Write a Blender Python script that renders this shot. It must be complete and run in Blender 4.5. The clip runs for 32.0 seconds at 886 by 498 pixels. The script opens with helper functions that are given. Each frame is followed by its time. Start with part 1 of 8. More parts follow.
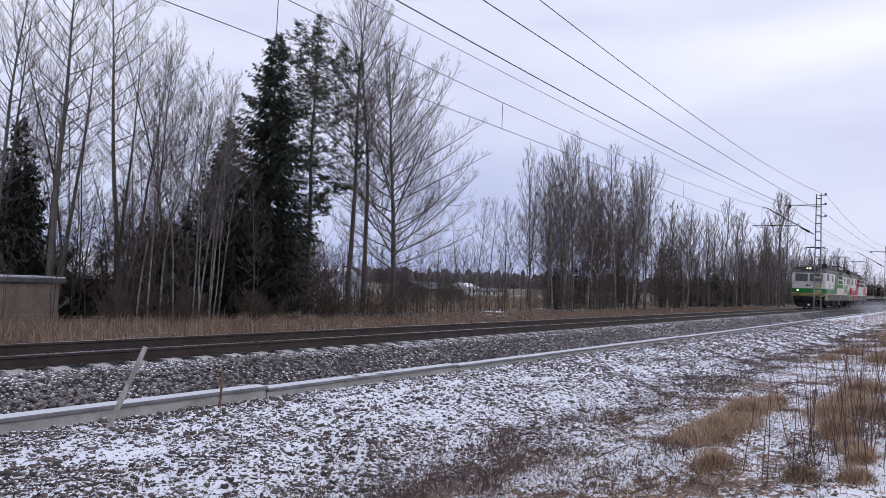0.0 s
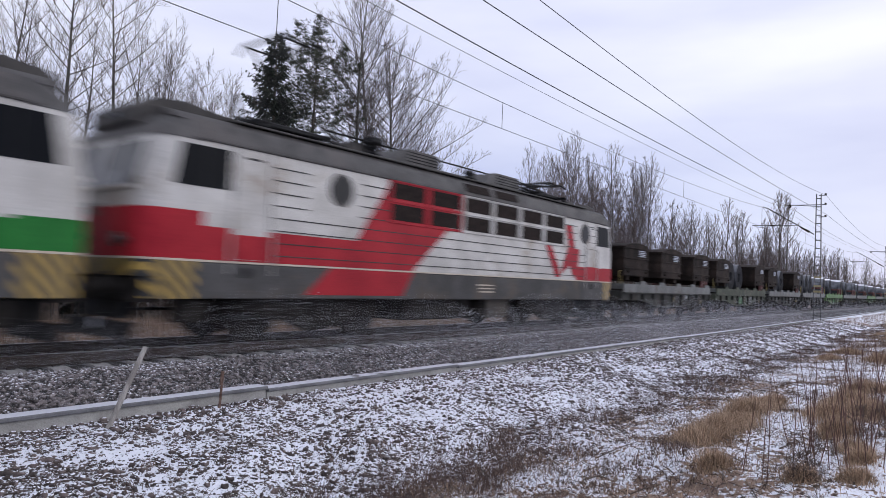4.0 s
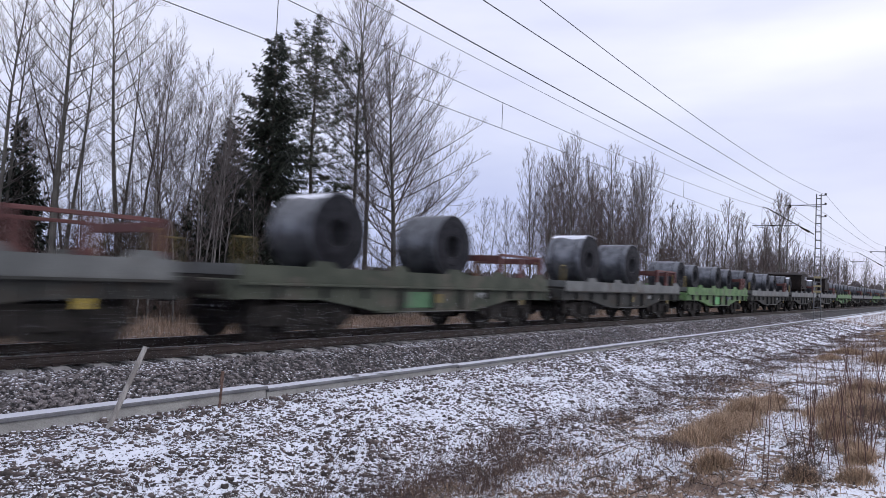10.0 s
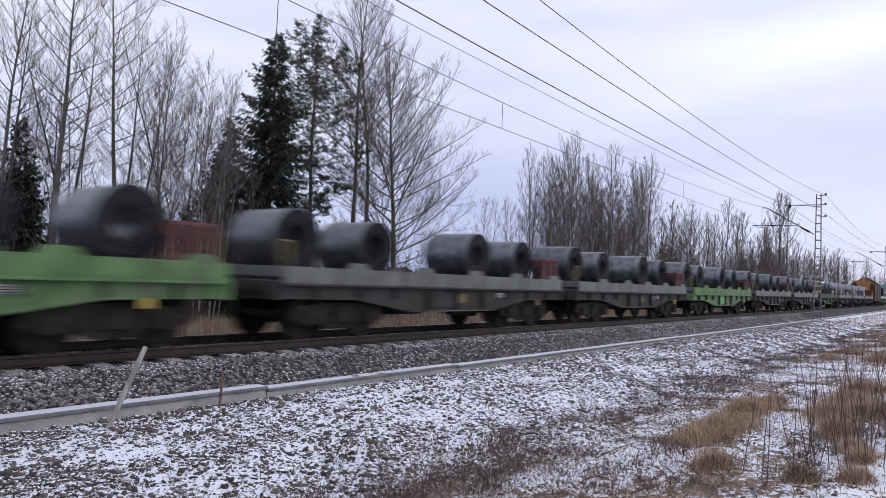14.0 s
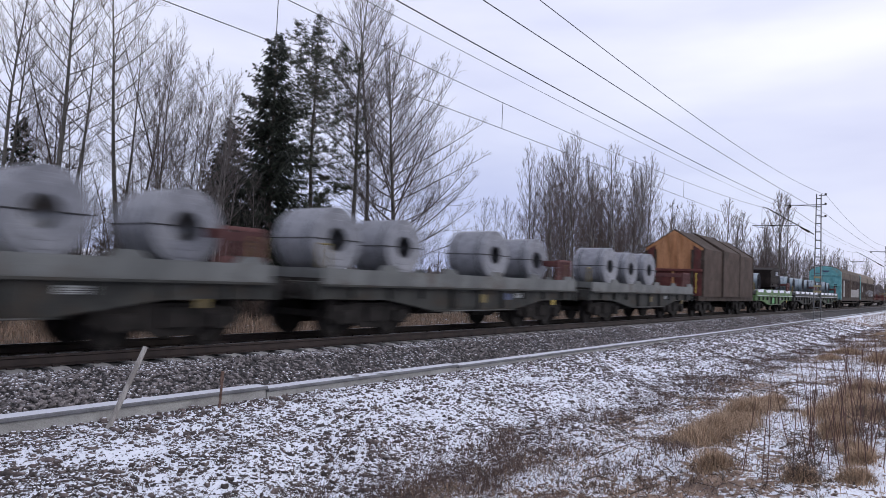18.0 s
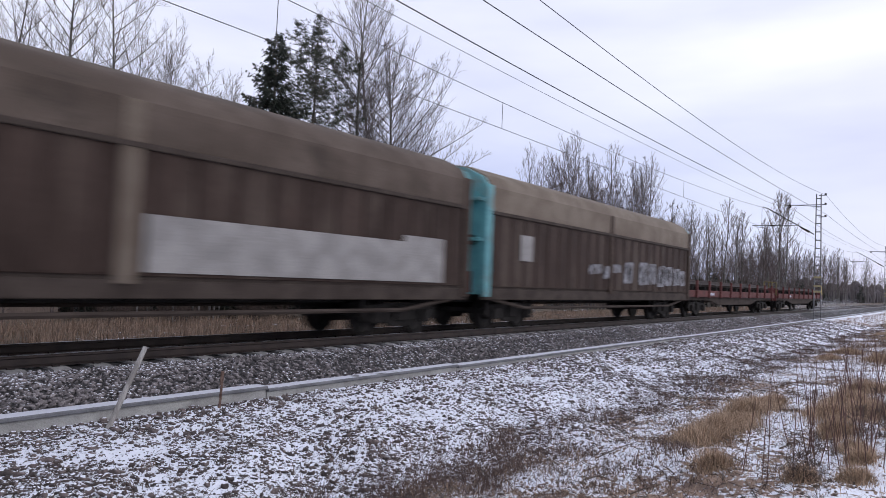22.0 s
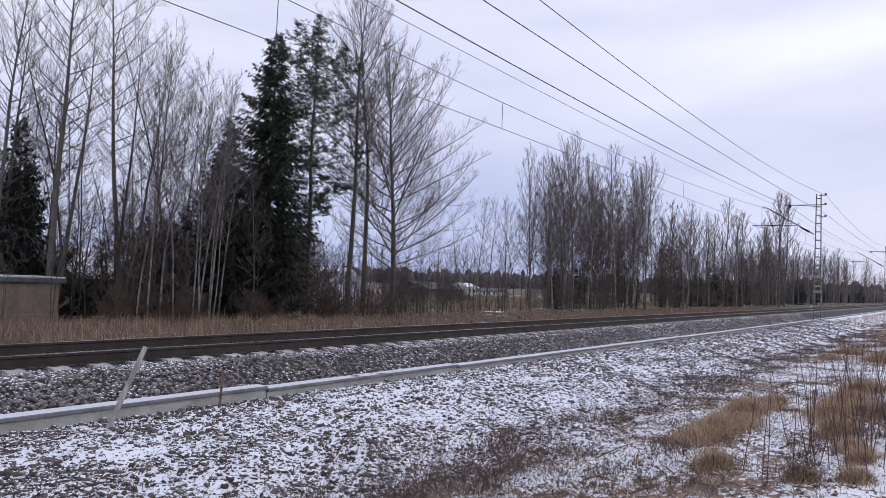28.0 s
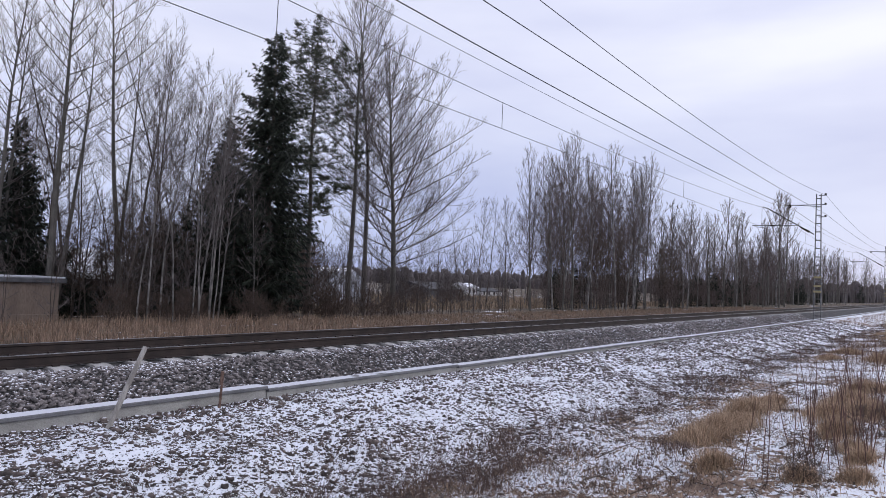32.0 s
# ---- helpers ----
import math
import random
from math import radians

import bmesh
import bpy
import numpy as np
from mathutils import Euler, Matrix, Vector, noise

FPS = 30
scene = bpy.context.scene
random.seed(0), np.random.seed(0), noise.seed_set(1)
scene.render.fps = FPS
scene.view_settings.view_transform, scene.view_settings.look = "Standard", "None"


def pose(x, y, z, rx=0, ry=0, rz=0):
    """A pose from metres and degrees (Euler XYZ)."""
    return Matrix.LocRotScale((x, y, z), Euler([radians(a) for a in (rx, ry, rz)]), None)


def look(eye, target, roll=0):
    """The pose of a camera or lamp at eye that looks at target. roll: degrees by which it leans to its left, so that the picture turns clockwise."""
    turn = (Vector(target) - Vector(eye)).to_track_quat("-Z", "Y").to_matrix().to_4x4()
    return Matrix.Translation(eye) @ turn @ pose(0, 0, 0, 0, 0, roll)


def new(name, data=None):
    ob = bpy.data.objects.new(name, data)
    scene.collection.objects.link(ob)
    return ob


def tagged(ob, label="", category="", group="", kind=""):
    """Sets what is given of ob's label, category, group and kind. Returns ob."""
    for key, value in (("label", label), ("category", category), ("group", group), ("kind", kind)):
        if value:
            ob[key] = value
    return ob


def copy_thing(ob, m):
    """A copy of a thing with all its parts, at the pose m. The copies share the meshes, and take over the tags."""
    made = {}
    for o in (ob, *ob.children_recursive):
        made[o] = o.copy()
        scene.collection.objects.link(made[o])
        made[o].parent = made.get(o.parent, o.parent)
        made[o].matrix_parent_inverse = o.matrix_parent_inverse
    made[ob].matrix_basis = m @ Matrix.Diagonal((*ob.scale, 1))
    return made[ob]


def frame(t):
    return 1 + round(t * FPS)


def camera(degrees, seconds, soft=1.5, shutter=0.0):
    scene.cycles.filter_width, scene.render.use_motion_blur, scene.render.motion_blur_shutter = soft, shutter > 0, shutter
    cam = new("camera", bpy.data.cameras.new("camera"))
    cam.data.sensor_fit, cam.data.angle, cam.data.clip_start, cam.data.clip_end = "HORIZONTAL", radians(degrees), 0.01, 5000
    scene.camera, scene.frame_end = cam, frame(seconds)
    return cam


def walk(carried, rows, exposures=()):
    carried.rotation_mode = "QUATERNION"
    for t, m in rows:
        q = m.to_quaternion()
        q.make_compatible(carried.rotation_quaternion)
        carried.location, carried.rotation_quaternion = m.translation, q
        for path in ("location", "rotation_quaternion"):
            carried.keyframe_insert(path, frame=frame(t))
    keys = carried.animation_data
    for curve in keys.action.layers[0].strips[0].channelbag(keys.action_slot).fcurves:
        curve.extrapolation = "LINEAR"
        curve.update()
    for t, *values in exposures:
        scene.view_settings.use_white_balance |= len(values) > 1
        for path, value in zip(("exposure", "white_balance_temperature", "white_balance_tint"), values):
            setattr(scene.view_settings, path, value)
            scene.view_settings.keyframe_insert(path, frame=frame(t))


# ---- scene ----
cam = camera(66.4, 32.0, soft=0.7, shutter=0.48)
EYE = Vector((0.0, -11.665, 1.354))
PAN, TILT = radians(37.32), radians(2.61)
AIM = EYE + 10 * Vector((math.cos(PAN) * math.cos(TILT), math.sin(PAN) * math.cos(TILT), math.sin(TILT)))
walk(cam, [(0.0, look(EYE, AIM, 2.35)), (32.0, look(EYE, AIM, 2.35))],
     exposures=[(0.0, 0.03), (3.0, 0.06), (7.0, 0.15), (11.0, 0.11), (14.0, 0.11), (19.0, 0.09), (23.0, 0.18), (26.5, 0.06), (32.0, 0.03)])

# ---- world and sun: a thin, high overcast ----
world = bpy.data.worlds.new("overcast_sky")
scene.world = world
world.use_nodes = True
wn, wl = world.node_tree.nodes, world.node_tree.links
wn.clear()
w_out, w_mix = wn.new("ShaderNodeOutputWorld"), wn.new("ShaderNodeMixShader")
w_clear, w_cloud = wn.new("ShaderNodeBackground"), wn.new("ShaderNodeBackground")
w_sky = wn.new("ShaderNodeTexSky")
w_sky.sky_type, w_sky.sun_disc = "NISHITA", False
w_sky.sun_elevation, w_sky.sun_rotation = radians(14), radians(100)
w_clear.inputs[1].default_value = 0.12
wl.new(w_sky.outputs[0], w_clear.inputs[0])
w_co, w_map, w_noise, w_ramp = wn.new("ShaderNodeTexCoord"), wn.new("ShaderNodeMapping"), wn.new("ShaderNodeTexNoise"), wn.new("ShaderNodeValToRGB")
w_map.inputs["Scale"].default_value = (1.1, 1.1, 5.0)
w_noise.inputs["Scale"].default_value, w_noise.inputs["Detail"].default_value = 1.6, 5
w_noise.inputs["Roughness"].default_value = 0.45
w_ramp.color_ramp.elements[0].position, w_ramp.color_ramp.elements[0].color = 0.33, (0.635, 0.665, 0.885, 1)
w_ramp.color_ramp.elements[1].position, w_ramp.color_ramp.elements[1].color = 0.62, (0.85, 0.868, 1.025, 1)
wl.new(w_co.outputs["Generated"], w_map.inputs[0])
wl.new(w_map.outputs[0], w_noise.inputs["Vector"])
wl.new(w_noise.outputs["Fac"], w_ramp.inputs[0])
w_sep, w_low, w_dim = wn.new("ShaderNodeSeparateXYZ"), wn.new("ShaderNodeValToRGB"), wn.new("ShaderNodeMixRGB")
w_low.color_ramp.elements[0].position, w_low.color_ramp.elements[0].color = 0.0, (0.62, 0.69, 0.85, 1)
w_low.color_ramp.elements[1].position, w_low.color_ramp.elements[1].color = 0.30, (1.08, 1.08, 1.06, 1)
w_dim.blend_type, w_dim.inputs[0].default_value = "MULTIPLY", 1.0
wl.new(w_co.outputs["Generated"], w_sep.inputs[0])
wl.new(w_sep.outputs[2], w_low.inputs[0])
wl.new(w_ramp.outputs[0], w_dim.inputs[1])
wl.new(w_low.outputs[0], w_dim.inputs[2])
wl.new(w_dim.outputs[0], w_cloud.inputs[0])
w_cloud.inputs[1].default_value = 1.0
w_mix.inputs[0].default_value = 0.96
wl.new(w_clear.outputs[0], w_mix.inputs[1])
wl.new(w_cloud.outputs[0], w_mix.inputs[2])
wl.new(w_mix.outputs[0], w_out.inputs[0])

sun_data = bpy.data.lights.new("sun", "SUN")
sun_data.energy, sun_data.angle, sun_data.color = 0.5, radians(25), (1.0, 0.96, 0.9)
sun = new("sun", sun_data)
sun.matrix_world = look((60, -60, 25), (0, 0, 0))


# ---- materials ----
def surface(name, c1, c2, size=0.2, rough=0.8, metal=0.0, bump=0.3, fine=0.02, contrast=0.5, wear=None, vary=0.0, spread=(1, 1, 1)):
    """Two colours mixed by coarse noise, darkened by fine grain, with relief; sizes in metres. wear: a third colour in patches."""
    m = bpy.data.materials.new(name)
    m.use_nodes = True
    n, l = m.node_tree.nodes, m.node_tree.links
    b = n["Principled BSDF"]
    co, mp = n.new("ShaderNodeTexCoord"), n.new("ShaderNodeMapping")
    mp.inputs["Scale"].default_value = spread
    l.new(co.outputs["Object"], mp.inputs[0])
    big, small = n.new("ShaderNodeTexNoise"), n.new("ShaderNodeTexNoise")
    big.inputs["Scale"].default_value, small.inputs["Scale"].default_value = 1 / size, 1 / fine
    big.inputs["Detail"].default_value, small.inputs["Detail"].default_value = 4, 3
    for q in (big, small):
        l.new(mp.outputs[0], q.inputs["Vector"])
    ramp = n.new("ShaderNodeValToRGB")
    e = ramp.color_ramp.elements
    e[0].position, e[0].color = 0.5 - 0.25 * contrast, (*c1, 1)
    e[1].position, e[1].color = 0.5 + 0.25 * contrast, (*c2, 1)
    l.new(big.outputs["Fac"], ramp.inputs[0])
    col = ramp.outputs[0]
    if wear:
        wn_, wr, wm = n.new("ShaderNodeTexNoise"), n.new("ShaderNodeValToRGB"), n.new("ShaderNodeMixRGB")
        wn_.inputs["Scale"].default_value, wn_.inputs["Detail"].default_value = 0.45 / size, 6
        wn_.inputs["Roughness"].default_value = 0.7
        wr.color_ramp.elements[0].position, wr.color_ramp.elements[1].position = 0.53, 0.62
        l.new(mp.outputs[0], wn_.inputs["Vector"])
        l.new(wn_.outputs["Fac"], wr.inputs[0])
        l.new(wr.outputs[0], wm.inputs[0])
        l.new(col, wm.inputs[1])
        wm.inputs[2].default_value = (*wear, 1)
        col = wm.outputs[0]
    grain = n.new("ShaderNodeMixRGB")
    grain.blend_type, grain.inputs[0].default_value = "MULTIPLY", 0.5
    gr = n.new("ShaderNodeValToRGB")
    gr.color_ramp.elements[0].position, gr.color_ramp.elements[0].color = 0.3, (0.55, 0.55, 0.55, 1)
    gr.color_ramp.elements[1].position, gr.color_ramp.elements[1].color = 0.6, (1.15, 1.15, 1.15, 1)
    l.new(small.outputs["Fac"], gr.inputs[0])
    l.new(col, grain.inputs[1])
    l.new(gr.outputs[0], grain.inputs[2])
    col = grain.outputs[0]
    if vary:
        oi, hv, mr = n.new("ShaderNodeObjectInfo"), n.new("ShaderNodeHueSaturation"), n.new("ShaderNodeMapRange")
        mr.inputs["To Min"].default_value, mr.inputs["To Max"].default_value = 1 - vary, 1 + vary
        l.new(oi.outputs["Random"], mr.inputs["Value"])
        l.new(mr.outputs[0], hv.inputs["Value"])
        l.new(col, hv.inputs["Color"])
        col = hv.outputs[0]
    l.new(col, b.inputs["Base Color"])
    b.inputs["Roughness"].default_value, b.inputs["Metallic"].default_value = rough, metal
    if bump:
        bp = n.new("ShaderNodeBump")
        bp.inputs["Strength"].default_value, bp.inputs["Distance"].default_value = bump, fine
        l.new(small.outputs["Fac"], bp.inputs["Height"])
        l.new(bp.outputs[0], b.inputs["Normal"])
    return m


def islands(m, low, high):
    """Lets each loose piece of a joined mesh differ in brightness."""
    n, l = m.node_tree.nodes, m.node_tree.links
    b = n["Principled BSDF"]
    src = b.inputs["Base Color"].links[0].from_socket
    g, mr, hv = n.new("ShaderNodeNewGeometry"), n.new("ShaderNodeMapRange"), n.new("ShaderNodeHueSaturation")
    mr.inputs["To Min"].default_value, mr.inputs["To Max"].default_value = low, high
    l.new(g.outputs["Random Per Island"], mr.inputs["Value"])
    l.new(mr.outputs[0], hv.inputs["Value"])
    l.new(src, hv.inputs["Color"])
    l.new(hv.outputs[0], b.inputs["Base Color"])
    return m


def snowy(m, amount=0.5, size=0.1, up=0.5, snow=(0.84, 0.86, 0.92)):
    """Snow lying in broken patches on whatever faces upward."""
    n, l = m.node_tree.nodes, m.node_tree.links
    b = n["Principled BSDF"]
    src = b.inputs["Base Color"].links[0].from_socket
    g, sep, co = n.new("ShaderNodeNewGeometry"), n.new("ShaderNodeSeparateXYZ"), n.new("ShaderNodeTexCoord")
    nz, big, mth, add, rp, mx = n.new("ShaderNodeTexNoise"), n.new("ShaderNodeTexNoise"), n.new("ShaderNodeMath"), n.new("ShaderNodeMath"), n.new("ShaderNodeValToRGB"), n.new("ShaderNodeMixRGB")
    l.new(g.outputs["Normal"], sep.inputs[0])
    nz.inputs["Scale"].default_value, nz.inputs["Detail"].default_value, nz.inputs["Roughness"].default_value = 1 / size, 5, 0.65
    big.inputs["Scale"].default_value, big.inputs["Detail"].default_value = 0.09 / size, 3
    l.new(co.outputs["Object"], nz.inputs["Vector"])
    l.new(co.outputs["Object"], big.inputs["Vector"])
    add.operation = "ADD"
    l.new(nz.outputs["Fac"], add.inputs[0])
    l.new(big.outputs["Fac"], add.inputs[1])
    mth.operation = "MULTIPLY"
    l.new(add.outputs[0], mth.inputs[0])
    pw = n.new("ShaderNodeMapRange")
    pw.inputs["From Min"].default_value, pw.inputs["From Max"].default_value = up, 0.95
    l.new(sep.outputs[2], pw.inputs["Value"])
    l.new(pw.outputs[0], mth.inputs[1])
    rp.color_ramp.elements[0].position, rp.color_ramp.elements[1].position = 0.5 - 0.21 * (amount - 0.5) - 0.01, 0.5 - 0.21 * (amount - 0.5) + 0.02
    half = n.new("ShaderNodeMath")
    half.operation, half.inputs[1].default_value = "MULTIPLY", 0.5
    l.new(mth.outputs[0], half.inputs[0])
    for k in (0, 1):
        rp.color_ramp.elements[k].position = min(0.999, max(0.0, rp.color_ramp.elements[k].position))
    l.new(half.outputs[0], rp.inputs[0])
    l.new(rp.outputs[0], mx.inputs[0])
    l.new(src, mx.inputs[1])
    mx.inputs[2].default_value = (*snow, 1)
    l.new(mx.outputs[0], b.inputs["Base Color"])
    return m


M = {}
M["gravel"] = snowy(surface("snowy_gravel", (0.058, 0.045, 0.040), (0.125, 0.10, 0.09), 0.08, 0.9, bump=0.6, fine=0.025), 0.86, 0.06, 0.2)
M["verge"] = snowy(surface("snowy_dead_grass", (0.165, 0.112, 0.085), (0.32, 0.225, 0.168), 0.25, 0.95, bump=0.8, fine=0.03), 0.69, 0.14, 0.2)
M["forest"] = snowy(surface("forest_floor_grass", (0.075, 0.056, 0.04), (0.14, 0.105, 0.07), 0.8, 0.95, bump=0.8, fine=0.05), 0.02, 0.5, 0.2)
M["bed"] = surface("dark_ballast", (0.035, 0.033, 0.033), (0.08, 0.075, 0.075), 0.06, 0.9, bump=0.9, fine=0.03)
M["stone"] = islands(surface("granite_stone", (0.06, 0.058, 0.06), (0.13, 0.12, 0.12), 0.05, 0.85, bump=0.4, fine=0.01), 0.45, 1.5)
M["snowstone"] = snowy(islands(surface("snow_dusted_stone", (0.068, 0.053, 0.049), (0.15, 0.119, 0.109), 0.05, 0.85, bump=0.4, fine=0.01), 0.45, 1.5), 0.70, 0.07, 0.35)
M["ballaststone"] = snowy(islands(surface("ballast_granite", (0.115, 0.101, 0.100), (0.25, 0.222, 0.218), 0.05, 0.85, bump=0.4, fine=0.01), 0.4, 1.5), 0.62, 0.09, 0.35)
M["clod"] = islands(surface("brown_turf", (0.14, 0.098, 0.076), (0.30, 0.225, 0.175), 0.08, 0.95, bump=0.4, fine=0.012), 0.45, 1.5)
M["litter"] = islands(surface("dead_litter", (0.05, 0.038, 0.03), (0.12, 0.085, 0.06), 0.05, 0.9, bump=0, fine=0.01), 0.5, 1.5)
M["concrete"] = surface("weathered_concrete", (0.30, 0.29, 0.27), (0.42, 0.41, 0.38), 0.35, 0.85, bump=0.25, fine=0.012, vary=0.08)
M["lid"] = snowy(surface("concrete_lid", (0.13, 0.13, 0.135), (0.20, 0.20, 0.205), 0.3, 0.85, bump=0.2, fine=0.012), 1.1, 0.25, 0.3, (0.62, 0.63, 0.68))
M["sleeper"] = snowy(surface("sleeper_concrete", (0.33, 0.315, 0.305), (0.47, 0.45, 0.437), 0.2, 0.85, bump=0.25, fine=0.012, vary=0.15), -0.2, 0.2, 0.5)
M["rail"] = surface("rusty_rail", (0.022, 0.014, 0.012), (0.042, 0.027, 0.022), 0.3, 0.75, 0.0, bump=0.2, fine=0.01)
M["railtop"] = surface("polished_railhead", (0.30, 0.30, 0.31), (0.42, 0.42, 0.43), 0.4, 0.3, 1.0, bump=0.05, fine=0.01)
M["galv"] = surface("galvanised_steel", (0.10, 0.10, 0.105), (0.17, 0.17, 0.175), 0.3, 0.55, 0.6, bump=0.1, fine=0.01)
M["wire"] = surface("dark_copper_wire", (0.06, 0.06, 0.065), (0.09, 0.09, 0.095), 0.3, 0.6, 0.5, bump=0, fine=0.01)
M["ceramic"] = surface("brown_glazed_insulator", (0.02, 0.014, 0.012), (0.035, 0.02, 0.016), 0.1, 0.25, bump=0, fine=0.01)
M["yellow"] = surface("worn_yellow_paint", (0.50, 0.36, 0.05), (0.62, 0.46, 0.08), 0.15, 0.6, bump=0.1, fine=0.01, wear=(0.12, 0.09, 0.06))
M["band"] = surface("faded_yellow_band", (0.26, 0.22, 0.11), (0.34, 0.29, 0.16), 0.15, 0.7, bump=0.1, fine=0.01)
M["stake"] = surface("grey_weathered_wood", (0.24, 0.22, 0.20), (0.40, 0.38, 0.35), 0.1, 0.85, bump=0.4, fine=0.008, spread=(1, 1, 0.15))
M["rustpole"] = surface("rusty_steel_stake", (0.10, 0.055, 0.04), (0.20, 0.13, 0.10), 0.06, 0.85, bump=0.3, fine=0.006)
M["birch"] = surface("birch_bark", (0.10, 0.092, 0.086), (0.27, 0.25, 0.235), 0.35, 0.8, bump=0.3, fine=0.02, wear=(0.05, 0.04, 0.04), spread=(1, 1, 0.8))
M["aspen"] = surface("grey_brown_bark", (0.085, 0.080, 0.070), (0.15, 0.138, 0.118), 0.3, 0.85, bump=0.5, fine=0.03, spread=(1, 1, 0.35))
M["darkbark"] = surface("dark_bark", (0.048, 0.040, 0.034), (0.10, 0.078, 0.066), 0.2, 0.9, bump=0.5, fine=0.03)
M["twig"] = surface("bare_twig", (0.095, 0.080, 0.077), (0.16, 0.136, 0.13), 0.4, 0.85, bump=0, fine=0.03)
M["twigpale"] = surface("pale_bare_twig", (0.085, 0.062, 0.056), (0.145, 0.108, 0.096), 0.4, 0.85, bump=0, fine=0.03)
M["spruce"] = islands(surface("spruce_needles", (0.011, 0.016, 0.011), (0.028, 0.036, 0.022), 0.4, 0.8, bump=0, fine=0.05), 0.5, 1.5)
M["pine"] = islands(surface("pine_needles", (0.040, 0.048, 0.032), (0.085, 0.095, 0.064), 0.4, 0.8, bump=0, fine=0.05), 0.5, 1.5)
M["straw"] = islands(surface("dry_grass_straw", (0.33, 0.225, 0.145), (0.48, 0.345, 0.235), 0.4, 0.9, bump=0, fine=0.05), 0.5, 1.4)
M["reed"] = islands(surface("pale_dry_reed", (0.20, 0.135, 0.095), (0.32, 0.225, 0.16), 0.8, 0.9, bump=0, fine=0.05), 0.5, 1.4)
M["field"] = islands(surface("pale_field_grass", (0.26, 0.19, 0.13), (0.38, 0.29, 0.205), 2.0, 0.9, bump=0, fine=0.1), 0.6, 1.3)
M["heath"] = islands(surface("brown_heather", (0.085, 0.056, 0.046), (0.17, 0.115, 0.09), 0.3, 0.9, bump=0, fine=0.03), 0.5, 1.5)
M["bush"] = surface("brown_bush_twig", (0.06, 0.042, 0.033), (0.11, 0.076, 0.06), 0.3, 0.85, bump=0, fine=0.02)
M["redtwig"] = surface("reddish_willow_shoot", (0.075, 0.038, 0.030), (0.14, 0.068, 0.052), 0.3, 0.7, bump=0, fine=0.02)
M["farwood"] = islands(surface("far_wood", (0.085, 0.074, 0.076), (0.14, 0.12, 0.12), 6, 0.9, bump=0, fine=0.8), 0.6, 1.3)
M["snow"] = surface("fresh_snow", (0.80, 0.82, 0.88), (0.86, 0.87, 0.91), 0.15, 0.7, bump=0.2, fine=0.02)


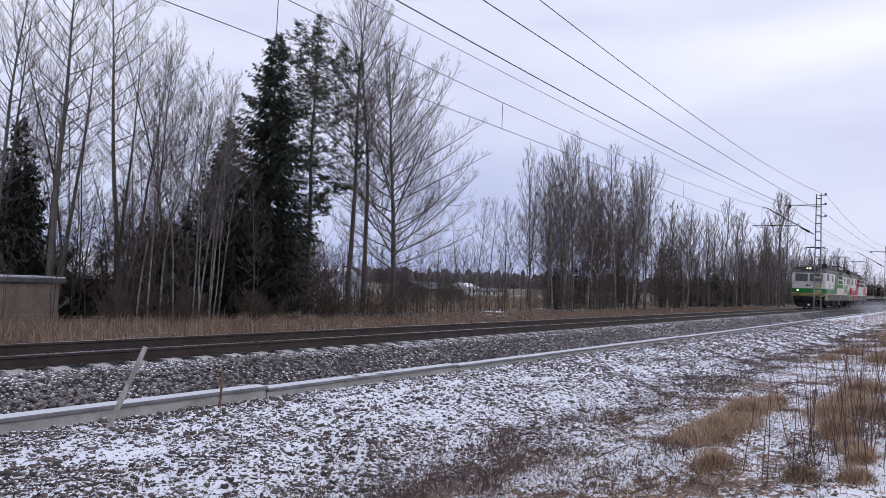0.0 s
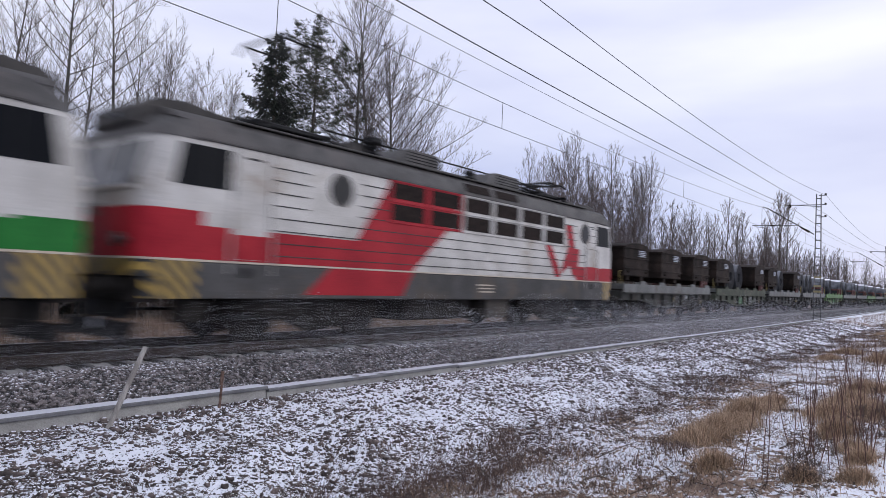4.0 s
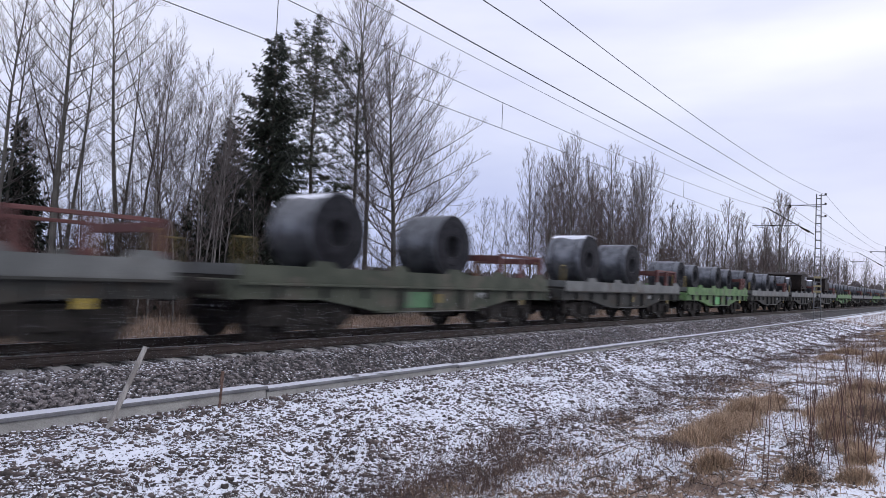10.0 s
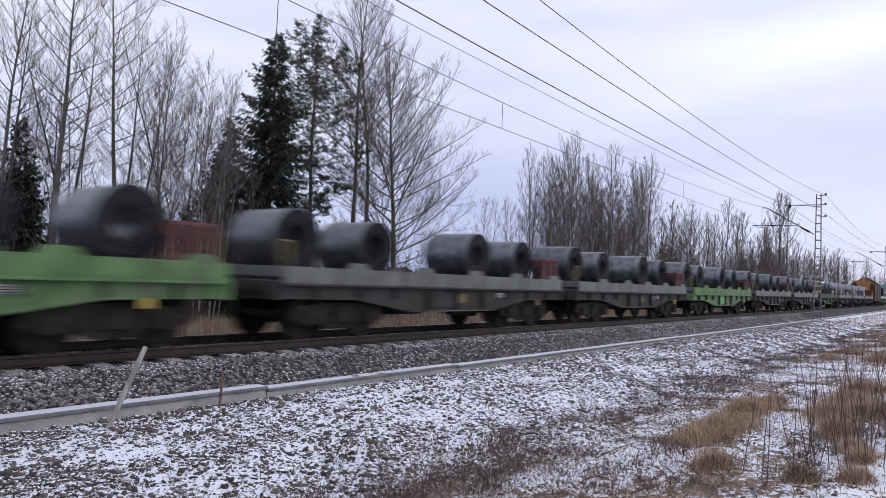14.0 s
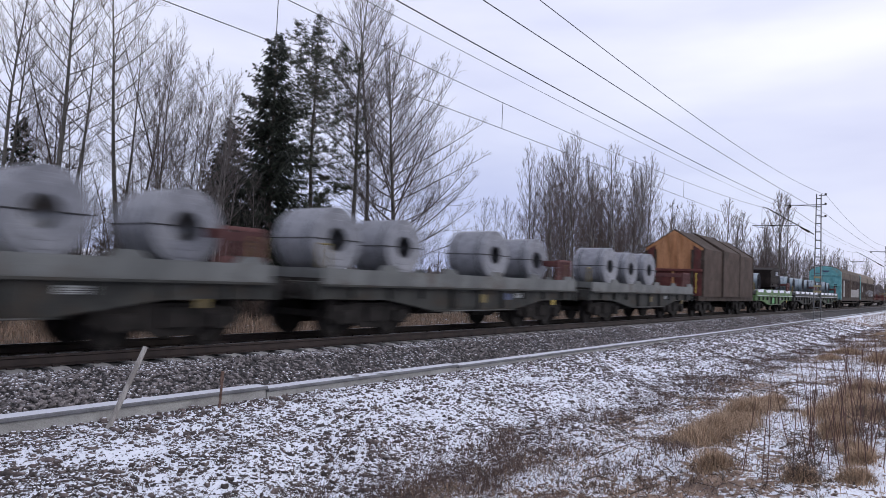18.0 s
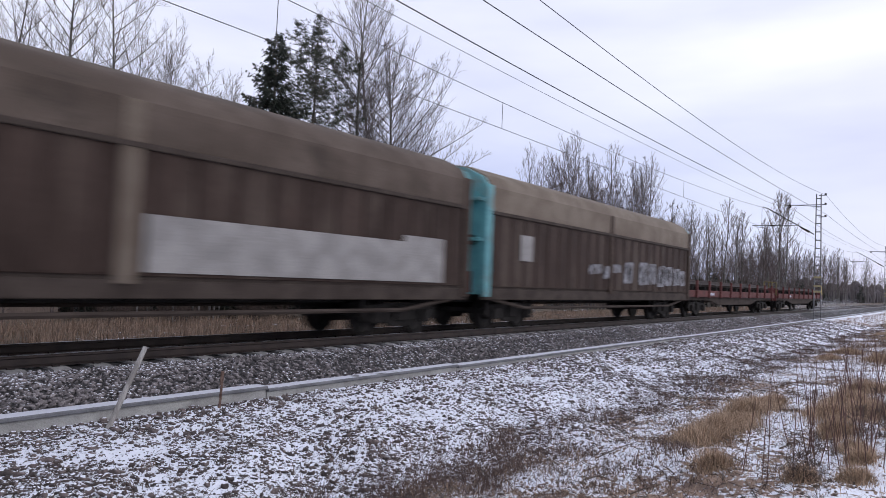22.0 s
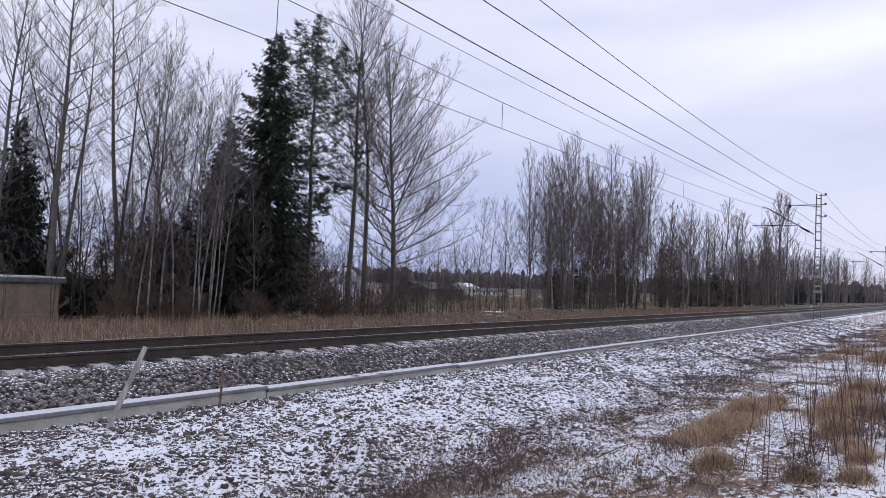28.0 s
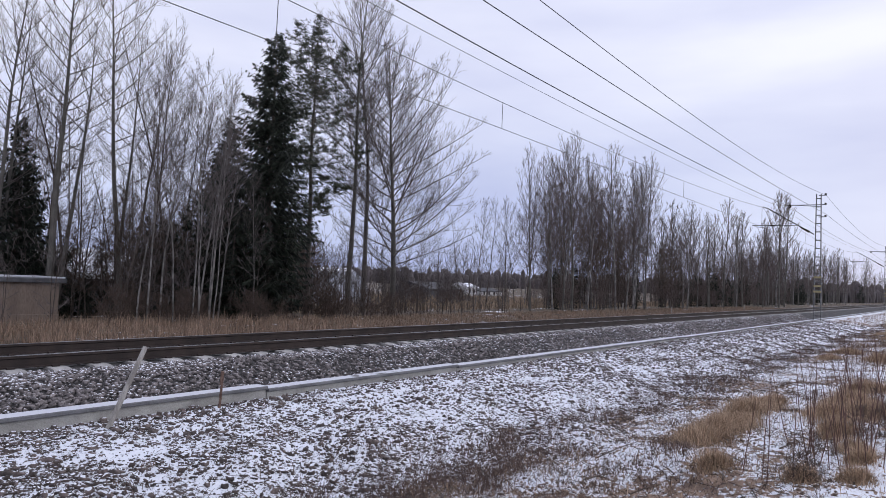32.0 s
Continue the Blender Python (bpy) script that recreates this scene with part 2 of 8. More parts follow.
# ---- mesh tools ----
class Shape:
    """Collects corners and faces of one part."""

    def __init__(self):
        self.v, self.f = [], []

    def add(self, verts, faces):
        k = len(self.v)
        self.v += [tuple(q) for q in verts]
        self.f += [tuple(i + k for i in q) for q in faces]
        return self

    def prism(self, outline, axis, a, b):
        """An outline of (u, w) pairs drawn out along an axis from a to b: u, w are the two other axes in order."""
        def at(c, u, w):
            return (c, u, w) if axis == "x" else (u, c, w) if axis == "y" else (u, w, c)
        n = len(outline)
        return self.add([at(a, *q) for q in outline] + [at(b, *q) for q in outline],
                        [tuple(range(n - 1, -1, -1)), tuple(range(n, 2 * n))] + [(i, (i + 1) % n, n + (i + 1) % n, n + i) for i in range(n)])

    def box(self, x0, x1, y0, y1, z0, z1, c=0.012):
        """A block with its long edges broken by c."""
        d = (x1 - x0, y1 - y0, z1 - z0)
        k = d.index(max(d))
        lo, hi = ((x0, y0, z0)[k], (x1, y1, z1)[k])
        o = [i for i in range(3) if i != k]
        a0, a1, b0, b1 = ((x0, y0, z0)[o[0]], (x1, y1, z1)[o[0]], (x0, y0, z0)[o[1]], (x1, y1, z1)[o[1]])
        c = min(c, 0.3 * (a1 - a0), 0.3 * (b1 - b0))
        ring = [(a0 + c, b0), (a1 - c, b0), (a1, b0 + c), (a1, b1 - c), (a1 - c, b1), (a0 + c, b1), (a0, b1 - c), (a0, b0 + c)]
        return self.prism(ring, "xyz"[k], lo, hi)

    def lathe(self, centre, axis, rings, n=20):
        """Rings of (place along the axis, radius) turned about an axis through centre."""
        cx, cy, cz = centre
        vs, fs = [], []
        for a, r in rings:
            for i in range(n):
                u, w = r * math.cos(2 * math.pi * i / n), r * math.sin(2 * math.pi * i / n)
                vs.append((cx + a, cy + u, cz + w) if axis == "x" else (cx + u, cy + a, cz + w) if axis == "y" else (cx + u, cy + w, cz + a))
        for j in range(len(rings) - 1):
            fs += [(j * n + i, j * n + (i + 1) % n, (j + 1) * n + (i + 1) % n, (j + 1) * n + i) for i in range(n)]
        fs += [tuple(range(n - 1, -1, -1)), tuple(range((len(rings) - 1) * n, len(rings) * n))]
        return self.add(vs, fs)

    def rod(self, p, q, r, n=6, r2=None):
        """A straight bar between two points."""
        p, q = Vector(p), Vector(q)
        d = (q - p).normalized()
        s = d.cross(Vector((0, 0, 1)) if abs(d.z) < 0.9 else Vector((1, 0, 0))).normalized()
        t = d.cross(s)
        ring = [s * math.cos(2 * math.pi * i / n) + t * math.sin(2 * math.pi * i / n) for i in range(n)]
        r2 = r if r2 is None else r2
        return self.add([p + r * w for w in ring] + [q + r2 * w for w in ring],
                        [tuple(range(n - 1, -1, -1)), tuple(range(n, 2 * n))] + [(i, (i + 1) % n, n + (i + 1) % n, n + i) for i in range(n)])

    def mesh(self, name, material, smooth=True):
        m = bpy.data.meshes.new(name)
        m.from_pydata(self.v, [], self.f)
        b = bmesh.new()
        b.from_mesh(m)
        bmesh.ops.recalc_face_normals(b, faces=b.faces)
        b.to_mesh(m)
        b.free()
        m.materials.append(material)
        if smooth:
            m.shade_smooth()
            m.set_sharp_from_angle(angle=0.6)
        return m


def part(name, shape, material=None, parent=None, label="", at=None):
    """Links a shape (or a ready mesh) as one mesh object, under a thing or a part."""
    data = shape if isinstance(shape, bpy.types.Mesh) else shape.mesh(name, material)
    ob = new(name, data)
    if parent is not None:
        ob.parent = parent
    if at is not None:
        ob.location = at
    return tagged(ob, label)


def thing(name, label, category, group="", kind=""):
    return tagged(new(name), label, category, group, kind)


def raw_mesh(name, verts, faces, material, smooth=False):
    """A mesh out of numpy arrays: corners (n, 3) and faces (m, k)."""
    m = bpy.data.meshes.new(name)
    verts, faces = np.asarray(verts, np.float32), np.asarray(faces, np.int32)
    k = faces.shape[1]
    m.vertices.add(len(verts))
    m.vertices.foreach_set("co", verts.ravel())
    m.loops.add(faces.size)
    m.loops.foreach_set("vertex_index", faces.ravel())
    m.polygons.add(len(faces))
    m.polygons.foreach_set("loop_start", np.arange(0, faces.size, k, dtype=np.int32))
    m.polygons.foreach_set("loop_total", np.full(len(faces), k, np.int32))
    m.update(calc_edges=True)
    m.materials.append(material)
    if smooth:
        m.shade_smooth()
    return m


def tubes(p0, p1, r0, r1, sides):
    """Tapered bars between rows of points, all at once: corners and quads."""
    p0, p1 = np.asarray(p0, float), np.asarray(p1, float)
    r0, r1 = np.asarray(r0, float)[:, None], np.asarray(r1, float)[:, None]
    d = p1 - p0
    d /= np.linalg.norm(d, axis=1, keepdims=True) + 1e-9
    ref = np.where(np.abs(d[:, 2:]) < 0.9, [[0, 0, 1.0]], [[1.0, 0, 0]])
    s = np.cross(d, ref)
    s /= np.linalg.norm(s, axis=1, keepdims=True) + 1e-9
    t = np.cross(d, s)
    vs = []
    for p, r in ((p0, r0), (p1, r1)):
        for i in range(sides):
            a = 2 * math.pi * i / sides
            vs.append(p + r * (s * math.cos(a) + t * math.sin(a)))
    verts = np.stack(vs, 1).reshape(-1, 3)
    base = np.arange(len(p0))[:, None] * 2 * sides
    quads = np.concatenate([base + np.array([[i, (i + 1) % sides, sides + (i + 1) % sides, sides + i]]) for i in range(sides)])
    return verts, quads


def paths(lines, sides):
    """Tapered tubes along bent lines, each in one piece: lines of (points, radii). Returns corners and quads."""
    groups = {}
    for pts, rad in lines:
        groups.setdefault(len(pts), []).append((pts, rad))
    vs, fs, k0 = [], [], 0
    for n, rows in groups.items():
        p = np.array([[tuple(q) for q in pts] for pts, _ in rows], float)
        r = np.array([rad for _, rad in rows], float)[:, :, None]
        d = np.gradient(p, axis=1)
        d /= np.linalg.norm(d, axis=2, keepdims=True) + 1e-9
        ref = np.where(np.abs(d[:, :1, 2:]) < 0.9, np.array([0, 0, 1.0]), np.array([1.0, 0, 0]))
        s = np.cross(d, np.broadcast_to(ref, d.shape))
        s /= np.linalg.norm(s, axis=2, keepdims=True) + 1e-9
        t = np.cross(d, s)
        ring = np.stack([p + r * (s * math.cos(2 * math.pi * i / sides) + t * math.sin(2 * math.pi * i / sides)) for i in range(sides)], 2)
        vs.append(ring.reshape(-1, 3))
        base = (np.arange(len(rows))[:, None] * n + np.arange(n - 1)[None]).reshape(-1, 1) * sides + k0
        fs += [base + np.array([[i, (i + 1) % sides, sides + (i + 1) % sides, sides + i]]) for i in range(sides)]
        k0 += len(rows) * n * sides
    return np.concatenate(vs), np.concatenate(fs)


def pebbles(name, points, sizes, material, rng, flat=0.7):
    """Many small angular stones in one mesh."""
    g = (1 + 5 ** 0.5) / 2
    v = np.array([(-1, g, 0), (1, g, 0), (-1, -g, 0), (1, -g, 0), (0, -1, g), (0, 1, g), (0, -1, -g), (0, 1, -g), (g, 0, -1), (g, 0, 1), (-g, 0, -1), (-g, 0, 1)]) / 1.9
    f = np.array([(0, 11, 5), (0, 5, 1), (0, 1, 7), (0, 7, 10), (0, 10, 11), (1, 5, 9), (5, 11, 4), (11, 10, 2), (10, 7, 6), (7, 1, 8),
                  (3, 9, 4), (3, 4, 2), (3, 2, 6), (3, 6, 8), (3, 8, 9), (4, 9, 5), (2, 4, 11), (6, 2, 10), (8, 6, 7), (9, 8, 1)])
    n = len(points)
    a = rng.normal(size=(n, 3, 3))
    q, _ = np.linalg.qr(a)
    s = rng.uniform(0.42, 1.4, (n, 1, 3)) * np.asarray(sizes)[:, None, None] * 0.5
    jit = v[None] * rng.uniform(0.5, 1.35, (n, 12, 1))
    pts = np.einsum("nij,nkj->nki", q, jit * s)
    pts[:, :, 2] *= flat
    pts += np.asarray(points)[:, None]
    faces = (f[None] + 12 * np.arange(n)[:, None, None]).reshape(-1, 3)
    return raw_mesh(name, pts.reshape(-1, 3), faces, material)


def blades(name, points, heights, material, rng, width=0.008, lean=0.35, per=1):
    """Thin bent grass blades in one mesh, three segments each."""
    points, heights = np.repeat(points, per, 0), np.repeat(heights, per)
    n = len(points)
    az, ln = rng.uniform(0, 2 * math.pi, n), rng.uniform(0.05, 1, n) * lean
    dirv = np.stack([np.cos(az), np.sin(az), np.zeros(n)], 1)
    side = np.stack([-np.sin(az), np.cos(az), np.zeros(n)], 1)
    h = heights * rng.uniform(0.5, 1.1, n)
    rows = []
    for k, (u, w) in enumerate(((0, 1), (0.55, 0.8), (1.0, 0.15))):
        c = points + dirv * (ln * h * u ** 2)[:, None] + np.array([[0, 0, 1]]) * (h * u * (1 - 0.25 * ln * u))[:, None]
        rows += [c - side * width * w, c + side * width * w]
    verts = np.stack(rows, 1).reshape(-1, 3)
    base = 6 * np.arange(n)[:, None]
    faces = np.concatenate([base + np.array([[0, 1, 3, 2]]), base + np.array([[2, 3, 5, 4]])])
    return raw_mesh(name, verts, faces, material)


# ---- ground ----
def ground_z(x, y):
    """Height of the ground: embankment side, shallow ditch, verge by the camera, flat land beyond the line."""
    x, y = np.asarray(x, float), np.asarray(y, float)
    z = np.interp(y, [-400, -30, -12, -9.5, -7.6, -6.6, -5.4, -3.3, -2.5, 2.4, 4.2, 6.0, 12, 20, 45, 90, 400],
                  [-0.6, -0.5, -0.28, -0.55, -0.78, -0.86, -0.68, -0.565, -0.64, -0.66, -1.0, -0.95, -0.9, -1.1, -2.3, -2.6, -2.6])
    near = np.clip((-3.7 - y) / 2.0, 0, 1) + np.clip((y - 4) / 2.0, 0, 1)
    z = z + near * (0.05 * np.sin(x * 1.3 + y * 0.7) * np.sin(y * 1.9 - x * 0.4) + 0.035 * np.sin(x * 3.1 - y * 2.3))
    far = np.clip((np.hypot(x, y) - 500) / 2500, 0, 1)
    return z - 0.0 * far


def grid_axis(*stretches):
    out = []
    for a, b, step in stretches:
        out += list(np.arange(a, b, step))
    return np.array(out + [stretches[-1][1]])


gx = grid_axis((-3000, -200, 400), (-200, -20, 20), (-20, -2, 3), (-2, 30, 0.25), (30, 80, 0.8), (80, 300, 10), (300, 3000, 300))
gy = grid_axis((-3000, -200, 400), (-200, -20, 20), (-20, -12, 2), (-12, -3, 0.2), (-3, 4, 1.0), (4, 16, 0.6), (16, 60, 4), (60, 300, 24), (300, 3000, 300))
GX, GY = np.meshgrid(gx, gy, indexing="ij")
GV = np.stack([GX, GY, ground_z(GX, GY)], -1).reshape(-1, 3)
ny = len(gy)
ii, jj = np.meshgrid(np.arange(len(gx) - 1), np.arange(ny - 1), indexing="ij")
gq = (ii * ny + jj).ravel()
ground_mesh = raw_mesh("ground", GV, np.stack([gq, gq + ny, gq + ny + 1, gq + 1], 1), M["gravel"], True)
ground_mesh.materials.append(M["verge"])
ground_mesh.materials.append(M["forest"])
cy = GV[gq, 1] + 0.1
cx = GV[gq, 0]
edge = -7.0 + 0.4 * np.sin(cx * 0.9) + 0.25 * np.sin(cx * 2.3)
ground_mesh.polygons.foreach_set("material_index", np.where(cy > 3.5, 2, np.where((cy < edge) | ((cx > 58) & (cy < -3.6)), 1, 0)).astype(np.int32))
tagged(new("ground", ground_mesh), "snow-dusted gravel, dead grass and forest floor", "ground", kind="structure")

# ---- ballast, sleepers, rails ----
bed = Shape().prism([(-2.75, -0.72), (-1.75, -0.24), (-1.3, -0.21), (1.3, -0.21), (1.75, -0.24), (2.75, -0.75)], "x", -700, 900)
tagged(part("ballast_bed", bed, M["bed"]), "dark crushed-granite ballast bed under the track", "ballast", kind="structure")


def ballast_top(y):
    return np.interp(np.abs(y), [0, 1.3, 1.75, 2.75], [-0.21, -0.21, -0.24, -0.72])


rng = np.random.default_rng(11)


def strip_points(n, x0, x1, y0, y1, power):
    """Random places along the line, denser towards the near end."""
    x = x0 + (x1 - x0) * rng.random(n) ** power
    return x, rng.uniform(y0, y1, n)


bx, by = strip_points(26000, 0.5, 60, -2.95, -1.28, 2.2)
b_size = rng.uniform(0.045, 0.105, len(bx)) * np.where(bx > 25, 1.3, 1.0)
tagged(part("ballast_stone", pebbles("ballast_stone", np.stack([bx, by, ballast_top(by) + 0.012], 1), b_size, M["ballaststone"], rng), None),
       "loose dark granite ballast stones, lightly dusted with snow", "ballast", kind="stuff")
bx, by = strip_points(5000, 0.5, 45, -0.7, 0.72, 1.8)
tagged(part("ballast_stone", pebbles("ballast_between_rails", np.stack([bx, by, ballast_top(by) + 0.005], 1), rng.uniform(0.035, 0.075, len(bx)), M["ballaststone"], rng), None),
       "loose ballast stones lying between the rails", "ballast", kind="stuff")

RAIL = [(-0.075, -0.172), (0.075, -0.172), (0.075, -0.160), (0.012, -0.140), (0.009, -0.05), (0.036, -0.036), (0.036, -0.008), (0.028, 0.0),
        (-0.028, 0.0), (-0.036, -0.008), (-0.036, -0.036), (-0.009, -0.05), (-0.012, -0.140), (-0.075, -0.160)]
for side in (-0.798, 0.798):
    rail = part("rail", Shape().prism([(side + u, w) for u, w in RAIL], "x", -700, 900), M["rail"], None)
    tagged(rail, "rust-brown steel rail with a polished running surface", "rail", "rails of the track", "structure")
    part("running_surface", Shape().box(-700, 900, side - 0.026, side + 0.026, -0.004, 0.003, 0.001), M["railtop"], rail, "polished steel band")

track = thing("sleepers", "row of grey concrete sleepers half sunk in ballast", "sleepers", kind="structure")
sl = Shape()
sl.prism([(-1.3, -0.40), (1.3, -0.40), (1.3, -0.215), (1.05, -0.178), (0.55, -0.178), (0.35, -0.205), (-0.35, -0.205), (-0.55, -0.178), (-1.05, -0.178), (-1.3, -0.215)], "x", -0.13, 0.13)
sleeper_mesh = sl.mesh("sleeper", M["sleeper"])
clip = Shape()
for side in (-0.798, 0.798):
    for s in (-1, 1):
        clip.box(-0.05, 0.05, side + s * 0.10 - 0.035, side + s * 0.10 + 0.035, -0.178, -0.150, 0.006)
clip_mesh = clip.mesh("rail_clip", M["rail"])
SLEEPER_STEP = 0.61
for i in range(300):
    so = part("sleeper", sleeper_mesh, None, track, "", (1.0 + SLEEPER_STEP * i, 0, 0))
    if i < 60:
        part("rail_clip", clip_mesh, None, so)
far_sl = Shape()
for i in range(300, 700):
    far_sl.box(1.0 + SLEEPER_STEP * i - 0.13, 1.0 + SLEEPER_STEP * i + 0.13, -1.3, 1.3, -0.3, -0.185, 0.01)
tagged(part("far_sleepers", far_sl, M["sleeper"], track), "", kind="stuff")

# ---- cable trough ----
trough = thing("cable_trough", "low concrete cable trough with snow-covered lids beside the ballast", "cable trough", kind="structure")
T_Y0, T_Y1 = -3.22, -2.95
TROUGH_STEP = 5.0
for i in range(80):
    x0 = -3.2 + TROUGH_STEP * i
    tz = -0.39 - 0.09 * (1 - math.exp(-max(0, x0 - 1) / 12)) + 0.008 * math.sin(i * 1.7)
    part("trough_body", Shape().box(x0, x0 + TROUGH_STEP - 0.02, T_Y0 + 0.045, T_Y1 - 0.03, tz - 0.42, tz - 0.055, 0.01), M["concrete"], trough)
    part("trough_lid", Shape().box(x0, x0 + TROUGH_STEP - 0.015, T_Y0, T_Y1, tz - 0.055, tz, 0.012), M["lid"], trough)

# ---- stakes by the trough ----
stake = thing("leaning_stake", "grey weathered wooden stake leaning beside the cable trough", "stake")
part("pole", Shape().rod((4.05, -3.62, -0.75), (4.60, -3.50, 0.355), 0.034, 8, 0.03), M["stake"], stake)
stake2 = thing("marker_stake", "short rusty steel marker stake standing in gravel", "stake")
part("pole", Shape().rod((5.78, -3.42, -0.75), (5.82, -3.42, -0.06), 0.018, 6).rod((5.80, -3.42, -0.25), (5.80, -3.44, -0.06), 0.024, 6), M["rustpole"], stake2)


# ---- catenary masts and wires ----
def mast(x):
    m = thing("catenary_mast", "galvanised lattice catenary mast with yellow bands and a cantilever arm", "catenary mast", "catenary masts")
    y = -3.42
    part("foundation", Shape().lathe((x, y, -0.95), "z", [(0, 0.34), (0.42, 0.32), (0.47, 0.24)], 14), M["concrete"], m)
    for d in (-1, 1):
        part("leg", Shape().add([(x + a, y + d * b + c, z) for z, b in ((-0.55, 0.24), (8.85, 0.15)) for a, c in ((-0.07, -0.03), (0.07, -0.03), (0.07, 0.03), (-0.07, 0.03))],
                                [(0, 1, 2, 3), (7, 6, 5, 4), (0, 4, 5, 1), (1, 5, 6, 2), (2, 6, 7, 3), (3, 7, 4, 0)]), M["galv"], m)
    for k in range(15):
        z = -0.2 + 0.62 * k
        b = 0.24 - 0.09 * (z + 0.55) / 9.4
        part("rung", Shape().box(x - 0.05, x + 0.05, y - b, y + b, z, z + 0.07, 0.008), M["galv"], m)
    for z in (1.55, 1.95, 2.6):
        b = 0.27 - 0.09 * (z + 0.55) / 9.4
        part("yellow_band", Shape().box(x - 0.085, x - 0.07, y - b, y + b, z, z + 0.14, 0.004), M["band"], m, "faded yellow marker plate")
    part("top_arm", Shape().rod((x, y, 8.05), (x, -1.5, 8.08), 0.035).rod((x, y, 7.92), (x, -1.9, 8.06), 0.02), M["galv"], m)
    part("top_insulator", Shape().lathe((x, -1.5, 7.86), "z", [(0, 0.05), (0.03, 0.13), (0.08, 0.06), (0.12, 0.13), (0.18, 0.06), (0.24, 0.10), (0.28, 0.03)], 12), M["ceramic"], m)
    part("cantilever", Shape().rod((x - 0.2, y + 0.25, 5.84), (x - 0.2, 0.0, 7.86), 0.045).rod((x - 0.2, -0.1, 7.8), (x - 0.2, 0.35, 8.0), 0.03), M["galv"], m)
    part("cantilever_insulator", Shape().rod((x - 0.2, y + 0.55, 6.02), (x - 0.2, y + 1.15, 6.38), 0.10, 10, 0.06), M["ceramic"], m)
    part("registration_arm", Shape().rod((x - 0.2, -2.0, 6.52), (x - 0.2, 1.1, 6.56), 0.03).rod((x - 0.2, -2.1, 6.5), (x - 0.2, -2.1, 6.72), 0.03).rod((x - 0.2, 1.1, 6.56), (x - 0.2, 0.1, 6.30), 0.018), M["galv"], m)
    part("arm_insulator", Shape().rod((x - 0.2, -0.55, 6.53), (x - 0.2, -0.15, 6.54), 0.07, 10), M["ceramic"], m)
    for z in (8.75, 8.05, 7.15):
        part("feeder_insulator", Shape().rod((x, y, z), (x, y - 0.45, z), 0.03).lathe((x, y - 0.45, z - 0.02), "z", [(0, 0.04), (0.04, 0.09), (0.08, 0.05), (0.12, 0.09), (0.16, 0.04)], 10), M["ceramic"], m)
    return m


MASTS = (-3.5, 56.5, 116.5, 176.5, 236.5, 296.5)
for x in MASTS:
    mast(x)


def wire(name, label, y, r, low, high, spans=MASTS, group="overhead wires"):
    """A wire hung from mast to mast: low in mid-span, high at the masts."""
    pts = []
    for a, b in zip(spans, spans[1:]):
        pts += [(a + (b - a) * i / 14, y, high - (high - low) * 4 * i / 14 * (1 - i / 14)) for i in range(14)]
    v, q = paths([(pts, [r] * len(pts))], 5)
    ob = tagged(new(name, raw_mesh(name, v, q, M["wire"], True)), label, "overhead wire", group)
    return ob


wire("contact_wire", "dark copper contact wire over the track", 0.0, 0.010, 6.27, 6.29)
messenger = wire("messenger_wire", "dark messenger wire above the contact wire", 0.0, 0.010, 7.05, 7.86)
wire("return_wire", "thick dark return wire on the mast arms", -1.48, 0.016, 7.54, 7.98)
wire("return_wire", "thin wire beside the return wire", -0.75, 0.008, 7.62, 8.0)
wire("feeder_wire", "dark feeder wire on the mast side", -3.9, 0.012, 7.02, 7.35)
wire("feeder_wire", "dark feeder wire at the mast top", -3.9, 0.011, 7.75, 8.75)
for i in range(-6, 30):
    x = 9.1 + 9.05 * i
    span = (x + 3.5) % 60 / 60
    zt = 7.86 - 0.81 * 4 * span * (1 - span)
    tagged(part("dropper", Shape().rod((x, 0, 6.27), (x, 0, zt), 0.010, 5), M["wire"]), "thin vertical dropper between messenger and contact wire", "dropper", "droppers of the catenary")


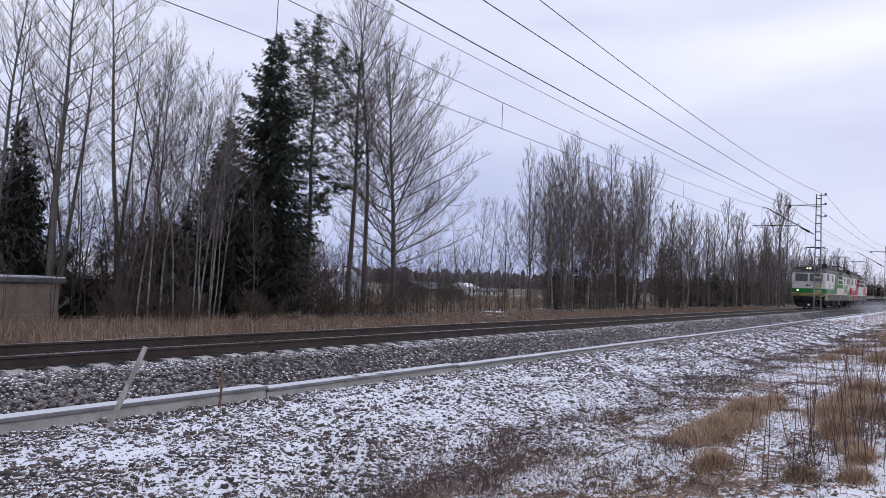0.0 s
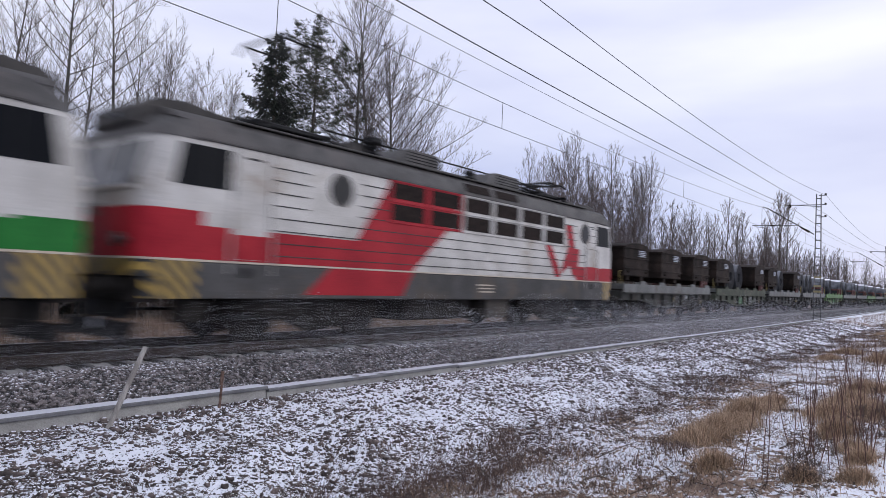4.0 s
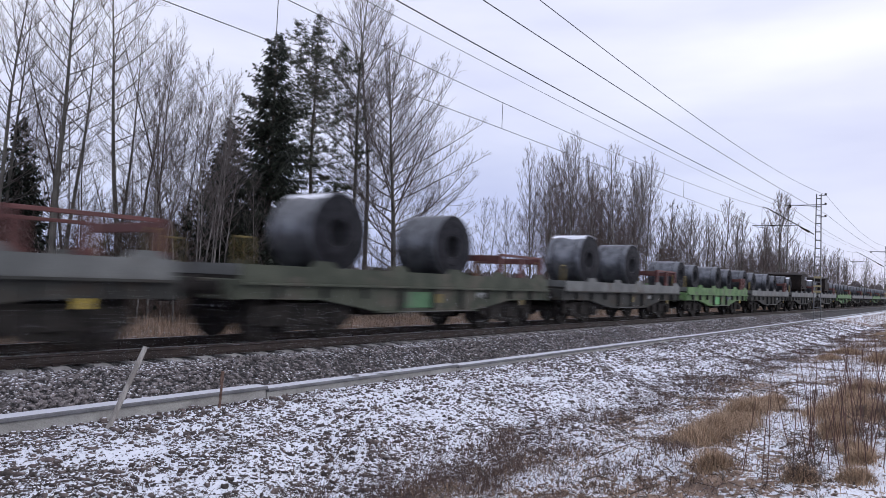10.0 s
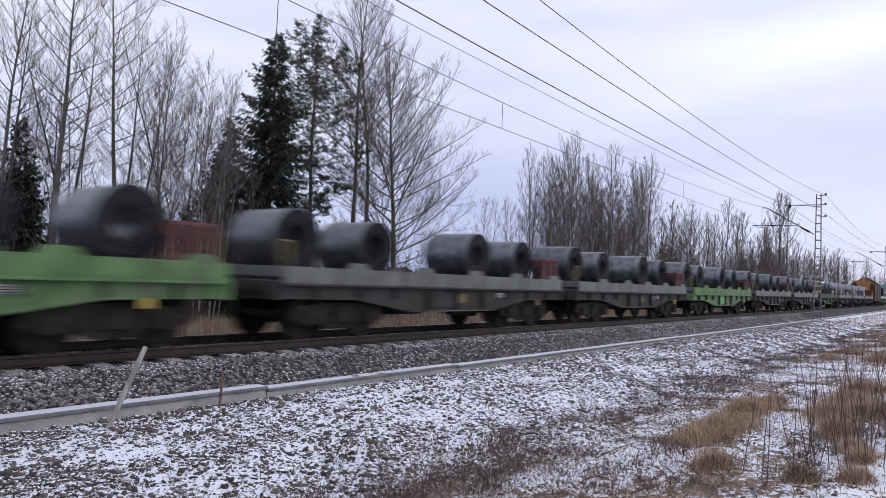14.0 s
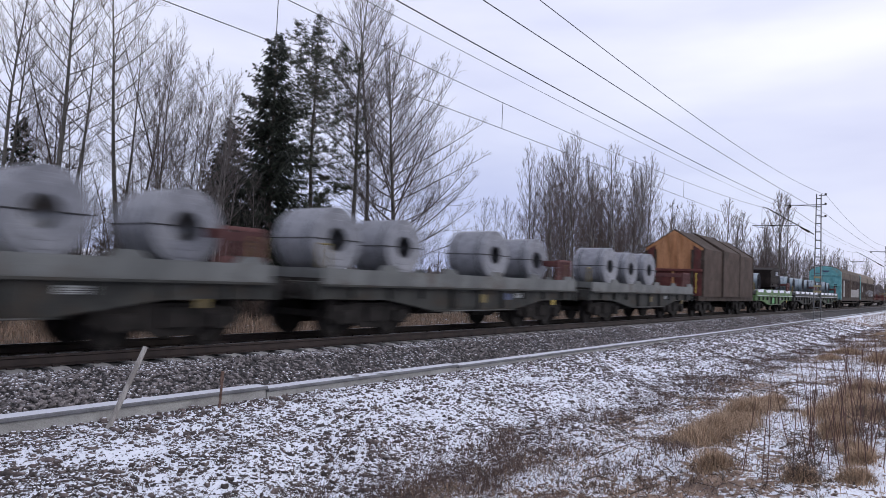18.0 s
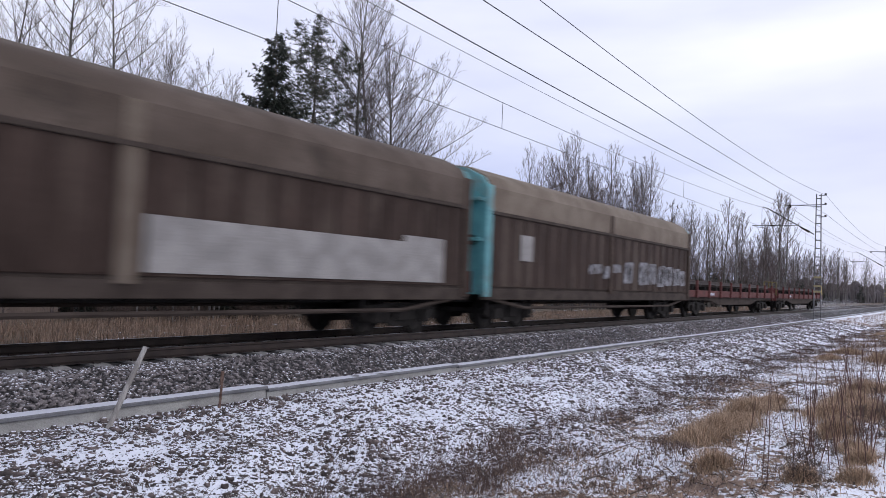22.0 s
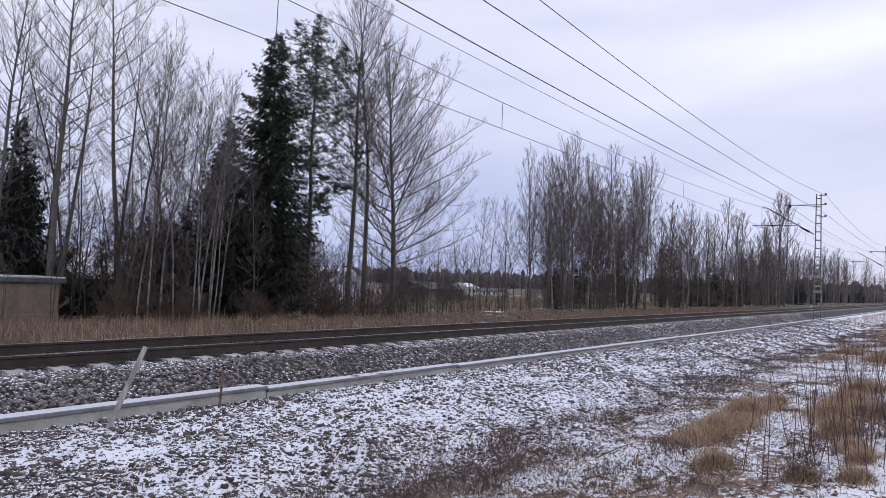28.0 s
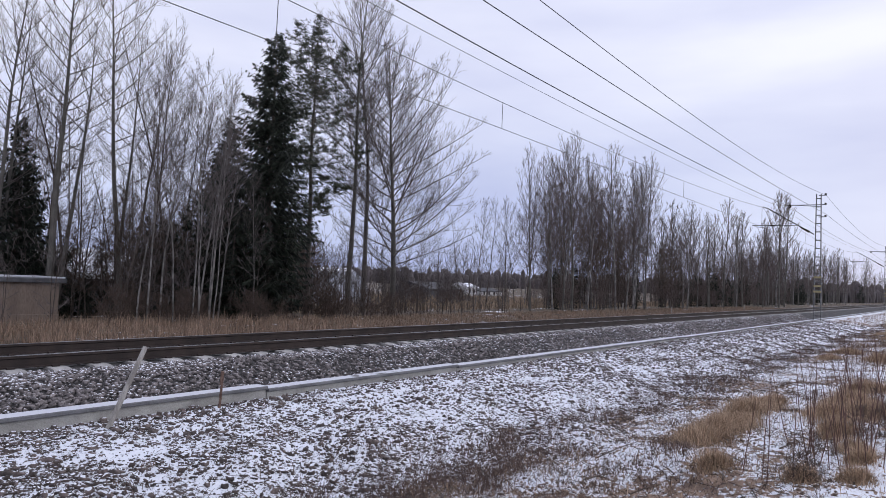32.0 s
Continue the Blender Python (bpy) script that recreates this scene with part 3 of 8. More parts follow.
# ---- trees ----
def grow(seed, height, radius, clear, limbs, reach, rise, twigs=(7, 5), lean=(0, 0), wiggle=0.04, peak=0.35, droop=0.0, fork=0, fine=0.010, turn=0.45, fan=0.85):
    """Skeleton of a bare tree: rows of (start, end, radius, radius) for stem, limbs and twigs."""
    r = random.Random(seed)
    out = ([], [], [])

    def stem(p, d, length, rad, level, n, lift):
        nodes = []
        step = length / n
        pts, rads = [p], [rad]
        w = wiggle * (1 if level == 0 else 3.0)
        for i in range(n):
            b = rad * (1 - 0.88 * (i + 1) / n)
            d = (d + Vector((r.uniform(-w, w), r.uniform(-w, w), r.uniform(-w, w) + lift))).normalized()
            q = p + d * step
            nodes.append((p, q, d, (i + 1) / n, b))
            p = q
            pts.append(p)
            rads.append(b)
        out[level].append((pts, rads))
        return nodes

    stems = [stem(Vector((0, 0, -0.15)), Vector((lean[0], lean[1], 1)).normalized(), height, radius, 0, 14, 0.004)]
    for k in range(fork):
        base = stems[0][2 + k]
        az = r.uniform(0, 6.28)
        stems.append(stem(base[1], Vector((0.28 * math.cos(az), 0.28 * math.sin(az), 1)).normalized(), height * 0.8, radius * 0.7, 0, 12, 0.03))
    az = r.uniform(0, 6.28)
    for nodes in stems:
        count = limbs if nodes is stems[0] else limbs // 2
        for i in range(count):
            t = clear + (1 - clear) * (i + r.random()) / count
            k = min(len(nodes) - 1, int(t * len(nodes)))
            p0, p1, d, _, rad = nodes[k]
            p = p0.lerp(p1, r.random())
            az += 2.4 + r.uniform(-0.5, 0.5)
            u = (t - clear) / (1 - clear)
            shape = (u / peak if u < peak else (1 - u) / (1 - peak)) ** 0.7 * 0.85 + 0.15
            el = rise + turn * u
            dv = Vector((math.cos(az) * math.cos(el), math.sin(az) * math.cos(el), math.sin(el)))
            ln = reach * shape * r.uniform(0.7, 1.15)
            limb = stem(p, dv, ln, min(rad * 0.75, 0.011 * ln + 0.012), 1, 6, 0.035)
            for j in range(twigs[0]):
                q0, q1, qd, qt, qr = limb[min(5, 1 + int(5 * (j + r.random()) / twigs[0]))]
                base = q0.lerp(q1, r.random())
                sd = (qd + Vector((r.uniform(-1, 1), r.uniform(-1, 1), r.uniform(-0.5, 0.9))) * fan).normalized()
                sl = ln * r.uniform(0.25, 0.5) * (1.1 - 0.5 * qt)
                sub = stem(base, sd, sl, max(fine * 1.2, qr * 0.55), 2, 3, 0.03 - droop)
                for m in range(twigs[1]):
                    e0, e1, ed, _, er = sub[r.randrange(3)]
                    td = (ed + Vector((r.uniform(-1, 1), r.uniform(-1, 1), r.uniform(-0.6, 0.8) - 3 * droop)) * 0.8 * fan).normalized()
                    tb = e0.lerp(e1, r.random())
                    te = tb + td * sl * r.uniform(0.25, 0.6)
                    out[2].append(([tb, te], [fine, fine * 0.5]))
    return out


def crown_tree(seed, height, radius, clear, limbs, crown, kids=(7, 5, 4), lean=0.0, rise=0.55, fine=0.007, lift=0.05, top=1.0, climb=0.5, splay=0.95, wave=0.035, low=0.8, share=0.5):
    """Skeleton of a bare tree whose limbs fill an egg-shaped crown: crown is its middle (share of the height), half height and half width."""
    r = random.Random(seed)
    out = ([], [], [])

    def line(p, d, length, rad, n, w, up, level):
        pts, rads, dirs = [p], [rad], []
        for i in range(n):
            d = (d + Vector((r.uniform(-w, w), r.uniform(-w, w), r.uniform(-w, w) + up))).normalized()
            p = p + d * length / n
            pts.append(p)
            dirs.append(d)
            rads.append(max(fine * 0.5, rad * (1 - 0.85 * (i + 1) / n)))
        out[level].append((pts, rads))
        return pts, rads, dirs

    mid, hh, hw = crown[0] * height, crown[1], crown[2]

    def room(p, d):
        """How far the crown reaches from a point in a direction."""
        q, e = Vector((p.x / hw, p.y / hw, (p.z - mid) / hh)), Vector((d.x / hw, d.y / hw, d.z / hh))
        a, b, c = e.dot(e), q.dot(e), q.dot(q) - 1
        return max(0.3, (-b + math.sqrt(max(0.0, b * b - a * c))) / a)

    pts, rads, dirs = line(Vector((0, 0, -0.15)), Vector((lean, 0, 1)).normalized(), height * top, radius, 16, wave, 0.006, 0)
    az = r.uniform(0, 6.28)
    for i in range(limbs):
        u = clear + (0.97 - clear) * ((i + r.random()) / limbs) ** 0.9
        k = min(15, int(u * 16))
        p = pts[k].lerp(pts[k + 1], r.random())
        az += 2.4 + r.uniform(-0.6, 0.6)
        el = rise + climb * (u - clear) + r.uniform(-0.15, 0.15)
        d = Vector((math.cos(az) * math.cos(el), math.sin(az) * math.cos(el), math.sin(el)))
        ln = room(p, (d + Vector((0, 0, 0.35))).normalized()) * r.uniform(0.72, 1.06)
        lp, lr, ld = line(p, d, ln, min(rads[k] * 0.45, 0.0048 * ln + 0.008), 7, 0.17, lift, 1)
        for j in range(max(3, int(kids[0] * min(1.0, ln / 3.0) + 0.5))):
            m = min(6, int(7 * (j + 0.4 + r.random()) / (kids[0] + 0.4)))
            q = lp[m].lerp(lp[m + 1], r.random())
            sd = (ld[m] + Vector((r.uniform(-1, 1), r.uniform(-1, 1), r.uniform(-0.6, low))) * splay).normalized()
            sl = min(room(q, sd), ln * share) * r.uniform(0.55, 1.0)
            sp, sr, sdd = line(q, sd, sl, max(fine * 1.3, lr[m] * 0.55), 4, 0.14, lift, 2)
            for t in range(kids[1]):
                m2 = r.randrange(4)
                tq = sp[m2].lerp(sp[m2 + 1], r.random())
                td = (sdd[m2] + Vector((r.uniform(-1, 1), r.uniform(-1, 1), r.uniform(-0.6, 0.9 * low))) * splay).normalized()
                tp, tr, tdd = line(tq, td, sl * r.uniform(0.3, 0.6), fine * 1.15, 2, 0.18, lift, 2)
                for w in range(kids[2]):
                    m3 = r.randrange(2)
                    wq = tp[m3].lerp(tp[m3 + 1], r.random())
                    wd = (tdd[m3] + Vector((r.uniform(-1, 1), r.uniform(-1, 1), r.uniform(-0.6, 0.9 * low))) * splay).normalized()
                    out[2].append(([wq, wq + wd * sl * r.uniform(0.12, 0.3)], [fine * 0.9, fine * 0.5]))
    return out


def fan_tree(seed, height, radius, clear, limbs, crown, lean=0.0, low=0.35, high=1.1, fine=0.007, steps=(0.5, 0.32, 2), wave=0.03, bend=0.09):
    """Skeleton of a bare tree whose limbs rise in a fan: steep near the top, flatter below, all bending upward. steps: spacing of branches, of twigs, and twiglets on a twig."""
    r = random.Random(seed)
    out = ([], [], [])
    mid, hh, hw = crown[0] * height, crown[1], crown[2]
    up = Vector((0, 0, 1))

    def line(p, d, length, rad, n, w, rise, level, tip):
        pts, rads, dirs = [p], [rad], []
        for i in range(n):
            d = (d + Vector((r.uniform(-w, w), r.uniform(-w, w), r.uniform(-w, w) + rise))).normalized()
            p = p + d * length / n
            pts.append(p)
            dirs.append(d)
            rads.append(rad + (tip - rad) * (i + 1) / n)
        out[level].append((pts, rads))
        return pts, rads, dirs

    def room(p, d):
        q, e = Vector((p.x / hw, p.y / hw, (p.z - mid) / hh)), Vector((d.x / hw, d.y / hw, d.z / hh))
        a, b, c = e.dot(e), q.dot(e), q.dot(q) - 1
        return max(0.35, (-b + math.sqrt(max(0.0, b * b - a * c))) / a)

    def aside(d, angle):
        """A direction at an angle from d, seldom downward."""
        s = d.cross(Vector((r.uniform(-1, 1), r.uniform(-1, 1), r.uniform(-1, 1)))).normalized()
        if s.z < -0.2 and r.random() < 0.75:
            s = -s
        return (d * math.cos(angle) + s * math.sin(angle)).normalized()

    pts, rads, dirs = line(Vector((0, 0, -0.15)), Vector((lean, 0, 1)).normalized(), height, radius, 18, wave, 0.006, 0, fine * 1.5)
    az = r.uniform(0, 6.28)
    for i in range(limbs):
        u = clear + (0.985 - clear) * (i + r.random()) / limbs
        k = min(17, int(u * 18))
        p = pts[k].lerp(pts[k + 1], u * 18 - k)
        v = (u - clear) / (1 - clear)
        az += 2.4 + r.uniform(-0.5, 0.5)
        el = low + (high - low) * v + r.uniform(-0.14, 0.14)
        d = Vector((math.cos(az) * math.cos(el), math.sin(az) * math.cos(el), math.sin(el)))
        ln = room(p, (d + up * 0.3).normalized()) * r.uniform(0.75, 1.04)
        n = 8
        lp, lr, ld = line(p, d, ln, min(rads[k] * 0.5, 0.0052 * ln + 0.010), n, 0.055, bend, 1, fine)
        count = max(2, int(ln * 0.8 / steps[0]))
        for j in range(count):
            t = 0.16 + 0.82 * (j + r.random()) / count
            m = min(n - 1, int(t * n))
            q = lp[m].lerp(lp[m + 1], t * n - m)
            sd = aside(ld[m], r.uniform(0.45, 0.85))
            sl = (0.42 * ln * (1 - t) + 0.35) * r.uniform(0.6, 1.15)
            sp, sr, sdd = line(q, sd, sl, max(fine, lr[m] * 0.5), 4, 0.07, bend, 2, fine * 0.7)
            for w in range(max(2, int(sl / steps[1]))):
                m2 = r.randrange(4)
                wq = sp[m2].lerp(sp[m2 + 1], r.random())
                wd = aside(sdd[m2], r.uniform(0.4, 0.85))
                wl = (0.25 + 0.22 * sl) * r.uniform(0.6, 1.2)
                tp, tr, tdd = line(wq, wd, wl, fine * 0.85, 2, 0.09, bend, 2, fine * 0.6)
                for x in range(steps[2]):
                    m3 = r.randrange(2)
                    base = tp[m3].lerp(tp[m3 + 1], r.random())
                    out[2].append(([base, base + aside(tdd[m3], r.uniform(0.4, 0.9)) * wl * r.uniform(0.3, 0.65)], [fine * 0.75, fine * 0.5]))
    return out


def tree_meshes(name, skeleton, bark, twig):
    v, f = paths(skeleton[0], 8 if name == "aspen" else 6)
    v1, f1 = paths(skeleton[1], 4 if name == "aspen" else 3)
    v2, f2 = paths(skeleton[2], 3)
    crown = raw_mesh(name + "_crown", np.concatenate([v1, v2]), np.concatenate([f1, f2 + len(v1)]), M[twig], True)
    return [("trunk", raw_mesh(name + "_trunk", v, f, M[bark], True)), ("crown", crown)]


def tree(name, meshes, label, category, group, x, y, turn=0.0, scale=1.0):
    t = thing(name, label, category, group)
    for nm, me in meshes:
        q = part(nm, me, None, t)
        if nm != "trunk":
            tagged(q, kind="stuff")
    t.matrix_basis = pose(x, y, float(ground_z(x, y)) - 0.02, 0, 0, turn) @ Matrix.Scale(scale, 4)
    return t


ASPEN = "tall bare grey-barked aspen with spreading limbs beyond the track"
BIRCH = "slender bare birch with a pale stem and fine twigs"
for seed, hgt, rad, clear, limbs, crown, lean, fine, x, y in (
        (3, 18.6, 0.21, 0.16, 82, (0.57, 8.2, 6.9), 0.045, 0.0088, 34.7, 19.0), (8, 22.5, 0.19, 0.28, 52, (0.65, 8.8, 4.1), 0.02, 0.0082, 31.5, 20.0),
        (12, 23.0, 0.19, 0.28, 52, (0.65, 8.8, 4.2), 0.02, 0.0082, 35.0, 22.0), (21, 17.4, 0.20, 0.36, 44, (0.68, 6.4, 3.1), 0.0, 0.0058, 14.1, 22.0),
        (22, 15.2, 0.13, 0.45, 26, (0.70, 5.2, 2.4), 0.03, 0.0058, 14.4, 22.1), (25, 17.8, 0.15, 0.36, 42, (0.70, 6.2, 2.7), -0.012, 0.0058, 16.4, 20.0),
        (31, 16.5, 0.14, 0.26, 40, (0.64, 6.8, 2.8), 0.0, 0.0058, 12.3, 23.5), (33, 15.2, 0.12, 0.30, 32, (0.66, 5.8, 2.2), -0.01, 0.0058, 12.9, 24.5),
        (35, 15.4, 0.11, 0.34, 32, (0.68, 5.6, 2.1), 0.01, 0.0058, 17.4, 22.5)):
    tree("aspen_tree", tree_meshes("aspen", fan_tree(seed, hgt, rad, clear, limbs, crown, lean, 0.26, 1.05, fine, (0.40, 0.29, 2) if x > 30 else (0.38, 0.26, 2), 0.028, 0.045), "aspen", "twig"), ASPEN, "tree", "trees beyond the track", x, y)

birch_kinds = [tree_meshes("birch", grow(40 + k, 12.0, 0.036 + 0.007 * k, 0.32, 34, 2.6, 0.75, (7, 5), (random.Random(k).uniform(-0.04, 0.04), 0), 0.05, 0.4, 0.03, fine=0.0046, fan=0.7), "birch", "twig") for k in range(4)]
grove_kinds = [tree_meshes("grove_birch", fan_tree(60 + k, 13.8, 0.08, 0.24, 34, (0.64, 5.4, 1.9 + 0.15 * k), random.Random(k).uniform(-0.05, 0.05), 0.6, 1.2, 0.0095, (0.45, 0.32, 2), 0.035, 0.06), "aspen" if k in (1, 4) else "birch", "twig" if k == 3 else "twigpale") for k in range(5)]
far_kinds = [tree_meshes("far_birch", fan_tree(70 + k, 13.5, 0.10, 0.2, 30, (0.62, 5.5, 2.1), 0.0, 0.6, 1.2, 0.018, (0.7, 0.55, 1), 0.035, 0.06), "birch" if k == 1 else "aspen", "twig" if k == 2 else "twigpale") for k in range(3)]
wood_kinds = [tree_meshes("wood_tree", fan_tree(150 + k, 13.0, 0.08, 0.34, 32, (0.68, 4.8, 1.8), random.Random(k).uniform(-0.04, 0.04), 0.45, 1.15, 0.0056, (0.42, 0.30, 2), 0.06, 0.05), "darkbark", "twig") for k in range(4)]
sapling_kinds = [tree_meshes("sapling", grow(80 + k, 5.0, 0.025, 0.06, 13, 1.9, 0.6, (4, 3), (0, 0), 0.08, 0.4, fine=0.009), "darkbark", "twig") for k in range(3)]

thicket_kinds = [tree_meshes("thicket", crown_tree(180 + k, 4.6, 0.035, 0.05, 30, (0.5, 2.4, 1.6), (5, 3, 2), 0.0, 0.6, 0.008), "aspen", "twigpale") for k in range(3)]

# stems at the edge of the left wood: place and height
for k, (x, y, hgt) in enumerate(((15.55, 14.0, 10.0), (17.05, 15.0, 11.9), (16.45, 13.5, 9.4), (17.9, 15.0, 11.7), (20.25, 15.0, 7.4), (15.0, 15.0, 12.1), (16.15, 16.0, 11.9), (16.8, 14.2, 9.0),
                                 (17.3, 13.8, 10.4), (18.6, 16.0, 10.8), (14.3, 14.6, 9.0), (19.4, 16.5, 9.5))):
    tree("birch_tree", birch_kinds[k % 4], BIRCH, "tree", "birches at the wood's edge", x, y, 77 * k, hgt / 12.0)
rw = random.Random(4)
for k in range(34):
    y = rw.uniform(18, 44)
    x = 11.5 + (y - 18) * 0.25 + rw.uniform(0.05, 0.92) * (13 + (y - 18) * 0.55)
    if (x < 14.6 and y < 23.5) or (17.5 < x < 24 and 28 < y < 37):
        continue
    tree("wood_tree", wood_kinds[k % 4], "slender bare dark-stemmed tree in the wood", "tree", "trees of the wood", x, y, rw.uniform(0, 360), rw.uniform(0.78, 1.12) * (1.0 if y < 34 else 1.2))
# the grove along the line further on
for k in range(46):
    x, y = rw.uniform(50, 72), rw.uniform(14, 27)
    if (y + 11.6) / x > 0.585:
        continue
    tree("birch_tree", grove_kinds[k % 5], "bare birch in the grove along the line", "tree", "trees of the grove", x, y, rw.uniform(0, 360), rw.uniform(0.88, 1.2))
for k in range(138):
    x = 70 + 140 * rw.random() ** 1.1
    y = rw.uniform(13.5, 34)
    if rw.random() < 0.12:
        y = rw.uniform(11.5, 14)
    near = x < 85
    tree("birch_tree", (grove_kinds if near else far_kinds)[k % (5 if near else 3)], "bare birch in the grove along the line", "tree", "trees of the grove", x, y, rw.uniform(0, 360), rw.uniform(0.70, 1.04))
for k, (x, y, sz) in enumerate(((121, 11.5, 1.38), (124, 12.5, 1.42), (128, 12.0, 1.36))):
    tree("birch_tree", far_kinds[k], "tall bare birch standing clear of the grove", "tree", "trees of the grove", x, y, 90 * k, sz)
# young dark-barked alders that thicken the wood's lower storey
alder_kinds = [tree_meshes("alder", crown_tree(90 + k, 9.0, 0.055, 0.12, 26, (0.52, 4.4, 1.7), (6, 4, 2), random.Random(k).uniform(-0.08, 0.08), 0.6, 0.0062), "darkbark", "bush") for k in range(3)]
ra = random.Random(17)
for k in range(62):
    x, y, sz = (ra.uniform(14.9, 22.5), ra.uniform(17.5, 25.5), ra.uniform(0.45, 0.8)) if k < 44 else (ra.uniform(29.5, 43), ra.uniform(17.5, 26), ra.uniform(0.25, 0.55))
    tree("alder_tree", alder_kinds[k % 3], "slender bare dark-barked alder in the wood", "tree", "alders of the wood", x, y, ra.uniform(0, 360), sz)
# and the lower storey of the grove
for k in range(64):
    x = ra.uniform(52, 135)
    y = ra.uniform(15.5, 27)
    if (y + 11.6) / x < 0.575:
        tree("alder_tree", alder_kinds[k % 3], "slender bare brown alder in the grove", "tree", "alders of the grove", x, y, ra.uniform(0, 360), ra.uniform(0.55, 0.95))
# the thick of the wood, further back
for k in range(34):
    y = rw.uniform(38, 58)
    a = rw.uniform(48.5, 61)
    if abs((y + 11.7) / math.tan(radians(a)) - 33) < 6 and y > 55:
        continue
    tree("wood_tree", wood_kinds[k % 4], "bare tree in the thick of the wood", "tree", "trees of the wood", (y + 11.7) / math.tan(radians(a)), y, rw.uniform(0, 360), rw.uniform(0.6, 1.0))
# thin trees on the open stretch: place and height
for k, (x, y, sz) in enumerate(((53.0, 30, 0.68), (64.8, 38, 0.68), (63.8, 34, 0.84), (60.8, 30, 1.03), (67.4, 33, 0.99), (87.2, 44, 0.78), (69.2, 31, 0.96), (78.9, 36, 0.91), (71.9, 30, 1.27), (58.4, 36, 0.62), (77.5, 46, 0.66), (76.8, 42, 0.71), (82.0, 34, 0.96), (92.1, 38, 1.28))):
    tree("birch_tree", wood_kinds[k % 4] if k % 3 else birch_kinds[k % 4], "thin bare tree on open ground", "tree", "trees on the open ground", x, y, 67 * k, sz)
# undergrowth at the wood's foot
for k in range(170):
    x = rw.uniform(9, 46)
    y = rw.uniform(14.5, 26) if x < 26 else rw.uniform(15, 20)
    if x < 14 and 17.5 < y < 22.5:
        continue
    tree("sapling", sapling_kinds[k % 3], "thin leafless sapling at the wood's edge", "sapling", "saplings at the wood's edge", x, y, rw.uniform(0, 360), rw.uniform(0.45, 1.1))
for k in range(110):
    x = rw.uniform(50, 150)
    tree("sapling", thicket_kinds[k % 3], "bushy leafless brown sapling by the line", "sapling", "saplings by the line", x, rw.uniform(13.5, 22), rw.uniform(0, 360), rw.uniform(0.45, 0.9))


def spruce_meshes(seed, height, spread, start=0.03, dense=1.0):
    """A spruce: stem, and drooping, uneven branches hung with needle sprays."""
    r = np.random.default_rng(seed)
    z, lines, quads = start * height, [], []
    up = np.array([0, 0, 1.0])
    while z < height - 0.2:
        u = 1 - z / height
        reach = spread * min(0.84, 1.22 * u ** 0.66) * (1.0 if u < 0.8 else 0.9) + 0.06
        for i in range(int((5 + 4 * u) * dense) + 2):
            az = r.uniform(0, 2 * math.pi)
            ln = reach * r.uniform(0.4, 1.25)
            d = np.array([math.cos(az), math.sin(az), 0])
            s = np.array([-math.sin(az), math.cos(az), 0])
            fall, tip = r.uniform(0.1, 0.75) * u + 0.05, r.uniform(0.1, 0.35)
            zz = z + r.uniform(-0.12, 0.12)

            def at(t):
                return zz * up + d * ln * t + up * ln * (-fall * t + tip * t * t + 0.25 * (1 - u) * t)
            lines.append(([at(0.0), at(0.5), at(1.0)], [0.02, 0.012, 0.005]))
            m = int((3 + ln * 9) * dense)
            for k in range(m):
                t = 0.15 + 0.85 * (k + r.random()) / m
                c = at(t)
                for side in (-1, 1):
                    w = (0.12 + 0.26 * ln * (1.05 - t)) * r.uniform(0.5, 1.3) / (0.55 + 0.45 * dense)
                    e = c + side * s * w * r.uniform(0.4, 1.0) + d * w * r.uniform(0.2, 0.9) - up * w * r.uniform(0.2, 1.1)
                    g = (s * side * 0.5 + d + r.normal(size=3) * 0.6) * 0.026 / (0.4 + 0.6 * dense)
                    quads.append((c - g, c + g, e + g * 0.6, e - g * 0.6))
        z += r.uniform(0.12, 0.26) / (0.5 + 0.5 * dense)
    q = np.array(quads)
    needles = raw_mesh("needles", q.reshape(-1, 3), np.arange(4 * len(q)).reshape(-1, 4), M["spruce"])
    v, f = paths([([(0, 0, -0.2), (0, 0, height * 0.5), (0, 0, height)], [0.014 * height, 0.008 * height, 0.01])], 8)
    trunk = raw_mesh("spruce_trunk", v, f, M["darkbark"], True)
    v, f = paths(lines, 3)
    return [("trunk", trunk), ("bough_frame", raw_mesh("spruce_boughs", v, f, M["darkbark"])), ("needles", needles)]


SPRUCE = "tall dark green spruce with drooping branches"
big_spruce = spruce_meshes(1, 15.2, 2.75)
mid_spruce = spruce_meshes(3, 11.0, 1.9, dense=0.8)
small_spruce = spruce_meshes(2, 9.0, 1.9, dense=0.4)
tree("spruce_tree", big_spruce, SPRUCE, "tree", "spruces", 22.45, 17.0)
tree("spruce_tree", mid_spruce, SPRUCE, "tree", "spruces", 21.0, 18.6, 120, 0.95)
tree("spruce_tree", mid_spruce, "dark green spruce among bare trees", "tree", "spruces", 22.6, 22.0, 30, 0.85)
for x, y, s in ((14.4, 25.6, 0.72), (15.2, 27.5, 0.6), (13.6, 25.0, 0.9), (11.9, 24.5, 0.85), (15.5, 31.0, 0.8), (10.4, 23.5, 0.75)):
    tree("spruce_tree", mid_spruce, "dark green spruce among bare trees", "tree", "spruces", x, y, 50 * x, s)
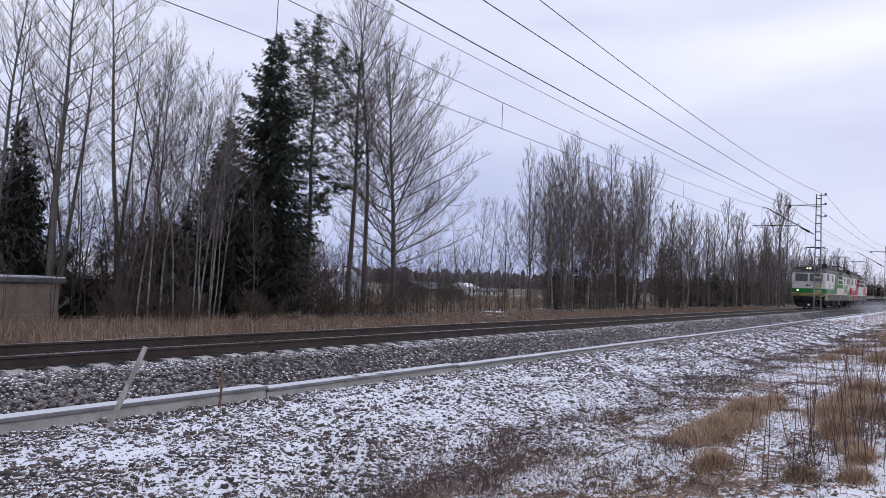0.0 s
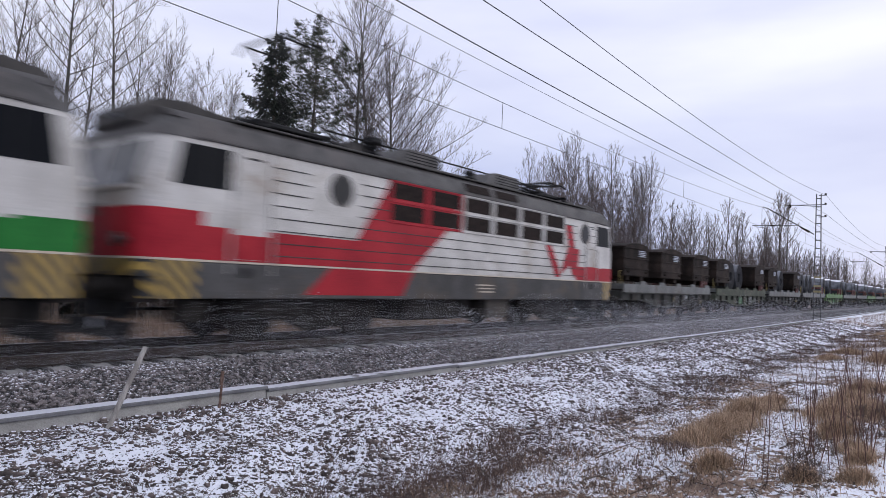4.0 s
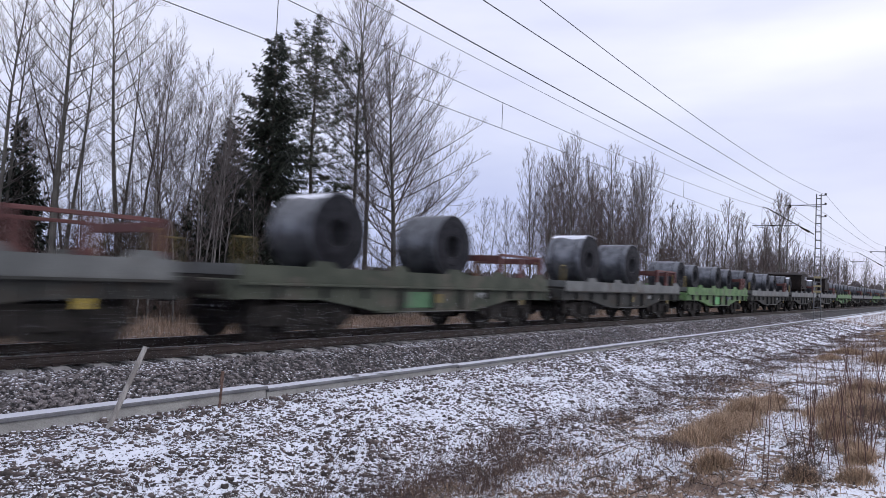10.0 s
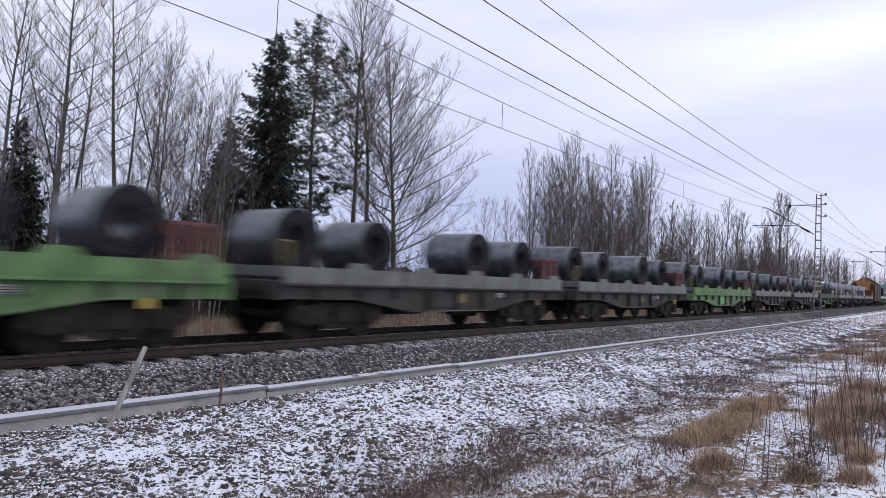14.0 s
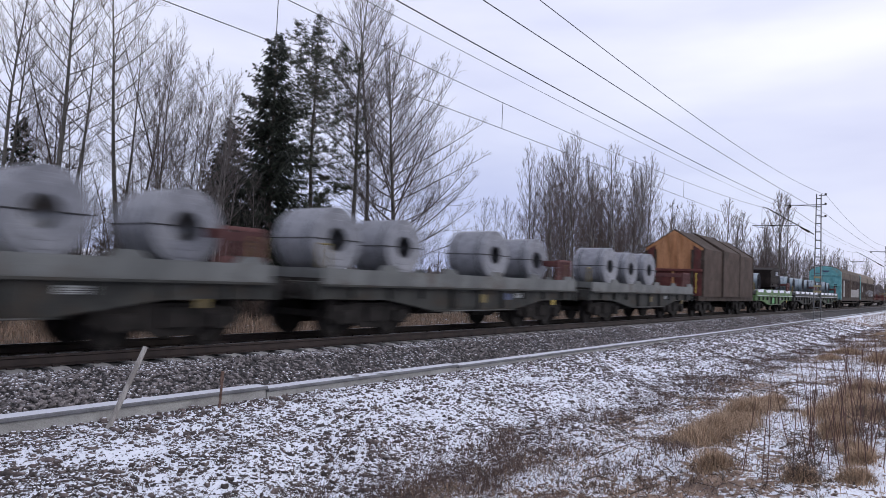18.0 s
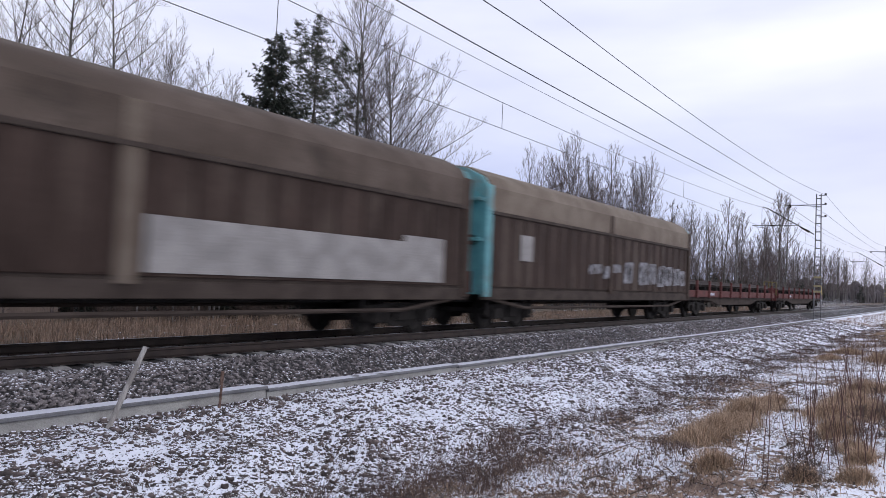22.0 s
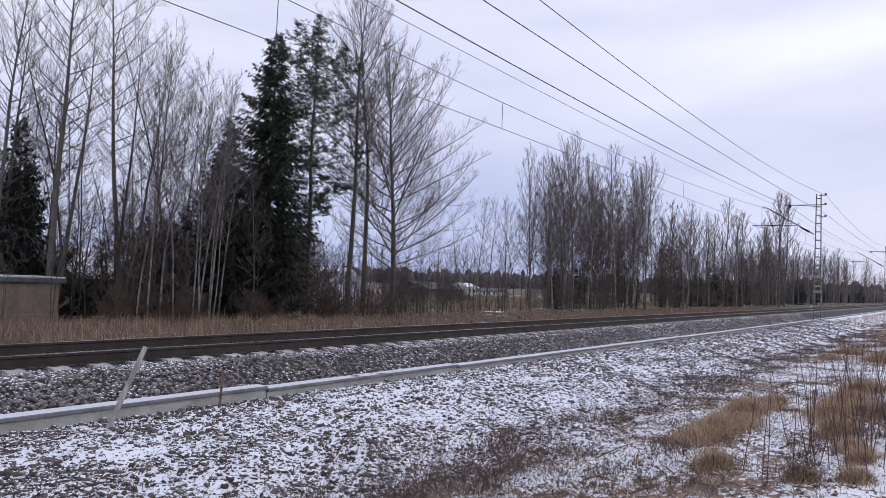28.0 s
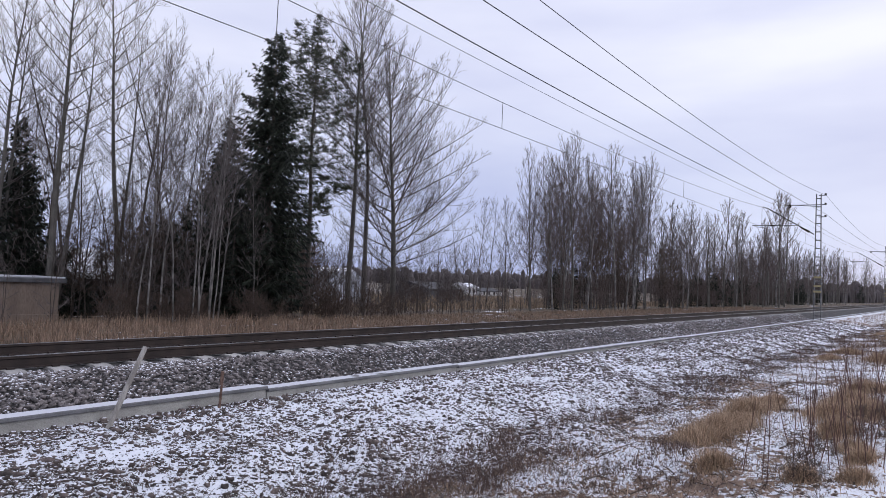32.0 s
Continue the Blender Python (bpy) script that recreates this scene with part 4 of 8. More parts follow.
for x, y, s in ((20.6, 17.2, 0.62), (19.3, 19.0, 0.7), (17.9, 20.0, 0.5), (14.7, 22.3, 0.26), (15.3, 22.8, 0.2), (15.8, 22.2, 0.17), (16.9, 21.8, 0.18), (15.5, 21.2, 0.2)):
    tree("spruce_tree", small_spruce, "young dark spruce at the wood's edge", "tree", "spruces", x, y, 50 * x, s)
for k in range(16):
    tree("spruce_tree", small_spruce, "young dark spruce in the wood", "tree", "spruces", rw.uniform(18.2, 22.0), rw.uniform(20, 24), rw.uniform(0, 360), rw.uniform(0.36, 0.64))
for k in range(46):
    x, y = rw.uniform(13.5, 25), rw.uniform(22.5, 36)
    if 16.5 < x + (y - 20) * 0.45 < 24 and 27.5 < y < 37.5:
        continue
    tree("spruce_tree", small_spruce, "young dark spruce in the wood", "tree", "spruces", x + (y - 20) * 0.45, y, rw.uniform(0, 360), rw.uniform(0.3, 0.62))
for k in range(60):
    x = 60 + 2.2 * k + rw.uniform(-3, 3)
    y = rw.uniform(16, 32)
    if (y + 11.6) / x > 0.57:
        continue
    tree("spruce_tree", small_spruce, "young dark spruce in the grove", "tree", "spruces", x, y, rw.uniform(0, 360), rw.uniform(0.35, 0.75))
for k in range(12):
    x = rw.uniform(150, 420)
    tree("spruce_tree", small_spruce, "dark spruce of the far wood", "tree", "spruces of the far wood", x, rw.uniform(14, 50) - (x > 330) * 25, rw.uniform(0, 360), rw.uniform(0.8, 1.25))
for k in range(150):
    x = rw.uniform(150, 420)
    tree("birch_tree", far_kinds[k % 3], "bare birch of the far wood", "tree", "birches of the far wood", x, rw.uniform(11, 50) - (x > 330) * 25, rw.uniform(0, 360), rw.uniform(0.75, 1.12))


def pine_tree(seed, height, x, y):
    """A pine: bare lower stem, crooked limbs, and tufts of needles on them."""
    sk = crown_tree(seed, height, 0.19, 0.26, 52, (0.66, 6.6, 3.3), (8, 5, 2), 0.0, 0.10, 0.006, 0.05, 0.97)
    meshes = tree_meshes("pine", sk, "darkbark", "darkbark")
    r = np.random.default_rng(seed)
    ends = np.array([tuple(q[0][-1]) for q in sk[2]])
    per = 13
    c = np.repeat(ends, per, 0)
    d = r.normal(size=(len(c), 3))
    d[:, 2] = np.abs(d[:, 2]) * 0.8
    d /= np.linalg.norm(d, axis=1, keepdims=True)
    s = np.cross(d, r.normal(size=d.shape))
    s /= np.linalg.norm(s, axis=1, keepdims=True) + 1e-6
    ln = r.uniform(0.10, 0.26, (len(c), 1))
    v = np.stack([c - s * 0.009, c + s * 0.009, c + d * ln + s * 0.005, c + d * ln - s * 0.005], 1).reshape(-1, 3)
    meshes.append(("needles", raw_mesh("pine_needles", v, np.arange(len(v)).reshape(-1, 4), M["pine"])))
    return tree("pine_tree", meshes, "tall grey-green pine with a loose crown", "tree", "pines", x, y)


pine_tree(5, 18.7, 28.9, 21.0)

# low brown bushes before the wood and at the greenhouse
bush_kinds = [tree_meshes("bush", crown_tree(110 + k, 1.3, 0.02, 0.04, 22, (0.5, 0.85, 1.0), (5, 3, 2), 0.0, 0.5, 0.006), "darkbark", "bush") for k in range(3)]
for k in range(44):
    x, y = (rw.uniform(24.2, 31), rw.uniform(12.5, 16)) if k < 15 else (rw.uniform(12.5, 25), rw.uniform(13, 16.5))
    tree("bush", bush_kinds[k % 3], "low brown leafless bush in dry grass", "bush", "bushes before the wood", x, y, rw.uniform(0, 360), rw.uniform(0.6, 1.25))

# a thicket of tall brown shrubs beside the greenhouse
for k, (x, y, sz) in enumerate(((31.0, 24.0, 3.2), (32.2, 25.5, 3.6), (34.8, 26.5, 2.2))):
    tree("shrub", bush_kinds[k % 3], "tall dense brown leafless shrub behind the track", "shrub", "shrubs behind the track", x, y, 70 * k, sz)

# dark brush on the open field
for k in range(22):
    y = rw.uniform(34, 52)
    tree("shrub", bush_kinds[k % 3], "dark brown leafless brush on the open field", "shrub", "brush on the field", (y + 11.7) * rw.uniform(1.08, 1.42), y, rw.uniform(0, 360), rw.uniform(1.3, 2.3))
for k, (x, y, sz) in enumerate(((33.5, 28.0, 4.0), (36.0, 30.0, 4.4), (38.2, 33.0, 4.2), (34.6, 31.5, 4.6))):
    tree("shrub", bush_kinds[k % 3], "tall dense brown leafless shrub behind the track", "shrub", "shrubs behind the track", x, y, 70 * k, sz)

# far woods on the horizon
rf = np.random.default_rng(9)
n = 4200
ang = rf.uniform(-0.2, 2.2, n)
dist = rf.uniform(420, 900, n)
fx, fy = dist * np.cos(ang), dist * np.sin(ang) + 30
hgt = rf.uniform(7, 14, n)
wid = rf.uniform(1.5, 4.0, n)
fx[:1600] = rf.uniform(330, 700, 1600)
fy[:1600] = rf.uniform(0.05, 0.30, 1600) * fx[:1600]
hgt[:1600] = rf.uniform(6, 11, 1600)
wid[:1600] = rf.uniform(0.8, 1.8, 1600)
c = np.stack([fx, fy, np.full(n, -2.7)], 1)
ring = [(1, 0), (0.3, 0.9), (-0.8, 0.6), (-0.8, -0.6), (0.3, -0.9)]
vs = []
for lev, (zz, ww) in enumerate(((0, 0.8), (0.5, 1.0), (0.86, 0.7))):
    for a, b in ring:
        vs.append(c + np.stack([a * ww * wid * rf.uniform(0.7, 1.3, n), b * ww * wid * rf.uniform(0.7, 1.3, n), zz * hgt], 1))
vs += [c + np.stack([0 * hgt, 0 * hgt, hgt], 1)] * 1
v = np.stack(vs, 1)
k = v.shape[1]
fl = [(j * 5 + i, j * 5 + (i + 1) % 5, (j + 1) * 5 + (i + 1) % 5, (j + 1) * 5 + i) for j in range(2) for i in range(5)] + [(10 + i, 10 + (i + 1) % 5, 15, 15) for i in range(5)]
tri = []
for f in fl:
    tri += [(f[0], f[1], f[2])] + ([(f[0], f[2], f[3])] if f[2] != f[3] else [])
faces = (np.array(tri)[None] + k * np.arange(n)[:, None, None]).reshape(-1, 3)
tagged(new("far_woods", raw_mesh("far_woods", v.reshape(-1, 3), faces, M["farwood"])), "dim grey-brown woods along the horizon", "woods", kind="stuff")

# ---- buildings beyond the trees ----
B = {}
B["board"] = surface("beige_shed_boards", (0.165, 0.125, 0.10), (0.215, 0.165, 0.133), 0.6, 0.85, bump=0.2, fine=0.03, spread=(1, 1, 0.2))
B["felt"] = surface("dark_roof_felt", (0.05, 0.05, 0.055), (0.10, 0.10, 0.11), 0.5, 0.8, bump=0.2, fine=0.03)
B["roofsnow"] = surface("grey_old_snow", (0.36, 0.37, 0.40), (0.55, 0.56, 0.60), 0.5, 0.8, bump=0.2, fine=0.03)
B["plastic"] = surface("pale_greenhouse_sheet", (0.30, 0.315, 0.355), (0.40, 0.415, 0.455), 1.5, 0.6, bump=0.1, fine=0.1)
B["wallwhite"] = surface("white_house_boards", (0.60, 0.60, 0.60), (0.72, 0.72, 0.72), 1.0, 0.8, bump=0.1, fine=0.1)
B["redwood"] = surface("red_ochre_boards", (0.075, 0.04, 0.034), (0.11, 0.058, 0.048), 0.8, 0.85, bump=0.1, fine=0.08)
B["window"] = surface("dark_window", (0.02, 0.022, 0.025), (0.04, 0.042, 0.046), 0.5, 0.2, bump=0, fine=0.1)

shed = thing("shed", "low beige boarded shed with a flat felt roof edged with snow", "shed")
part("wall", Shape().box(6.5, 13.22, 19.0, 21.6, -1.3, 0.56, 0.02), B["board"], shed)
part("roof", Shape().box(6.3, 13.42, 18.8, 21.9, 0.54, 0.74, 0.03), B["felt"], shed, "dark felt roof edge")
part("roof_snow", Shape().box(6.35, 13.38, 18.84, 21.85, 0.742, 0.80, 0.02), B["roofsnow"], shed, "thin grey layer of old snow")
part("plinth", Shape().box(6.45, 13.25, 18.97, 21.62, -1.4, -0.78, 0.02), B["board"], shed, "boarded plinth")


def gabled(name, label, x0, x1, y0, y1, z0, eave, ridge, wall, roof_mat, windows=()):
    h = thing(name, label, "house")
    ym = (y0 + y1) / 2
    part("wall", Shape().prism([(y0, z0), (y1, z0), (y1, eave), (ym, ridge), (y0, eave)], "x", x0, x1), wall, h)
    for a, b in ((y0 - 0.4, ym), (ym, y1 + 0.4)):
        za, zb = (eave - 0.15, ridge) if b == ym else (ridge, eave - 0.15)
        part("roof", Shape().prism([(a, za + 0.02), (b, zb + 0.02), (b, zb + 0.22), (a, za + 0.22)], "x", x0 - 0.4, x1 + 0.4), roof_mat, h, "snow-covered roof slope")
    for x, z in windows:
        wn_ = part("window", Shape().box(x - 0.45, x + 0.45, y0 - 0.03, y0 + 0.02, z, z + 1.0, 0.01), B["window"], h)
        part("window_frame", Shape().box(x - 0.55, x + 0.55, y0 - 0.05, y0 - 0.02, z - 0.1, z, 0.01), B["wallwhite"], wn_)
    return h


gabled("house", "red boarded house with a snow-covered roof behind trees", 29.5, 37.0, 60, 69, -2.6, 0.6, 3.0, B["redwood"], M["snow"], ((31.5, -1.2), (34.5, -1.2)))
gabled("barn", "dark boarded barn with a snow-covered roof in the wood", 18.7, 22.6, 29.0, 36.0, -1.8, 0.72, 2.1, B["felt"], M["snow"])
gabled("house", "small white house with snow on its roof, far off", 147, 152, 92, 98, -2.7, -0.4, 0.6, B["wallwhite"], M["snow"], ((148.5, -1.8), (150.5, -1.8)))
gabled("house", "long low white building far off across the field", 152, 163, 91, 99, -2.7, -1.3, -0.6, B["wallwhite"], B["felt"], ((154, -2.3), (156.5, -2.3), (159, -2.3)))
gabled("barn", "dark grey barn far off behind bare trees", 108, 118, 74, 84, -2.7, -0.6, 0.6, B["felt"], B["felt"])
tunnel = thing("greenhouse", "pale plastic-sheeted greenhouse tunnel behind the trees", "greenhouse")
arch = [(45 + 4.2 * math.cos(a), -2.5 + 4.6 * math.sin(a)) for a in [math.pi * i / 14 for i in range(15)]]
part("cover", Shape().prism(arch, "x", 46.6, 56.1), B["plastic"], tunnel)
for k in range(6):
    rim = [(45 + 4.25 * math.cos(a), -2.5 + 4.65 * math.sin(a)) for a in [math.pi * i / 14 for i in range(15)]]
    part("hoop", Shape().prism(rim, "x", 46.6 + 1.88 * k, 46.66 + 1.88 * k), M["galv"], tunnel)
part("snow_ridge", Shape().prism([(45 - 1.6, 1.82), (45 + 1.6, 1.82), (45 + 0.8, 2.2), (45, 2.28), (45 - 0.8, 2.2)], "x", 46.8, 55.9), M["snow"], tunnel, "snow on the crown")

# a strip of snow left in the grass beyond the track
sx = np.linspace(2.0, 7.6, 24)
sv = np.concatenate([np.stack([sx, 8.3 + 0.15 * np.sin(sx * 3.1), ground_z(sx, 8.3 + 0 * sx) + 0.05], 1), np.stack([sx, 9.0 + 0.2 * np.sin(sx * 2.3 + 1), ground_z(sx, 9.0 + 0 * sx) + 0.05], 1)])
sf = np.array([(i, i + 1, 25 + i, 24 + i) for i in range(23)])
tagged(new("snow_strip", raw_mesh("snow_strip", sv, sf, M["snow"], True)), "strip of fresh snow in dry grass beyond the track", "snow", kind="stuff")

# ---- low growth and loose stones on the camera's side ----
def on_ground(x, y, lift=0.0):
    return np.stack([x, y, ground_z(x, y) + lift], 1)


def chips(name, points, sizes, material, rng):
    """Very many small eight-faced stones in one mesh."""
    v = np.array([(1, 0, 0), (-1, 0, 0), (0, 1, 0), (0, -1, 0), (0, 0, 1), (0, 0, -1)], float)
    f = np.array([(0, 2, 4), (2, 1, 4), (1, 3, 4), (3, 0, 4), (2, 0, 5), (1, 2, 5), (3, 1, 5), (0, 3, 5)])
    n = len(points)
    q, _ = np.linalg.qr(rng.normal(size=(n, 3, 3)))
    w = (v[None] * rng.uniform(0.6, 1.3, (n, 6, 1)) * np.asarray(sizes)[:, None, None] * 0.5) @ q
    w[:, :, 2] *= 0.7
    w += np.asarray(points)[:, None]
    return raw_mesh(name, w.reshape(-1, 3), (f[None] + 6 * np.arange(n)[:, None, None]).reshape(-1, 3), material)


def patchy(x, y):
    """Where the stones show more: uneven patches, more beside the trough."""
    return np.sin(x * 1.1 + 2 * np.sin(y * 1.3)) * np.sin(y * 2.1 - x * 0.35) * 0.6 + np.where(y > -3.85, 0.8, 0) + 0.35 * np.sin(x * 4.3 + 1.7 * np.sin(y * 3.9)) * np.sin(y * 5.1)


gx1, gy1 = strip_points(19000, 2.0, 60, -7.6, -3.25, 1.9)
keep = patchy(gx1, gy1) + rng.uniform(-0.75, 0.75, len(gx1)) > -0.2
gx1, gy1 = gx1[keep], gy1[keep]
tagged(part("gravel_stone", pebbles("gravel_stone", on_ground(gx1, gy1, 0.004), (0.03 + 0.085 * rng.random(len(gx1)) ** 1.7) * np.where(gx1 > 22, 1.3, 1.0), M["snowstone"], rng)), "dark gravel stones poking through thin snow", "gravel", kind="stuff")
gx1, gy1 = strip_points(44000, 2.0, 52, -7.9, -3.25, 1.9)
keep = patchy(gx1, gy1) + rng.uniform(-1.0, 1.0, len(gx1)) > -0.3
gx1, gy1 = gx1[keep], gy1[keep]
tagged(part("gravel_chip", chips("gravel_chip", on_ground(gx1, gy1, 0.003), (0.018 + 0.045 * rng.random(len(gx1)) ** 1.5) * np.where(gx1 > 14, 1.4, 1.0), M["snowstone"], rng)), "small snow-dusted gravel chips on the slope", "gravel", kind="stuff")
gx1, gy1 = strip_points(26000, 2.0, 40, -10.8, -3.4, 1.8)
tagged(part("snow_crumb", chips("snow_crumb", on_ground(gx1, gy1, 0.006), (0.012 + 0.03 * rng.random(len(gx1)) ** 1.4), M["snow"], rng)), "crumbs and small lumps of snow", "snow", kind="stuff")
# clods, turf and stones breaking the snow of the verge
vx, vy = strip_points(26000, 4.5, 60, -11.2, -7.2, 1.6)
keep = np.sin(vx * 2.3 + 1.5 * np.sin(vy * 2.9)) * np.sin(vy * 3.7 - vx * 0.8) + rng.uniform(-0.9, 0.9, len(vx)) > 0.3
vx, vy = vx[keep], vy[keep]
tagged(part("turf_clod", chips("turf_clod", on_ground(vx, vy, 0.004), (0.015 + 0.05 * rng.random(len(vx)) ** 2), M["clod"], rng)), "brown clods of turf and earth breaking the snow", "turf", kind="stuff")
# dead stalks and leaves in the snow
lx, ly = strip_points(34000, 2.5, 45, -10.8, -4.0, 1.7)
thin = rng.random(len(lx)) < np.clip((-4.4 - ly) / 2.6, 0.06, 1)
lx, ly = lx[thin], ly[thin]
lz = on_ground(lx, ly, 0.006)
la, ll = rng.uniform(0, 6.28, len(lx)), 0.03 + 0.15 * rng.random(len(lx)) ** 2
lm = lz + np.stack([np.cos(la) * ll * 0.5, np.sin(la) * ll * 0.5, rng.uniform(0.0, 0.04, len(lx))], 1)
lb = la + rng.uniform(-0.9, 0.9, len(lx))
le = lm + np.stack([np.cos(lb) * ll * 0.5, np.sin(lb) * ll * 0.5, rng.uniform(-0.02, 0.03, len(lx))], 1)
v, f = paths([((a, b, c), (w, w, w * 0.6)) for a, b, c, w in zip(lz, lm, le, rng.uniform(0.0015, 0.004, len(lx)))], 3)
tagged(new("litter", raw_mesh("litter", v, f, M["litter"])), "dead stalks and twigs scattered on snow", "litter", kind="stuff")


def tufts(name, label, centres, spread, count, height, mat, seed, width=0.005, lean=0.5):
    r = np.random.default_rng(seed)
    pts, hs = [], []
    for x, y, s in centres:
        k = int(count * s)
        a = r.normal(size=(k, 2)) * spread * s
        pts.append(np.stack([x + a[:, 0] * 1.6, y + a[:, 1]], 1))
        hs.append(np.full(k, height) * (0.55 + 0.45 * s) * np.exp(-(a ** 2).sum(1) / (2 * (spread * s * 1.6) ** 2)))
    p = np.concatenate(pts)
    return tagged(new(name, blades(name, on_ground(p[:, 0], p[:, 1]), np.concatenate(hs), M[mat], r, width, lean)), label, "grass", kind="stuff")


tufts("dry_grass", "straw-coloured dead grass tussocks in snow", [(9.2, -9.0, 0.75), (9.9, -9.0, 0.85), (10.7, -9.0, 0.85), (11.7, -8.9, 0.85), (12.7, -8.95, 0.8), (13.5, -9.0, 0.5), 
       (11.4, -10.2, 0.8), (10.4, -10.4, 0.55), (9.4, -10.7, 0.35), (8.5, -10.85, 0.3), (13.4, -10.2, 0.9), (15.2, -10.3, 0.9), (12.2, -10.5, 0.9), (7.2, -10.5, 0.3), (7.6, -10.9, 0.3), (25, -8.4, 0.8), (27.5, -8.6, 0.9), (23.5, -9.9, 0.9),
       (44, -8.4, 1.1), (52, -8.6, 1.2), (60, -9.0, 1.4), (38, -9.3, 0.9), (7.6, -9.6, 0.4)], 0.26, 3000, 0.30, "straw", 3, 0.003, 1.25)
heath = []
rh = random.Random(12)
for k in range(80):
    x = 4.2 + 42 * rh.random() ** 1.6
    heath.append((x, -7.0 + rh.gauss(0, 0.35) - (0.4 if x < 7 else 0), rh.uniform(0.4, 1.0)))
heath += [(7.9, -9.0, 1.2), (8.1, -9.05, 1.0), (7.2, -8.6, 0.8), (6.9, -9.3, 0.9), (7.9, -9.7, 0.8), (6.2, -8.9, 0.7), (10.5, -8.2, 0.8), (13.5, -7.9, 0.8)]
for k in range(110):
    heath.append((rh.uniform(24, 66), rh.uniform(-10.8, -6.9), rh.uniform(1.0, 2.1)))
for k in range(50):
    x = 3.2 + 25 * rh.random() ** 1.6
    heath.append((x, rh.uniform(-9.6, -4.6), rh.uniform(0.25, 0.5)))
for k in range(16):
    heath.append((rh.uniform(4.3, 7.4), rh.uniform(-8.7, -7.25), rh.uniform(0.2, 0.5)))
for k in range(60):
    heath.append((rh.uniform(7.5, 16), rh.uniform(-10.9, -7.6), rh.uniform(0.2, 0.45)))
tufts("heather", "low reddish-brown dead plants in snow", heath, 0.2, 150, 0.15, "heath", 4, 0.004, 1.7)
weed_kinds = [tree_meshes("weed", crown_tree(130 + k, 0.34, 0.004, 0.05, 10, (0.55, 0.22, 0.24), (3, 3, 1), 0.1, 0.5, 0.0016), "redtwig", "heath") for k in range(3)]
for k in range(30):
    tree("dead_weed", weed_kinds[k % 3], "low dead brown weed sticking out of snow", "weed", "dead weeds in the ditch", rh.uniform(4.3, 7.2), rh.uniform(-8.5, -7.2), rh.uniform(0, 360), rh.uniform(0.6, 1.1))
for k in range(110):
    x = 4.2 + 24 * rh.random() ** 1.7
    y = -7.1 + rh.gauss(0, 0.45) if k < 72 else rh.uniform(-10.2, -6.5)
    tree("dead_weed", weed_kinds[k % 3], "low dead brown weed sticking out of snow", "weed", "dead weeds in the ditch", x, y, rh.uniform(0, 360), rh.uniform(0.5, 1.25))
# low brown brush among the willow shoots
for k in range(12):
    tree("brush", bush_kinds[k % 3], "low leafless reddish-brown brush in dead grass", "bush", "brush on the verge", rh.uniform(8.0, 14.5), rh.uniform(-11.1, -10.5), rh.uniform(0, 360), rh.uniform(0.2, 0.36))
for k in range(7):
    tree("brush", bush_kinds[k % 3], "low leafless reddish-brown brush in dead grass", "bush", "brush on the verge", rh.uniform(5.9, 9.0), rh.uniform(-11.1, -10.35), rh.uniform(0, 360), rh.uniform(0.14, 0.24))
# fallen sticks on the verge
for k in range(46):
    x, y, a, ln = rh.uniform(5.5, 17), rh.uniform(-10.6, -6.8), rh.uniform(-0.5, 1.0), rh.uniform(0.25, 0.8)
    dx, dy = 0.5 * ln * math.cos(a), 0.5 * ln * math.sin(a)
    za, zb = float(ground_z(x - dx, y - dy)), float(ground_z(x + dx, y + dy))
    stick = thing("fallen_stick", "thin grey-brown stick lying in snow", "stick", "fallen sticks")
    part("stick", Shape().rod((x - dx, y - dy, za + 0.015), (x, y, (za + zb) / 2 + 0.03), 0.008, 5, 0.007).rod((x, y, (za + zb) / 2 + 0.03), (x + dx, y + dy, zb + 0.02), 0.007, 5, 0.004), M["litter"], stick)
rr = np.random.default_rng(6)
k = 22000
p = np.stack([5 + 55 * rr.random(k) ** 2, rr.uniform(-13, -7.3, k)], 1)
tagged(new("dead_grass", blades("dead_grass", on_ground(p[:, 0], p[:, 1]), rr.uniform(0.04, 0.15, k), M["straw"], rr, 0.0024, 1.7)), "short dead grass blades in snow", "grass", kind="stuff")
k = 26000
p = np.stack([26 + 130 * rr.random(k) ** 1.3, rr.uniform(-14, -4.2, k)], 1)
p = p[(p[:, 0] > 56) | (p[:, 1] < -8.2)]
tagged(new("verge_grass", blades("verge_grass", on_ground(p[:, 0], p[:, 1]), rr.uniform(0.10, 0.38, len(p)), M["reed"], rr, 0.007, 1.2)), "dead brown grass on the verge along the line", "grass", kind="stuff")
k = 64000
p = np.stack([-5 + 115 * rr.random(k) ** 1.6, 5.5 + 9.5 * rr.random(k)], 1)
p[:, 1] = np.where((p[:, 0] < 7.8) & (p[:, 1] < 9.2), 9.2 + 4 * rr.random(k), p[:, 1])
tagged(new("tall_grass", blades("tall_grass", on_ground(p[:, 0], p[:, 1]), rr.uniform(0.2, 0.72, k) * np.interp(p[:, 0], [18, 28, 60], [1.0, 0.6, 0.5]), M["reed"], rr, 0.008, 0.9)), "tall dry brown grass beyond the track", "grass", kind="stuff")
k = 26000
p = np.stack([28 + 110 * rr.random(k), 22 + 62 * rr.random(k)], 1)
tagged(new("field_grass", blades("field_grass", on_ground(p[:, 0], p[:, 1]), rr.uniform(0.5, 1.2, k), M["field"], rr, 0.03, 0.6)), "pale reed-like grass on the open field", "grass", kind="stuff")


